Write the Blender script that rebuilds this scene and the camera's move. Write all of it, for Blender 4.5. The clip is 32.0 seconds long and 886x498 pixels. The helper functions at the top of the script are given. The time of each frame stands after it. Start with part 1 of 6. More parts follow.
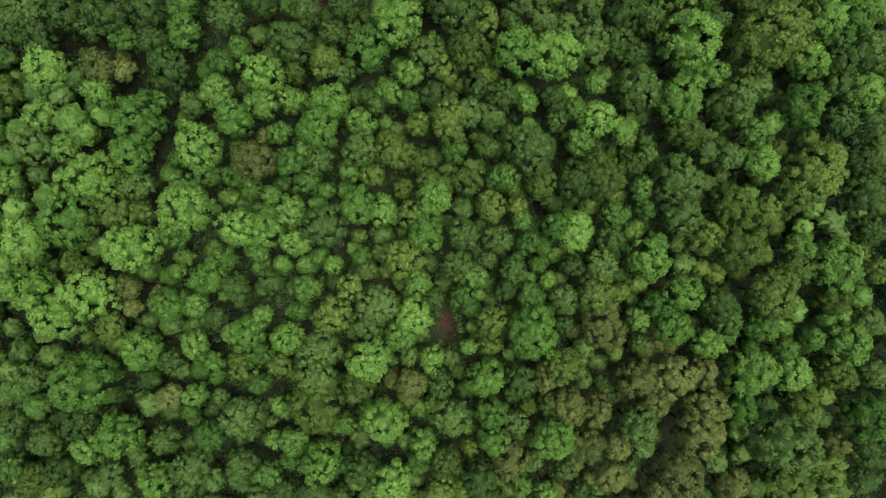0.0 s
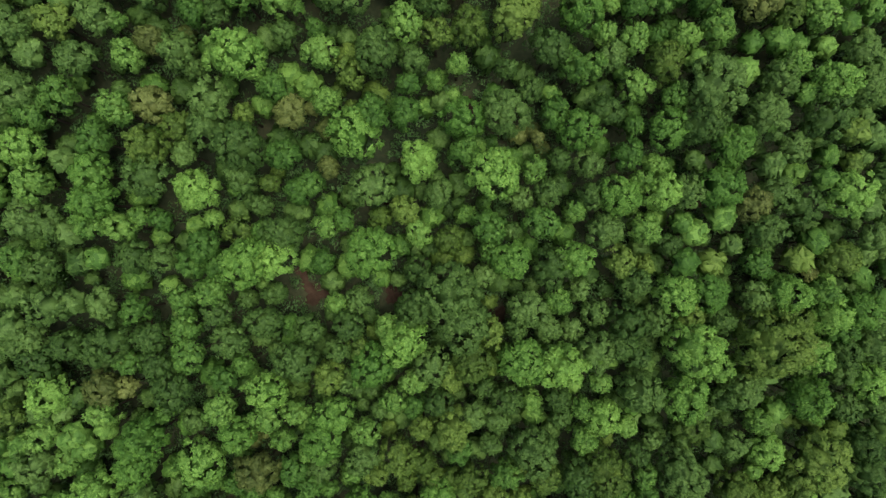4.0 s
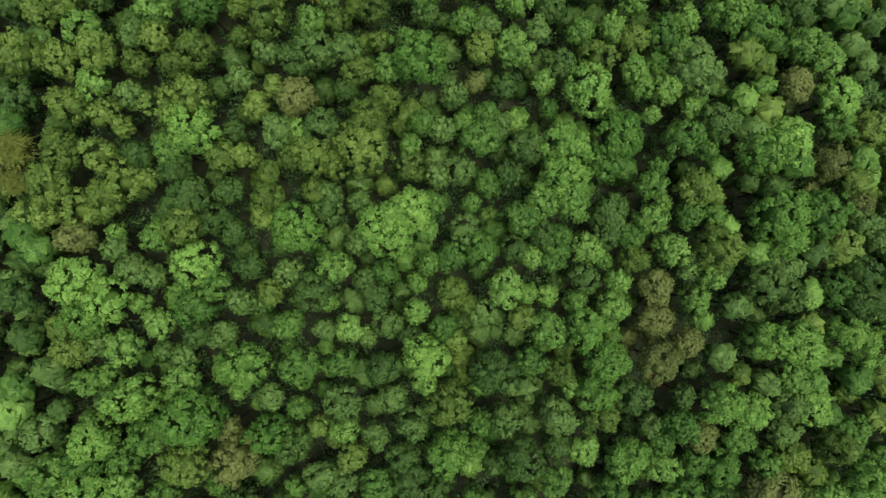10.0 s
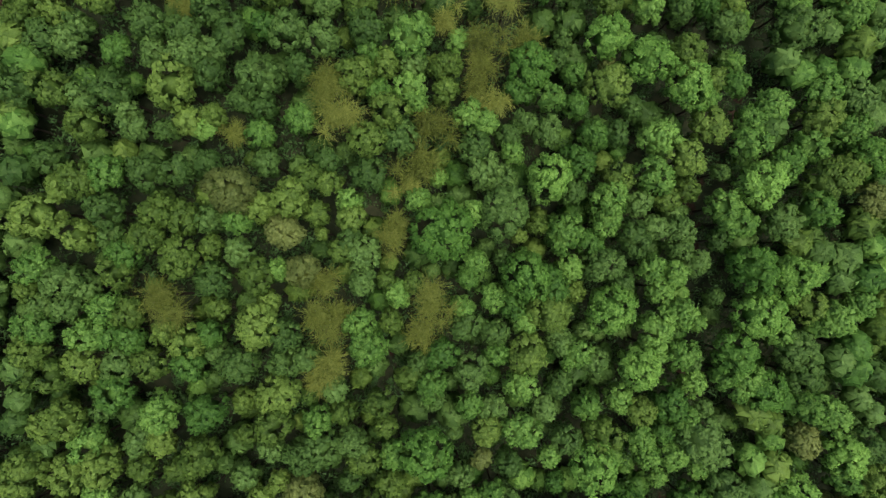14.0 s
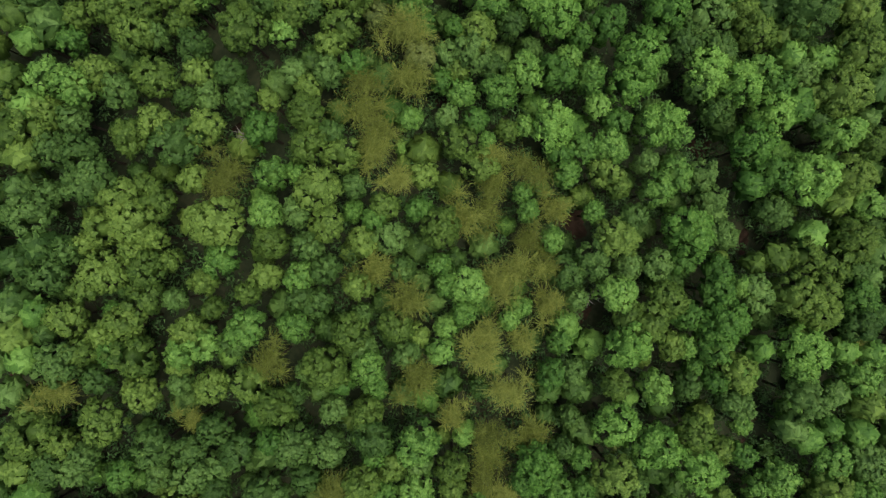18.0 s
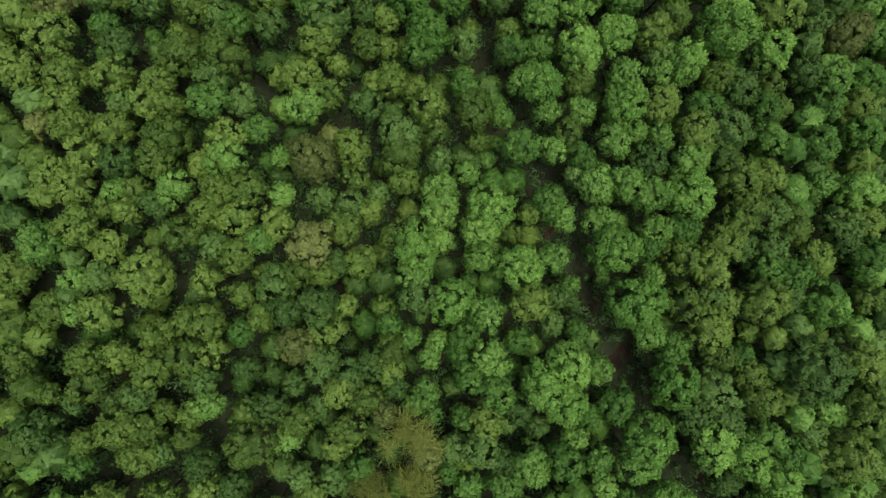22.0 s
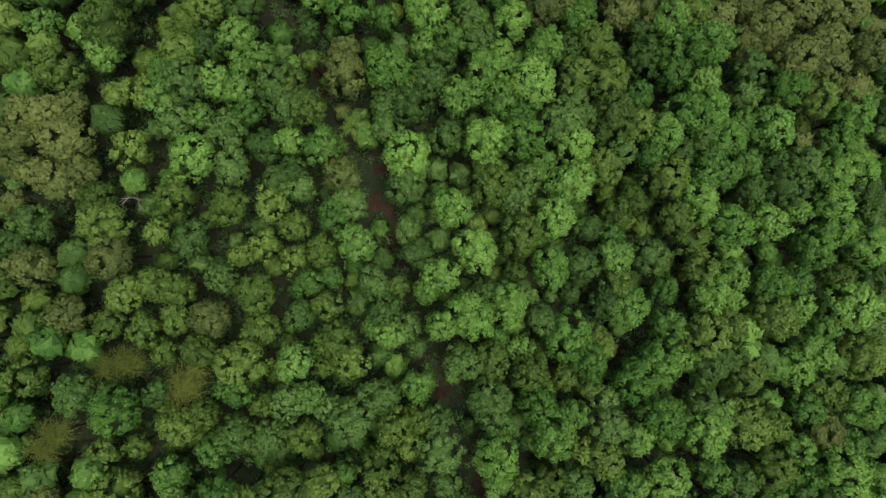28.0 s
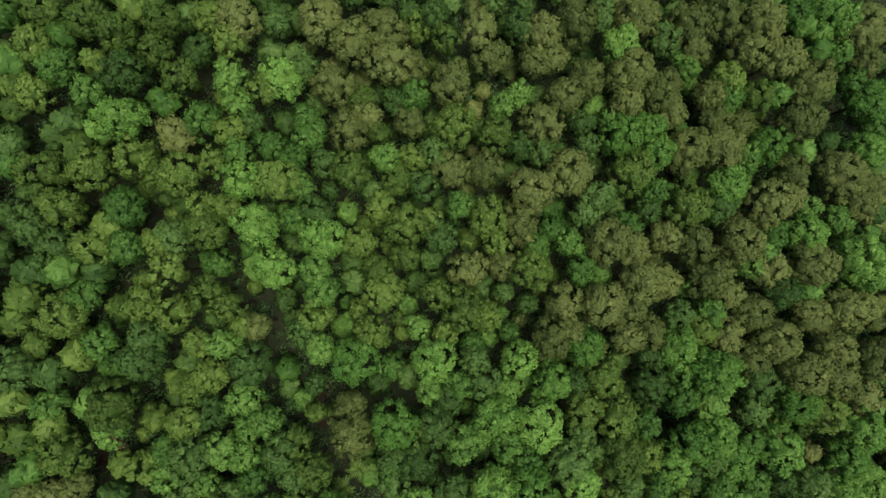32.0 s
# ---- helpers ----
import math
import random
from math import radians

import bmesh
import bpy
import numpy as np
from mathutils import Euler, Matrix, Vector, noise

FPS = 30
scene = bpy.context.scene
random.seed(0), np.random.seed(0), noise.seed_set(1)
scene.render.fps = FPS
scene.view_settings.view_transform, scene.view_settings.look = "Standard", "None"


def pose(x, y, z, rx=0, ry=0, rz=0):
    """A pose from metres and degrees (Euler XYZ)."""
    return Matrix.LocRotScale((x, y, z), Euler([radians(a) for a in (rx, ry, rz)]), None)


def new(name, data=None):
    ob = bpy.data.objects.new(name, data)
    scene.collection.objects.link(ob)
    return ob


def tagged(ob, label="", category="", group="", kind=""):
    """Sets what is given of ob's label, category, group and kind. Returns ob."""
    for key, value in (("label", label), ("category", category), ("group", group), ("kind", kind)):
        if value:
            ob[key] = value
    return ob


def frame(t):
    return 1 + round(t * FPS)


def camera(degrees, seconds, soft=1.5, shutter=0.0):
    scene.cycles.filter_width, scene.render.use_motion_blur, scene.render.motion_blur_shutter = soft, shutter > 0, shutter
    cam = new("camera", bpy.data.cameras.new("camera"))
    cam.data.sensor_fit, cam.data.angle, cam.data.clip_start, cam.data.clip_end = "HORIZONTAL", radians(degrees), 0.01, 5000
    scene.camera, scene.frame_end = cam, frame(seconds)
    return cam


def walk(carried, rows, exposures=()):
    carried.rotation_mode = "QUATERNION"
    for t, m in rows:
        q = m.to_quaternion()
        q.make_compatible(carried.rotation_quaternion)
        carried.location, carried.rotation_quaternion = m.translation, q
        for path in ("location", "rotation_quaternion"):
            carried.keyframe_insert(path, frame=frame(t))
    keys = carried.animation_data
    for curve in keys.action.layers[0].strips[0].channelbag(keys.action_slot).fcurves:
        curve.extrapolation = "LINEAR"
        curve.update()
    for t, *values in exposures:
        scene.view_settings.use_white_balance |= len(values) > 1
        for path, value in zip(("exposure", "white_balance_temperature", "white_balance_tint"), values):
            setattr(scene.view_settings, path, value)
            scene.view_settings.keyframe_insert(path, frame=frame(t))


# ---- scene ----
cam = camera(73.7, 32.0, soft=1.3)
ROWS = [
    (0, 16.173, 5.00, 125.59, -0.035, -0.112, -0.419),
    (2, 15.869, 28.99, 125.38, -0.058, -0.185, -0.277),
    (4, 15.524, 52.99, 125.17, -0.074, -0.241, -0.137),
    (6, 15.136, 76.99, 124.98, -0.086, -0.280, 0.004),
    (8, 14.707, 100.98, 124.79, -0.092, -0.300, 0.145),
    (10, 14.237, 124.98, 124.61, -0.092, -0.304, 0.285),
    (12, 13.722, 148.98, 124.42, -0.087, -0.290, 0.425),
    (14, 13.168, 172.97, 124.26, -0.077, -0.258, 0.565),
    (16, 12.572, 196.96, 124.10, -0.062, -0.210, 0.705),
    (18, 11.934, 220.95, 123.94, -0.041, -0.143, 0.845),
    (20, 11.254, 244.95, 123.80, -0.014, -0.060, 0.984),
    (22, 10.533, 268.94, 123.66, 0.018, 0.040, 1.124),
    (24, 9.770, 292.93, 123.53, 0.055, 0.159, 1.263),
    (26, 8.965, 316.92, 123.41, 0.099, 0.294, 1.403),
    (28, 8.118, 340.92, 123.29, 0.146, 0.448, 1.543),
    (30, 7.230, 364.90, 123.18, 0.200, 0.618, 1.682),
    (32, 6.300, 388.89, 123.08, 0.258, 0.805, 1.822),
]
walk(cam, [(t, pose(*row)) for t, *row in ROWS], [(0, 0.48), (8, 0.53), (18, 0.41), (32, 0.25)])

# ---- light: bright overcast sky with a veiled sun ----
world = bpy.data.worlds.new("sky")
scene.world = world
world.use_nodes = True
wn = world.node_tree.nodes
sky = wn.new("ShaderNodeTexSky")
sky.sky_type, sky.sun_disc = "NISHITA", False
sky.sun_elevation, sky.sun_rotation = radians(78), radians(98)
sky.dust_density = 4.0
wn["Background"].inputs["Strength"].default_value = 0.14
world.node_tree.links.new(sky.outputs[0], wn["Background"].inputs["Color"])
sun = new("sun", bpy.data.lights.new("sun", "SUN"))
sun.data.energy, sun.data.angle, sun.data.color = 1.9, radians(30), (1.0, 0.97, 0.92)
sun.matrix_world = pose(0, 0, 200) @ Matrix(Vector((math.sin(radians(98)) * math.cos(radians(78)), math.cos(radians(98)) * math.cos(radians(78)), math.sin(radians(78)))).to_track_quat("Z", "Y").to_matrix().to_4x4())


# ---- materials ----
def ramp(nt, fac, stops):
    n = nt.nodes.new("ShaderNodeValToRGB")
    els = n.color_ramp.elements
    while len(els) < len(stops):
        els.new(0.5)
    for e, (p, c) in zip(els, stops):
        e.position, e.color = p, (*c, 1)
    nt.links.new(fac, n.inputs[0])
    return n.outputs[0]


def foliage(name, dark, mid, light, gloss=0.42, through_light=0.28):
    """Leaves: colour varies by leaf, by tree and in drifts of a few metres."""
    m = bpy.data.materials.new(name)
    m.use_nodes = True
    nt = m.node_tree
    nt.nodes.clear()
    N, L = nt.nodes.new, nt.links.new
    out, geo, info = N("ShaderNodeOutputMaterial"), N("ShaderNodeNewGeometry"), N("ShaderNodeObjectInfo")
    tex = N("ShaderNodeTexNoise")
    tex.inputs["Scale"].default_value = 0.8
    tex.inputs["Detail"].default_value = 3
    L(geo.outputs["Position"], tex.inputs["Vector"])
    a = N("ShaderNodeMath"); a.operation = "MULTIPLY_ADD"
    L(geo.outputs["Random Per Island"], a.inputs[0]); a.inputs[1].default_value = 0.55
    b = N("ShaderNodeMath"); b.operation = "MULTIPLY_ADD"
    tint = N("ShaderNodeAttribute"); tint.attribute_name = "tint"
    own, turn = N("ShaderNodeMath"), N("ShaderNodeMath")
    turn.operation = "FRACT"
    L(info.outputs["Random"], own.inputs[0]); L(tint.outputs["Fac"], own.inputs[1]); L(own.outputs[0], turn.inputs[0])
    L(turn.outputs[0], b.inputs[0]); b.inputs[1].default_value = 0.62
    c = N("ShaderNodeMath"); c.operation = "MULTIPLY_ADD"
    L(tex.outputs["Fac"], c.inputs[0]); c.inputs[1].default_value = 0.5; c.inputs[2].default_value = -0.27
    L(c.outputs[0], b.inputs[2]); L(b.outputs[0], a.inputs[2])
    grain = N("ShaderNodeTexNoise")
    grain.inputs["Scale"].default_value, grain.inputs["Detail"].default_value = 6.5, 3
    L(geo.outputs["Position"], grain.inputs["Vector"])
    e = N("ShaderNodeMath"); e.operation = "MULTIPLY_ADD"
    L(grain.outputs["Fac"], e.inputs[0]); e.inputs[1].default_value = 0.6
    e2 = N("ShaderNodeMath"); e2.operation = "SUBTRACT"
    L(a.outputs[0], e2.inputs[0]); e2.inputs[1].default_value = 0.30
    L(e2.outputs[0], e.inputs[2])
    bump = N("ShaderNodeBump")
    bump.inputs["Strength"].default_value, bump.inputs["Distance"].default_value = 0.6, 0.12
    L(grain.outputs["Fac"], bump.inputs["Height"])
    col = ramp(nt, e.outputs[0], [(0.0, dark), (0.5, mid), (1.0, light)])
    bs = N("ShaderNodeBsdfPrincipled")
    bs.inputs["Roughness"].default_value = gloss
    bs.inputs["Specular IOR Level"].default_value = 0.10
    L(col, bs.inputs["Base Color"])
    L(bump.outputs[0], bs.inputs["Normal"])
    tr = N("ShaderNodeBsdfTranslucent")
    L(col, tr.inputs["Color"])
    mix = N("ShaderNodeMixShader")
    mix.inputs[0].default_value = through_light
    L(bs.outputs[0], mix.inputs[1]); L(tr.outputs[0], mix.inputs[2]); L(mix.outputs[0], out.inputs[0])
    return m


def rough(name, stops, scale, bump=0.3, roughness=0.9):
    m = bpy.data.materials.new(name)
    m.use_nodes = True
    nt = m.node_tree
    N, L = nt.nodes.new, nt.links.new
    bs = nt.nodes["Principled BSDF"]
    geo, tex, big = N("ShaderNodeNewGeometry"), N("ShaderNodeTexNoise"), N("ShaderNodeTexNoise")
    tex.inputs["Scale"].default_value, tex.inputs["Detail"].default_value = scale, 8
    big.inputs["Scale"].default_value, big.inputs["Detail"].default_value = scale * 0.09, 3
    L(geo.outputs["Position"], tex.inputs["Vector"]); L(geo.outputs["Position"], big.inputs["Vector"])
    a = N("ShaderNodeMath"); a.operation = "ADD"
    L(tex.outputs["Fac"], a.inputs[0]); L(big.outputs["Fac"], a.inputs[1])
    h = N("ShaderNodeMath"); h.operation = "MULTIPLY"
    L(a.outputs[0], h.inputs[0]); h.inputs[1].default_value = 0.5
    L(ramp(nt, h.outputs[0], stops), bs.inputs["Base Color"])
    bs.inputs["Roughness"].default_value = roughness
    bs.inputs["Specular IOR Level"].default_value = 0.1
    bp = N("ShaderNodeBump")
    bp.inputs["Strength"].default_value, bp.inputs["Distance"].default_value = bump, 0.1
    L(tex.outputs["Fac"], bp.inputs["Height"]); L(bp.outputs[0], bs.inputs["Normal"])
    return m


LEAF = {
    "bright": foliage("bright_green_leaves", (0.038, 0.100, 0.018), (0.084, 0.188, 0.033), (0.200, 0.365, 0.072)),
    # the bright leaves again in lighter tones, for light caught by tall crowns
    "fresh": foliage("sunlit_green_leaves", (0.047, 0.124, 0.020), (0.108, 0.236, 0.039), (0.248, 0.445, 0.086)),
    "green": foliage("green_leaves", (0.034, 0.078, 0.017), (0.071, 0.142, 0.030), (0.148, 0.260, 0.062)),
    "olive": foliage("olive_leaves", (0.042, 0.084, 0.016), (0.095, 0.166, 0.029), (0.186, 0.290, 0.056)),
    "pine": foliage("brown_green_needles", (0.064, 0.096, 0.024), (0.136, 0.178, 0.045), (0.222, 0.270, 0.075)),
    "feather": foliage("yellowing_fronds", (0.066, 0.088, 0.016), (0.142, 0.176, 0.031), (0.245, 0.285, 0.060)),
    "under": foliage("undergrowth_leaves", (0.036, 0.086, 0.024), (0.066, 0.140, 0.040), (0.10, 0.19, 0.056)),
}
BARK = rough("bark", [(0.3, (0.03, 0.025, 0.018)), (0.7, (0.085, 0.068, 0.05))], 6.0)
DEADWOOD = rough("bleached_dead_wood", [(0.3, (0.13, 0.12, 0.10)), (0.7, (0.27, 0.25, 0.21))], 6.0)
STONE = rough("pinkish_stone", [(0.3, (0.15, 0.085, 0.05)), (0.5, (0.26, 0.15, 0.09)), (0.7, (0.38, 0.24, 0.15))], 2.5)
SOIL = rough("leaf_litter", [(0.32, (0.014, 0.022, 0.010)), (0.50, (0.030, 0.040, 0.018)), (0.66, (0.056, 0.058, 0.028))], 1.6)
DIRT = rough("red_brown_soil", [(0.32, (0.018, 0.013, 0.008)), (0.50, (0.038, 0.023, 0.014)), (0.66, (0.064, 0.040, 0.025))], 1.2)


# ---- terrain ----
def ground_z(x, y):
    """A wooded hillside that rises along the way and falls off to its right, with a broad rise in it."""
    u = max(-1.7, min(1.7, (y - 190) / 160))
    v = max(-2.2, min(2.4, x / 50))
    return 45.41 +2.97 * u -20.05 * u ** 2 +1.63 * u ** 3 +4.03 * u ** 4 -6.51 * v -2.17 * u * v -0.44 * v * v -0.03 * u * u * v


def mesh_object(name, verts, faces, material, normals=None):
    me = bpy.data.meshes.new(name)
    me.from_pydata(verts, [], faces)
    me.materials.append(material)
    if normals is not None:
        me.polygons.foreach_set("use_smooth", [True] * len(me.polygons))
        me.normals_split_custom_set_from_vertices(normals)
    return me


xs = [-3000, -1500, -700, -350, -200] + list(range(-150, 181, 3)) + [230, 350, 700, 1500, 3000]
ys = [-3000, -1500, -700, -350, -150] + list(range(-100, 501, 3)) + [530, 600, 900, 1500, 3000]
gv = [(x, y, ground_z(x, y)) for y in ys for x in xs]
gf = [(j * len(xs) + i, j * len(xs) + i + 1, (j + 1) * len(xs) + i + 1, (j + 1) * len(xs) + i) for j in range(len(ys) - 1) for i in range(len(xs) - 1)]
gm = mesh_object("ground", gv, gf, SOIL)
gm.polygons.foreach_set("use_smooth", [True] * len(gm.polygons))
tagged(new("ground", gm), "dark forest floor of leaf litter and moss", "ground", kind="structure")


# ---- crowns, each built once for a crown radius in metres ----
def unit(v):
    return v / np.maximum(np.linalg.norm(v, axis=-1, keepdims=True), 1e-9)


def dome(rng, n, low=-0.25):
    """n directions, spread evenly over the upper part of a sphere."""
    i = np.arange(n) + 0.5
    z = 1 - (1 - low) * i / n
    a = i * 2.39996 + rng.uniform(0, 6.28)
    s = np.sqrt(np.maximum(0, 1 - z * z))
    return unit(np.stack([s * np.cos(a), s * np.sin(a), z], 1) + rng.normal(0, 0.12, (n, 3)))


def leaves_to_mesh(name, c, nrm, size, shade, rng, material, slim=0.40, core=None):
    """One leaf spray (a small bent triangle) at each centre c, facing nrm, lit along shade."""
    n = len(c)
    t = unit(np.cross(nrm, rng.normal(0, 1, (n, 3))))
    b = np.cross(nrm, t)
    s = (size * rng.uniform(0.7, 1.35, n))[:, None]
    v = np.concatenate([c + t * s, c - t * s * 0.55 + b * s * slim, c - t * s * 0.55 - b * s * slim], 0)
    f = np.stack([np.arange(n), np.arange(n) + n, np.arange(n) + 2 * n], 1).tolist()
    nn = np.concatenate([shade] * 3, 0)
    if core is not None:
        k = len(v)
        v, nn = np.concatenate([v, core[0]]), np.concatenate([nn, core[2]])
        f += [[a + k for a in q] for q in core[1]]
    return mesh_object(name, v.tolist(), f, material, nn.tolist())


def blob(radii, lift, rng, fine=1):
    bm = bmesh.new()
    bmesh.ops.create_icosphere(bm, subdivisions=1 + fine, radius=1.0)
    v = np.array([p.co[:] for p in bm.verts]) * np.array(radii) * rng.uniform(0.8, 1.1, (len(bm.verts), 1)) + np.array((0, 0, lift))
    f = [[p.index for p in q.verts] for q in bm.faces]
    bm.free()
    return v, f


def tufts(rng, at, way, size):
    """A rounded tuft of leaves at each place: a tip and a ragged star of points."""
    n, s = len(at), 6
    t = unit(np.cross(way, rng.normal(0, 1, (n, 3))))
    b = np.cross(way, t)
    q = size * rng.uniform(0.75, 1.3, (n, 1))
    V, NN = [at + way * q * rng.uniform(0.6, 0.95, (n, 1))], [way]
    for k in range(s):
        o = t * math.cos(6.2832 * k / s) + b * math.sin(6.2832 * k / s)
        V.append(at + o * q * rng.uniform(0.8, 1.2, (n, 1)) * (1.35, 0.62)[k % 2] - way * q * rng.uniform(0.0, 0.45, (n, 1)))
        NN.append(unit(way + o * 1.3))
    i = np.arange(n)[:, None]
    F = [np.hstack([i, i + n * (1 + k), i + n * (1 + (k + 1) % s)]) for k in range(s)]
    return np.concatenate(V), np.concatenate(F).tolist(), np.concatenate(NN)


def broad_crown(name, seed, r, material, tall=1.0, floret=0.62, clump=0.25, leaf=0.17, per=5, spread=0.6, low=-0.35, fill=1.0):
    """A dome of rounded florets with dark clefts between, each set with clumps of leaf sprays. Its centre is the crown's centre."""
    rng = np.random.default_rng(seed)
    size = floret * min(1.0, 0.45 + 0.3 * r)
    lobes = int(1.75 * (1 - low) * (r / size) ** 2 * 0.70 * fill) + 3
    ld = dome(rng, lobes, low)
    lr = rng.uniform(0.62, 1.22, lobes) * size
    bulge = 1 + 0.10 * np.sin(2.0 * np.arctan2(ld[:, 1], ld[:, 0]) + rng.uniform(0, 6)) + 0.07 * np.sin(3.0 * np.arctan2(ld[:, 1], ld[:, 0]) + rng.uniform(0, 6))
    lc = ld * ((r - 0.8 * lr) * bulge)[:, None] * np.array((1.0, 1.0, 1.3 * tall)) * rng.uniform(0.82, 1.08, (lobes, 1))
    cc, cn = [], []
    for k in range(lobes):
        m = max(5, int(2.1 * (lr[k] / clump) ** 2))
        d = unit(dome(rng, m, -0.15) @ np.array(Vector((0, 0, 1)).rotation_difference(Vector(ld[k] + (0, 0, 0.45))).to_matrix()).T)
        p = lc[k] + d * lr[k] * rng.uniform(0.80, 1.10, (m, 1))
        inside = np.zeros(m, bool)
        for j in range(lobes):
            if j != k:
                inside |= np.linalg.norm(p - lc[j], axis=1) < lr[j] * 0.7
        cc.append(p[~inside]); cn.append(d[~inside])
    cc, cn = np.concatenate(cc), np.concatenate(cn)
    n = len(cc)
    d = np.concatenate([dome(rng, per, 0.0) for _ in range(n)])
    own, up = np.repeat(cc, per, 0), np.repeat(cn, per, 0)
    d = unit(d + up * 0.8)
    cr = np.repeat(clump * rng.uniform(0.6, 1.1, n), per)
    p = own + d * (cr * rng.uniform(0.5, 1.1, len(d)))[:, None]
    nrm = unit(d + up * 0.5 + rng.normal(0, spread, d.shape))
    shade = unit(d * 0.2 + up * 0.6 + unit(own) * 1.05 + nrm * 0.7)
    grow = 1.08 * r / np.percentile(np.linalg.norm(p[:, :2], axis=1), 93)
    p, lc, lr, cc = p * grow, lc * grow, lr * grow, cc * grow
    tv, tf, tn = tufts(rng, cc, unit(cn + rng.normal(0, 0.15, cn.shape) + (0, 0, 0.15)), clump * 0.86)
    tuft_up = np.concatenate([cn] * (len(tv) // n))
    cv, cf, ck = [], [], []
    for k in range(lobes):
        v, f = blob((lr[k] * 0.72, lr[k] * 0.72, lr[k] * 0.72), 0, rng, 0)
        cf += [[a + 12 * k for a in q] for q in f]
        cv.append(v + lc[k]); ck.append(unit(unit(v) + unit(v + lc[k])))
    v, f = blob((r * 0.62, r * 0.62, r * 0.72 * tall), -0.16 * r, rng, 0)
    cf += [[a + 12 * lobes for a in q] for q in f]
    cv, ck = np.concatenate(cv + [v]), np.concatenate(ck + [unit(v)])
    f = cf + [[a + len(cv) for a in q] for q in tf]
    return leaves_to_mesh(name, p, nrm, leaf, shade, rng, material, core=(np.concatenate([cv, tv]), f, np.concatenate([ck, unit(tn * 0.6 + tuft_up * 0.5 + unit(tv) * 1.0)])))


def feather_crown(name, seed, r, material):
    """A soft plume of many fine arching sprays that fan out from a few stem tips."""
    rng = np.random.default_rng(seed)
    n = int(480 * r / 2.6)
    tips = rng.normal(0, 0.36 * r, (9, 3)) * (1, 1, 0.5)
    a, rise, ln = rng.uniform(0, 6.283, n), rng.uniform(0.1, 1.7, n), r * rng.uniform(0.3, 0.95, n)
    out = np.stack([np.cos(a), np.sin(a), 0 * a], 1)
    P, D = [], []
    for s in range(6):
        u = (s + 0.6) / 6
        p = tips[np.arange(n) % 9] + out * (ln * u)[:, None]
        p[:, 2] += ln * (rise * u - (0.5 + 0.45 * rise) * u * u)
        P.append(p + rng.normal(0, 0.06, p.shape)); D.append(unit(out + np.stack([0 * a, 0 * a, rise - (1 + 0.9 * rise) * u], 1) + rng.normal(0, 0.28, out.shape)))
    P, D = np.concatenate(P), np.concatenate(D)
    side = unit(np.cross(D, (0, 0, 1.0)) + rng.normal(0, 0.3, D.shape))
    h, w = rng.uniform(0.2, 0.45, (len(P), 1)), rng.uniform(0.02, 0.045, (len(P), 1))
    v = np.concatenate([P + D * h, P - D * h * 0.6 + side * w, P - D * h * 0.6 - side * w])
    k = len(P)
    flip = np.cross(v[k:2 * k] - v[:k], v[2 * k:] - v[:k])[:, 2] < 0
    one, two = np.where(flip, 2 * k, k) + np.arange(k), np.where(flip, k, 2 * k) + np.arange(k)
    f = np.stack([np.arange(k), one, two], 1).tolist()
    nn = np.concatenate([unit(D * 0.5 + np.array((0, 0, 0.9)) + rng.normal(0, 0.28, D.shape))] * 3)
    cv, cf = blob((0.55 * r, 0.55 * r, 0.3 * r), -0.25 * r, rng, 0)
    f += [[q + 3 * k for q in t] for t in cf]
    return mesh_object(name, np.concatenate([v, cv]).tolist(), f, material, np.concatenate([nn, unit(cv)]).tolist())


def tube(pts, radii, sides=6):
    v, f = [], []
    for k, (p, q) in enumerate(zip(pts, radii)):
        for s in range(sides):
            a = 6.2832 * s / sides
            v.append((p[0] + q * math.cos(a), p[1] + q * math.sin(a), p[2]))
            if k:
                b, c = (k - 1) * sides, (s + 1) % sides
                f.append((b + s, b + c, b + sides + c, b + sides + s))
    return v, f


def trunk_mesh(name, seed, material, limbs=5):
    """A tapered stem one metre tall with limbs that rise into the crown."""
    rng = np.random.default_rng(seed)
    v, f = tube([(0, 0, -0.06), (0.004, 0, 0.04), (0.012, 0.006, 0.4), (0.0, 0.012, 0.75), (0, 0, 1.0)], [0.032, 0.022, 0.017, 0.012, 0.004])
    for k in range(limbs):
        a, z = 6.283 * k / limbs + rng.uniform(-0.4, 0.4), rng.uniform(0.5, 0.75)
        o = np.array((math.cos(a), math.sin(a), 0))
        pts = [np.array((0, 0, z)), o * 0.07 + (0, 0, z + 0.08), o * 0.15 + (0, 0, z + 0.17)]
        w, g = tube(pts, [0.010, 0.007, 0.002], 5)
        f += [tuple(i + len(v) for i in q) for q in g]
        v += w
    return mesh_object(name, [tuple(p) for p in v], f, material)


SIZES = (1.5, 2.2, 3.1, 4.3)
CROWN = {}
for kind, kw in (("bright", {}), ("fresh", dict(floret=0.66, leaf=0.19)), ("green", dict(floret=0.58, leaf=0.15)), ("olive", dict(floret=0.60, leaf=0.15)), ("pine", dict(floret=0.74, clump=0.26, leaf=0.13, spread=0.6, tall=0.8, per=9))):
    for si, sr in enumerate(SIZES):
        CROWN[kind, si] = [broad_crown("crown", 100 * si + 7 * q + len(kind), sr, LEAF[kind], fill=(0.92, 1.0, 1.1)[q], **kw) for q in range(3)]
    CROWN[kind, "low"] = [broad_crown("crown", 700 + 7 * q + len(kind), 1.4, LEAF[kind], floret=0.70, clump=0.60, leaf=0.27, per=2) for q in range(4)]
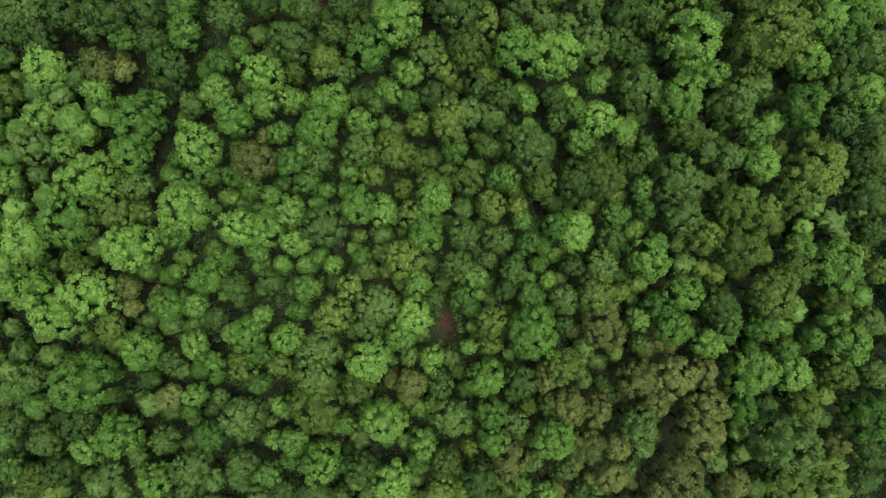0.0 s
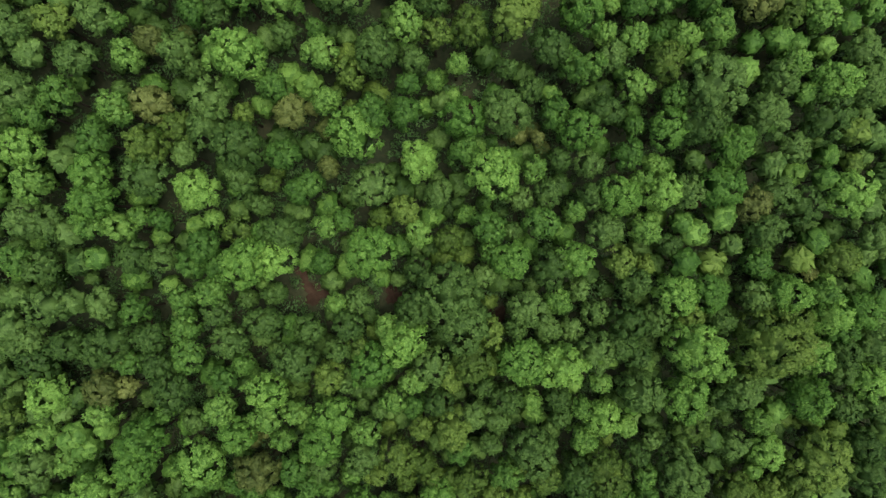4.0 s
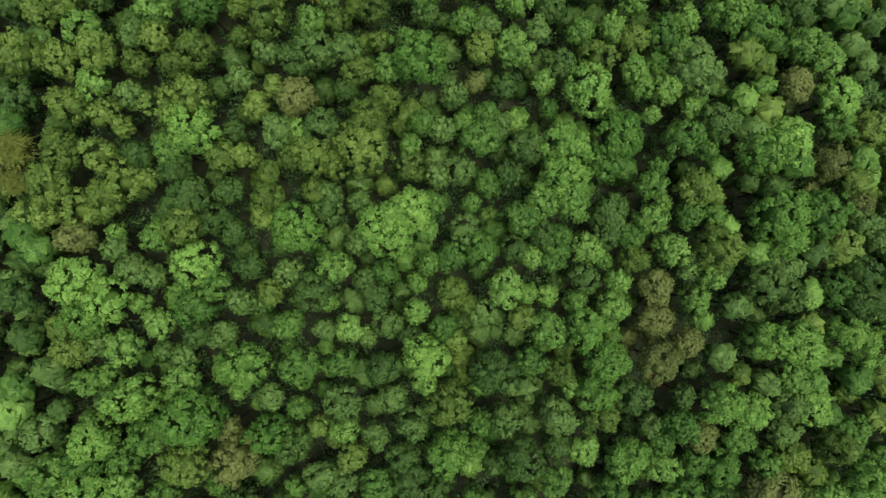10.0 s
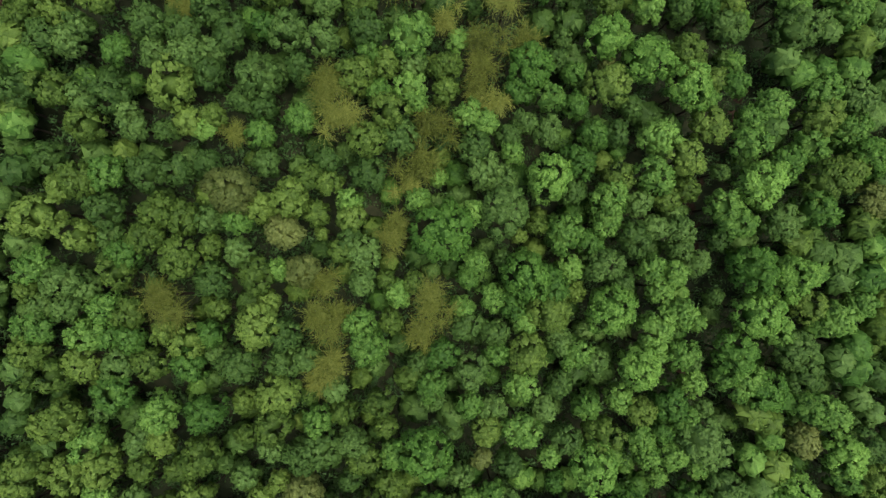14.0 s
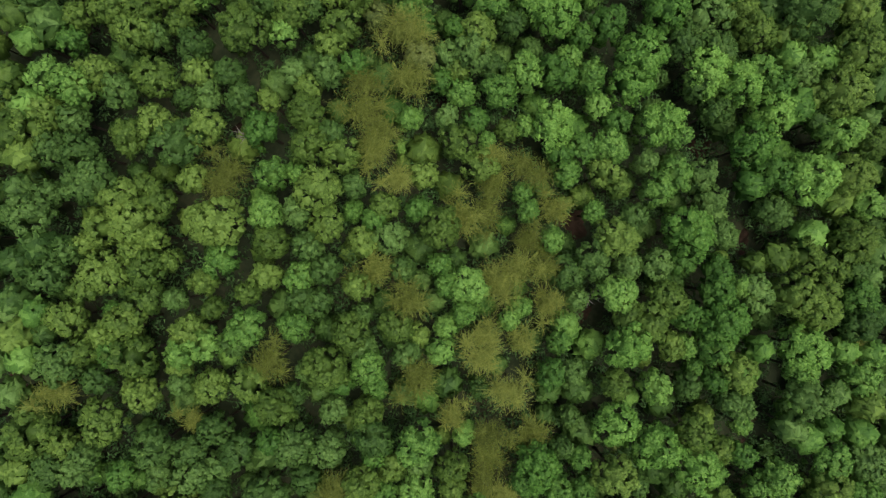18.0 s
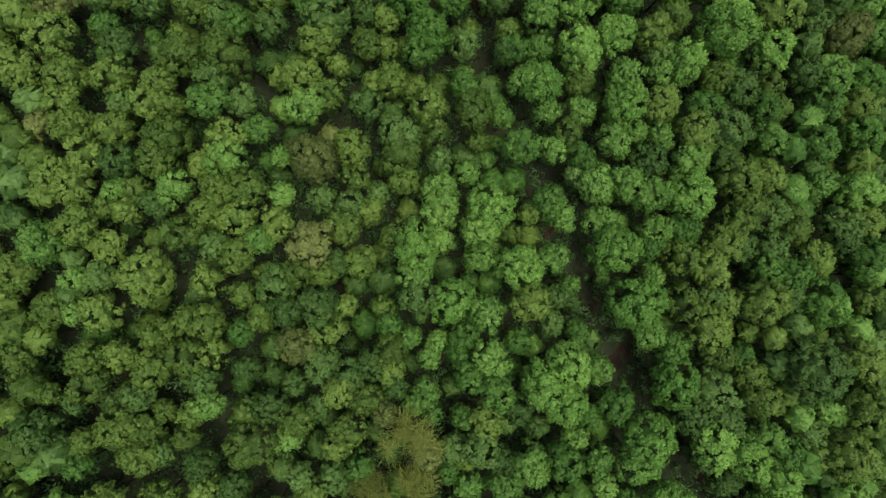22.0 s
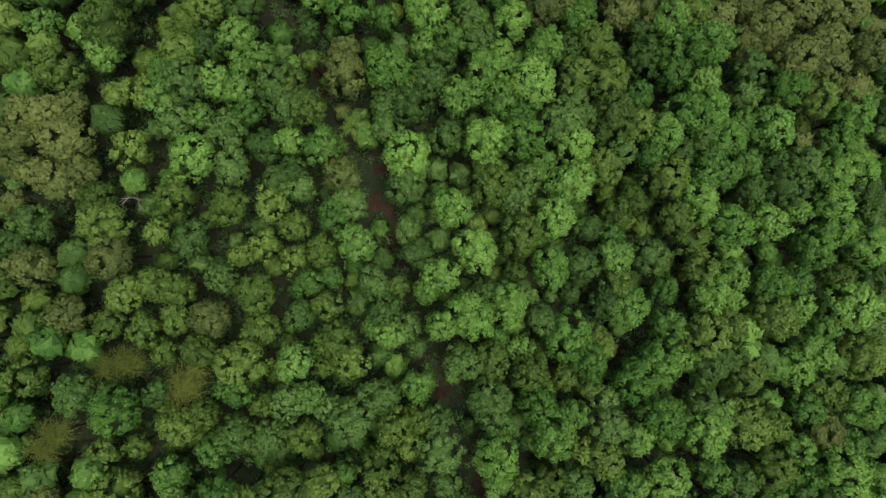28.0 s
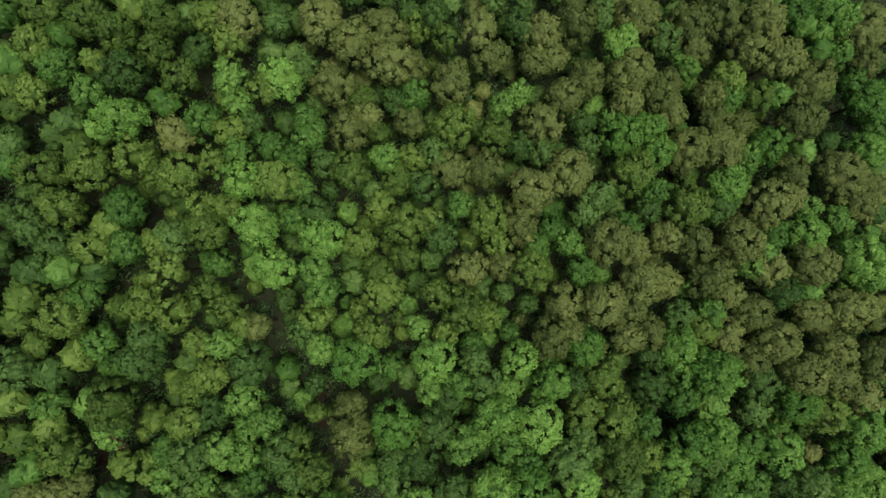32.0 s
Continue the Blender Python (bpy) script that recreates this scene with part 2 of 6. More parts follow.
for si, sr in enumerate(SIZES):
    CROWN["feather", si] = [feather_crown("crown", 900 + 10 * si + q, sr, LEAF["feather"]) for q in range(3)]
LOW_TRUNK = trunk_mesh("trunk", 39, BARK, limbs=0)
TRUNKS = [trunk_mesh("trunk", 40 + q, BARK) for q in range(4)]

NAMES = {
    ("fresh", 1): ("tall_sunlit_green_tree", "tall broadleaf tree with a wide light green domed crown, coloured as if sunlit", "tall light green trees"),
    ("bright", 1): ("tall_broadleaf_tree", "tall broadleaf tree with a wide bright green lobed crown", "tall broadleaf trees"),
    ("bright", 0): ("broadleaf_tree", "broadleaf tree with a compact bright green crown", "broadleaf trees"),
    ("green", 1): ("forest_tree", "forest tree with a dense dull green rounded crown", "dull green forest trees"),
    ("green", 0): ("young_forest_tree", "young forest tree with a small dark green crown", "young forest trees"),
    ("olive", 1): ("oak_tree", "oak-like tree with a clumpy olive green crown", "olive oak trees"),
    ("olive", 0): ("young_oak_tree", "young oak-like tree with a small olive crown", "young olive oaks"),
    ("pine", 1): ("pine_tree", "pine tree with a fuzzy brownish green needle crown", "brownish pine trees"),
    ("feather", 1): ("feathery_tree", "feathery tree with thin yellowing arching fronds", "feathery yellowing trees"),
}
LIMIT = 300
rnd = random.Random(5)
counts = {}
JOIN = {}


def pick(kind, r):
    si = min(range(4), key=lambda i: abs(SIZES[i] - r))
    return rnd.choice(CROWN[kind, si]), r / SIZES[si]


def tree(kind, x, y, top, r):
    """One tree whose crown of radius r has its centre at height top."""
    # wide bright crowns get the lighter tones, so caught light is in the colour
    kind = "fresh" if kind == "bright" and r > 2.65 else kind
    size = 1 if kind in ("pine", "feather", "fresh") or r > 2.2 else 0
    name, label, group = NAMES[kind, size]
    mesh, s = pick(kind, r)
    tilt, spin, tall = (rnd.gauss(0, 0.07), rnd.gauss(0, 0.07)), rnd.uniform(0, 6.28), rnd.uniform(0.85, 1.25)
    counts[name] = counts.get(name, 0) + 1
    if counts[name] > LIMIT:
        if abs(x - 10) > 42 and r < 2.2:
            mesh, s = rnd.choice(CROWN[kind, "low"]), r / 1.4
        m = pose(x, y, ground_z(x, y) + top) @ Matrix.LocRotScale(None, Euler((*tilt, spin)), (s, s, s * tall))
        JOIN.setdefault(kind, []).append((mesh, m, top))
        return
    root = new(name)
    root.location = (x, y, ground_z(x, y))
    root.empty_display_size = 0.5
    tagged(root, label, "tree", group)
    crown = new("crown", mesh)
    crown.parent = root
    crown.location = (0, 0, top)
    crown.rotation_euler = (*tilt, spin)
    crown.scale = (s, s, s * tall)
    trunk = new("trunk", rnd.choice(TRUNKS))
    trunk.parent = root
    trunk.rotation_euler = (0, 0, spin)
    trunk.scale = (top, top, top)


GROVES = []


def grove(kind, places):
    """Trees of one kind in one stretch of the wood: place and crown radius."""
    GROVES.extend((kind, x, y, r) for x, y, r in places)


grove("bright", [(-56.2, -31.2, 2.3), (-43.4, -27.9, 2.6), (-32.6, -33.6, 2.8), (-14.1, -33.6, 2.3), (-9.4, -27.4, 2.6), (-4.6, -31.2, 3.4), (7.2, -35.2, 3.4), (11.6, -32.5, 2.1), (12.6, -28.7, 2.5), (25.0, -28.5, 2.7), (34.5, -38.8, 2.0), (35.2, -28.4, 3.7), (70.8, -29.0, 1.8), (-51.1, -20.5, 2.0), (-40.7, -15.8, 4.7), (-37.0, -25.1, 3.5), (-25.5, -19.2, 2.0), (-23.4, -26.5, 2.6), (-22.0, -13.5, 1.7), (-14.7, -17.5, 2.0), (-11.7, -21.2, 1.7), (3.9, -13.4, 3.5), (6.0, -23.8, 3.7), (14.3, -13.7, 2.4), (14.7, -21.9, 1.7), (23.4, -17.0, 3.2), (24.5, -23.3, 2.7), (69.7, -23.7, 2.8), (70.2, -17.0, 4.1), (77.9, -13.7, 2.4)])
grove("bright", [(78.6, -17.7, 3.2), (93.3, -26.1, 4.4), (-47.6, -0.5, 3.4), (-44.1, -5.0, 3.8), (-39.0, -1.5, 3.8), (-32.6, -10.9, 3.2), (-27.7, -3.6, 2.8), (-24.2, -10.3, 2.4), (-23.8, -3.9, 2.0), (-15.6, -8.4, 2.9), (-14.3, -12.1, 2.2), (-13.7, -5.9, 1.8), (-9.4, -9.6, 2.7), (-5.9, -1.2, 2.4), (9.1, -9.5, 2.6), (11.5, -6.1, 2.9), (12.1, -0.5, 2.4), (19.5, -3.0, 2.4), (20.6, -12.0, 1.5), (21.5, 0.4, 2.2), (31.3, -9.1, 4.1), (31.1, -3.1, 2.4), (50.2, -7.5, 2.1), (53.4, -4.9, 2.5), (55.9, -8.9, 3.1), (57.4, -2.9, 3.2), (63.0, -12.1, 2.7), (66.5, -8.2, 2.5), (72.8, -9.3, 2.7), (83.2, -11.8, 2.2)])
grove("bright", [(86.2, -8.3, 1.6), (88.4, -12.5, 3.6), (91.5, -4.1, 2.0), (-50.0, 11.7, 1.9), (-48.0, 7.0, 3.1), (-44.2, 13.3, 2.1), (-40.4, 9.9, 3.9), (-31.7, 5.5, 3.9), (-26.1, 7.6, 2.3), (-23.2, 11.1, 3.9), (-21.2, 0.8, 2.7), (-19.1, 3.6, 2.3), (-15.7, 8.5, 3.1), (-13.4, 4.8, 1.8), (-12.0, 8.0, 2.8), (-11.0, 13.8, 1.6), (-7.8, 11.1, 2.5), (-7.3, 6.2, 2.3), (-1.7, 2.4, 1.6), (2.8, 12.0, 2.8), (2.9, 3.8, 1.6), (6.8, 11.1, 2.5), (13.6, 7.5, 3.0), (15.0, 13.3, 2.8), (29.5, 9.7, 1.8), (30.6, 5.9, 2.0), (35.1, 8.7, 2.4), (38.3, 7.8, 3.1), (45.2, 10.6, 2.4), (50.4, 11.5, 1.9)])
grove("bright", [(51.0, 3.0, 3.4), (53.2, 5.8, 1.9), (79.0, 4.7, 2.5), (84.8, 1.7, 4.4), (-49.6, 15.9, 2.2), (-48.0, 23.5, 1.7), (-43.6, 25.4, 2.3), (-41.0, 21.0, 2.2), (-39.3, 25.1, 2.1), (-38.1, 23.1, 1.9), (-36.8, 16.2, 3.7), (-35.2, 25.7, 1.5), (-30.7, 20.0, 3.0), (-28.7, 24.5, 3.5), (-26.6, 27.9, 1.5), (-23.0, 14.7, 2.1), (-20.8, 20.8, 3.5), (-20.3, 16.9, 1.9), (-15.8, 16.8, 2.2), (-15.4, 25.1, 2.7), (-13.9, 14.7, 1.8), (-11.1, 27.3, 2.5), (-9.0, 23.3, 1.9), (-7.4, 18.6, 2.4), (-6.6, 28.0, 2.1), (-5.4, 20.8, 1.6), (-5.0, 15.9, 2.3), (-2.7, 23.6, 3.1), (-2.3, 14.5, 1.4), (-0.9, 27.7, 2.9)])
grove("bright", [(1.5, 17.4, 1.8), (3.6, 24.7, 2.3), (18.3, 21.1, 2.3), (26.0, 16.5, 2.5), (38.0, 27.3, 2.0), (38.5, 22.0, 2.3), (41.4, 25.8, 3.0), (45.8, 23.9, 1.8), (49.6, 14.8, 2.0), (68.1, 24.2, 2.2), (70.1, 19.0, 2.8), (71.7, 25.6, 2.0), (75.8, 28.1, 3.3), (-41.7, 32.0, 2.9), (-34.6, 28.7, 2.3), (-30.6, 36.3, 2.0), (-21.9, 41.4, 2.3), (-21.8, 37.5, 2.6), (-17.7, 28.9, 2.5), (-17.2, 33.5, 2.0), (-14.2, 35.7, 1.8), (-10.7, 31.7, 3.0), (-7.2, 41.9, 1.3), (5.1, 35.4, 3.3), (7.5, 41.1, 2.0), (8.1, 29.4, 2.1), (10.1, 39.0, 3.3), (11.3, 32.4, 2.1), (11.2, 28.3, 1.9), (28.3, 35.4, 3.6)])
grove("bright", [(30.1, 28.6, 1.8), (34.1, 34.7, 3.6), (41.2, 31.4, 1.8), (54.8, 28.9, 3.7), (55.3, 37.2, 4.3), (60.7, 33.3, 2.5), (76.3, 35.4, 2.9), (78.6, 41.8, 3.0), (79.2, 36.3, 1.8), (81.4, 39.2, 2.4), (86.8, 30.6, 3.1), (-43.4, 51.4, 2.3), (-33.3, 51.8, 1.7), (-28.8, 44.2, 2.1), (-22.0, 45.6, 2.1), (-20.1, 50.8, 2.1), (-18.1, 53.4, 2.4), (-17.4, 47.0, 2.4), (-16.4, 50.7, 2.2), (-12.0, 51.1, 3.4), (-10.4, 55.5, 1.6), (-8.3, 51.6, 2.9), (-2.9, 45.7, 1.5), (-1.8, 51.1, 1.8), (0.0, 44.8, 1.7), (5.4, 52.5, 3.5), (12.3, 55.2, 2.0), (23.3, 52.4, 2.0), (26.1, 51.2, 2.8), (33.5, 44.9, 2.2)])
grove("bright", [(36.0, 51.4, 2.8), (52.0, 45.6, 3.1), (53.6, 50.7, 2.1), (55.2, 55.2, 2.1), (57.6, 45.8, 2.9), (66.0, 50.5, 2.4), (70.3, 45.4, 3.2), (75.8, 53.8, 2.1), (77.3, 45.4, 2.5), (83.9, 42.6, 3.2), (84.7, 48.6, 1.5), (88.5, 44.0, 2.0), (-41.2, 66.8, 2.7), (-39.9, 61.9, 2.5), (-33.4, 56.5, 2.3), (-32.3, 59.5, 2.9), (-32.0, 63.5, 2.7), (-31.2, 67.9, 2.4), (-29.2, 56.0, 2.0), (-26.8, 57.5, 1.6), (-24.1, 57.1, 1.6), (-18.5, 61.3, 2.8), (-17.1, 57.2, 1.4), (-6.5, 66.2, 2.3), (-5.0, 61.3, 1.9), (-2.9, 62.2, 2.0), (-1.2, 56.3, 1.9), (1.6, 57.1, 1.6), (3.9, 68.2, 3.5), (12.4, 65.7, 2.7)])
grove("bright", [(18.9, 66.9, 2.2), (22.7, 56.0, 2.6), (23.2, 63.7, 3.6), (29.4, 64.6, 2.0), (30.6, 56.8, 2.6), (35.7, 58.6, 1.7), (42.1, 60.9, 3.0), (43.4, 66.9, 2.3), (45.9, 62.9, 2.0), (46.7, 55.9, 2.4), (48.1, 65.6, 1.8), (48.9, 61.4, 2.7), (53.0, 56.9, 1.7), (58.2, 62.3, 3.3), (59.7, 68.4, 3.0), (59.5, 57.8, 2.1), (76.3, 63.8, 1.7), (79.7, 61.3, 3.4), (-39.1, 71.4, 2.3), (-35.3, 73.7, 2.3), (-28.3, 71.9, 2.4), (-27.6, 83.3, 1.3), (-26.4, 78.9, 2.1), (-14.9, 79.0, 1.9), (-11.4, 79.0, 3.4), (-7.3, 75.3, 2.1), (-0.9, 80.0, 2.4), (-0.5, 73.8, 2.0), (5.8, 71.8, 2.6), (10.5, 72.3, 2.2)])
grove("bright", [(10.9, 76.2, 1.7), (17.9, 72.5, 3.1), (18.0, 79.4, 1.6), (32.1, 72.5, 2.2), (34.8, 79.2, 2.1), (35.7, 70.2, 3.0), (37.2, 79.2, 2.2), (43.7, 83.3, 2.2), (44.5, 76.9, 2.3), (49.3, 70.6, 2.9), (50.3, 75.4, 2.1), (53.5, 81.1, 1.5), (68.5, 80.3, 2.5), (71.6, 76.4, 1.7), (75.0, 77.8, 3.2), (-38.1, 90.3, 2.4), (-34.4, 96.8, 2.4), (-33.9, 94.0, 2.6), (-33.6, 90.4, 2.3), (-30.0, 94.8, 2.8), (-28.7, 89.8, 3.4), (-26.1, 94.8, 2.3), (-18.2, 90.2, 1.9), (-17.5, 84.8, 1.9), (-11.2, 87.3, 2.6), (-6.3, 86.8, 2.2), (-4.8, 93.1, 1.5), (-4.0, 86.1, 1.1), (6.1, 93.2, 2.5), (10.6, 83.9, 2.6)])
grove("bright", [(19.1, 90.0, 2.6), (26.2, 89.5, 2.2), (30.4, 93.1, 2.3), (34.4, 97.1, 2.2), (34.6, 87.0, 3.7), (38.8, 91.4, 1.9), (39.3, 84.0, 1.8), (39.9, 96.3, 2.8), (44.0, 88.1, 2.1), (45.5, 94.7, 2.5), (47.6, 89.0, 2.4), (50.3, 90.6, 2.1), (50.8, 94.7, 2.1), (51.5, 83.9, 2.1), (54.0, 88.9, 2.4), (54.7, 93.9, 2.7), (55.9, 84.8, 2.6), (61.6, 93.9, 2.3), (62.1, 83.6, 1.7), (66.3, 84.5, 2.0), (72.6, 88.0, 2.6), (77.5, 92.1, 2.8), (-38.3, 104.5, 2.1), (-38.1, 107.3, 1.9), (-29.8, 98.3, 2.6), (-29.4, 108.0, 1.9), (-28.8, 101.1, 2.8), (-27.3, 108.8, 1.5), (-26.5, 97.6, 2.1), (-23.3, 106.3, 2.9)])
grove("bright", [(-22.2, 101.1, 2.6), (-19.9, 106.2, 1.3), (-18.0, 108.2, 2.1), (-16.4, 103.9, 3.6), (-13.4, 109.1, 1.6), (-10.1, 110.3, 2.9), (-7.7, 100.9, 2.7), (-4.1, 103.9, 1.6), (-3.6, 109.9, 2.5), (1.6, 110.0, 1.9), (1.8, 101.3, 2.0), (12.2, 107.4, 1.9), (12.5, 110.9, 2.9), (15.6, 97.8, 2.9), (19.5, 97.7, 1.5), (19.7, 101.5, 1.8), (26.5, 109.8, 2.1), (32.4, 106.0, 1.4), (35.4, 105.4, 2.7), (36.8, 109.9, 2.8), (45.9, 97.8, 2.0), (48.0, 100.3, 2.5), (53.5, 103.4, 2.8), (56.7, 98.3, 2.4), (57.9, 102.3, 2.7), (64.6, 106.8, 2.5), (67.5, 110.0, 2.1), (67.9, 102.4, 2.7), (68.0, 106.1, 1.8), (71.7, 100.5, 1.8)])
grove("bright", [(74.2, 98.4, 2.6), (74.9, 106.2, 2.1), (76.3, 111.0, 2.9), (-33.9, 124.6, 1.9), (-29.0, 120.7, 2.9), (-28.2, 116.6, 2.7), (-25.8, 118.6, 2.7), (-24.6, 112.5, 2.2), (-23.1, 117.9, 1.4), (-20.7, 115.5, 1.9), (-15.8, 117.7, 2.6), (-15.4, 122.9, 2.8), (-13.6, 120.6, 2.1), (-4.9, 115.2, 2.0), (-0.1, 118.0, 1.4), (1.1, 122.6, 2.2), (2.8, 114.7, 1.9), (7.5, 122.0, 1.7), (11.1, 116.8, 1.7), (12.9, 122.9, 1.6), (14.7, 114.8, 1.9), (15.8, 123.9, 2.1), (22.9, 119.8, 2.5), (25.8, 118.9, 1.5), (26.5, 123.9, 1.7), (28.6, 114.2, 2.5), (29.3, 124.1, 2.2), (32.3, 118.0, 1.6), (33.7, 114.3, 2.7), (37.6, 117.2, 2.2)])
grove("bright", [(38.5, 120.7, 1.8), (45.6, 125.0, 2.4), (49.4, 118.1, 2.0), (51.2, 121.5, 2.1), (51.0, 115.2, 1.5), (58.6, 124.5, 2.0), (59.7, 112.1, 2.8), (65.0, 111.7, 3.1), (66.7, 118.7, 2.0), (69.8, 119.5, 2.3), (71.8, 113.3, 2.7), (-35.6, 126.5, 2.0), (-25.4, 126.8, 1.2), (-20.5, 126.3, 1.9), (-18.0, 136.6, 2.1), (-3.4, 127.4, 3.0), (7.5, 127.3, 3.4), (10.2, 129.6, 2.8), (10.5, 137.9, 1.5), (12.4, 127.5, 1.7), (13.1, 130.6, 2.0), (18.2, 130.9, 1.4), (19.5, 124.9, 2.4), (20.3, 133.3, 1.8), (24.7, 128.9, 2.4), (27.5, 131.2, 2.4), (30.1, 138.0, 3.1), (30.2, 134.4, 3.1), (30.2, 126.8, 1.6), (31.2, 131.1, 2.6)])
grove("bright", [(33.8, 125.1, 2.2), (35.6, 136.2, 2.6), (39.7, 126.6, 1.9), (42.2, 133.5, 2.1), (42.3, 129.0, 2.2), (48.0, 129.8, 2.1), (50.2, 138.6, 1.6), (51.5, 129.5, 1.8), (55.0, 127.9, 3.0), (57.9, 138.2, 3.2), (59.1, 129.7, 3.4), (61.7, 126.1, 2.7), (63.2, 136.9, 2.1), (66.6, 129.8, 3.3), (72.8, 137.4, 2.0), (-36.0, 139.2, 1.7), (-27.3, 150.1, 2.2), (-26.5, 144.1, 1.9), (-14.9, 138.9, 2.9), (-3.3, 139.5, 1.5), (-1.4, 152.1, 1.9), (7.8, 147.3, 1.8), (11.5, 148.2, 3.2), (12.0, 140.8, 1.8), (17.3, 140.7, 1.7), (19.3, 138.9, 2.6), (20.1, 142.1, 1.6), (23.5, 150.2, 2.4), (27.5, 146.4, 1.6), (28.3, 143.0, 1.4)])
grove("bright", [(32.9, 145.2, 3.1), (36.8, 139.4, 3.1), (39.4, 148.5, 1.9), (40.2, 146.3, 1.9), (42.3, 142.9, 1.3), (42.5, 149.3, 1.7), (44.0, 146.0, 2.0), (45.5, 150.8, 1.9), (46.3, 139.7, 2.6), (47.6, 144.0, 1.5), (53.8, 144.8, 1.9), (58.2, 147.3, 1.5), (59.8, 153.1, 1.6), (61.3, 139.6, 3.1), (62.8, 152.4, 2.5), (66.6, 150.8, 2.5), (68.1, 145.5, 2.7), (68.7, 142.3, 2.3), (-32.4, 163.6, 2.2), (-27.0, 162.7, 2.1), (-25.2, 165.7, 2.0), (-24.9, 162.5, 1.7), (-24.0, 156.0, 2.2), (-22.6, 162.2, 1.8), (-19.4, 153.4, 2.3), (-16.0, 159.3, 2.1), (-14.2, 153.5, 2.3), (-13.6, 162.7, 1.7), (3.6, 163.8, 2.0), (4.6, 161.1, 2.4)])
grove("bright", [(12.2, 156.3, 2.2), (13.5, 159.9, 2.0), (16.0, 165.8, 1.5), (17.0, 153.6, 1.8), (20.3, 159.9, 1.7), (22.3, 165.9, 1.9), (23.5, 156.1, 2.1), (23.7, 164.2, 1.8), (30.3, 159.8, 2.1), (32.1, 153.0, 1.8), (34.5, 165.5, 3.0), (36.6, 153.7, 1.9), (38.7, 158.1, 2.7), (40.5, 160.3, 2.0), (40.9, 163.2, 2.4), (43.1, 153.1, 2.4), (44.1, 164.7, 2.3), (44.2, 159.6, 2.2), (48.3, 163.4, 1.9), (49.7, 156.7, 2.3), (51.6, 159.4, 2.9), (52.8, 156.0, 2.5), (54.4, 164.9, 3.0), (55.7, 154.6, 2.9), (57.5, 162.8, 2.3), (64.2, 162.7, 1.4), (66.3, 163.8, 2.5), (68.9, 157.0, 2.1), (69.6, 160.0, 2.1), (70.0, 165.8, 2.2)])
grove("bright", [(-32.2, 170.4, 2.2), (-22.9, 172.1, 1.9), (-10.6, 175.9, 1.7), (-6.0, 170.3, 1.4), (2.3, 178.5, 1.6), (8.0, 167.3, 1.7), (10.3, 178.7, 1.6), (13.3, 175.0, 3.5), (16.6, 169.4, 1.5), (16.9, 177.2, 1.8), (17.6, 171.4, 1.6), (19.8, 166.9, 1.9), (23.7, 169.6, 3.0), (26.7, 168.4, 2.5), (28.5, 175.0, 2.5), (29.4, 170.7, 1.8), (32.0, 173.8, 1.7), (34.0, 176.5, 2.1), (34.2, 179.2, 2.5), (40.2, 170.8, 1.8), (41.4, 168.0, 2.0), (43.1, 169.8, 1.9), (48.8, 178.6, 2.6), (51.5, 176.6, 2.3), (53.5, 170.6, 3.0), (58.8, 169.5, 2.9), (62.5, 178.5, 2.6), (63.6, 170.2, 1.8), (70.9, 169.3, 2.1), (72.0, 173.9, 1.8)])
grove("bright", [(-33.9, 186.3, 1.7), (-32.7, 193.2, 1.7), (-24.4, 181.0, 2.1), (-14.4, 186.7, 1.4), (-8.0, 186.0, 1.7), (-3.5, 187.9, 1.8), (5.6, 191.6, 1.7), (9.2, 192.3, 2.0), (10.3, 190.6, 1.5), (12.7, 181.7, 1.2), (16.4, 189.2, 1.9), (18.5, 188.4, 1.6), (22.0, 184.8, 1.6), (22.7, 192.5, 1.9), (26.4, 181.7, 2.8), (26.5, 191.7, 1.9), (29.6, 195.0, 1.5), (30.0, 191.1, 1.7), (30.2, 183.9, 2.3), (32.1, 187.3, 1.9), (40.1, 182.3, 2.4), (40.7, 187.3, 2.5), (44.4, 193.8, 2.9), (47.2, 192.5, 1.9), (52.4, 194.3, 3.1), (53.1, 187.1, 2.4), (53.1, 190.3, 2.3), (54.7, 181.6, 3.0), (56.2, 191.8, 2.4), (58.4, 184.2, 2.5)])
grove("bright", [(62.1, 187.0, 2.3), (63.4, 193.8, 2.6), (67.7, 189.2, 2.5), (69.9, 185.7, 2.7), (-33.9, 208.2, 1.7), (-23.7, 195.0, 1.7), (-17.4, 208.6, 1.8), (-7.4, 198.4, 1.7), (0.1, 205.0, 1.7), (3.4, 206.8, 2.1), (4.5, 196.3, 1.7), (4.4, 204.4, 1.5), (9.4, 197.9, 2.6), (12.0, 208.7, 1.7), (15.0, 198.4, 1.5), (23.8, 194.9, 2.7), (25.7, 205.7, 1.9), (33.7, 199.5, 2.7), (38.8, 196.7, 2.9), (39.2, 203.9, 2.1), (43.7, 208.8, 1.6), (45.0, 206.2, 1.4), (47.2, 204.5, 1.7), (54.9, 208.6, 2.0), (59.4, 205.7, 2.3), (59.6, 208.7, 3.0), (60.7, 196.6, 1.9), (65.9, 208.2, 1.8), (67.7, 204.9, 2.4), (68.2, 197.2, 1.9)])
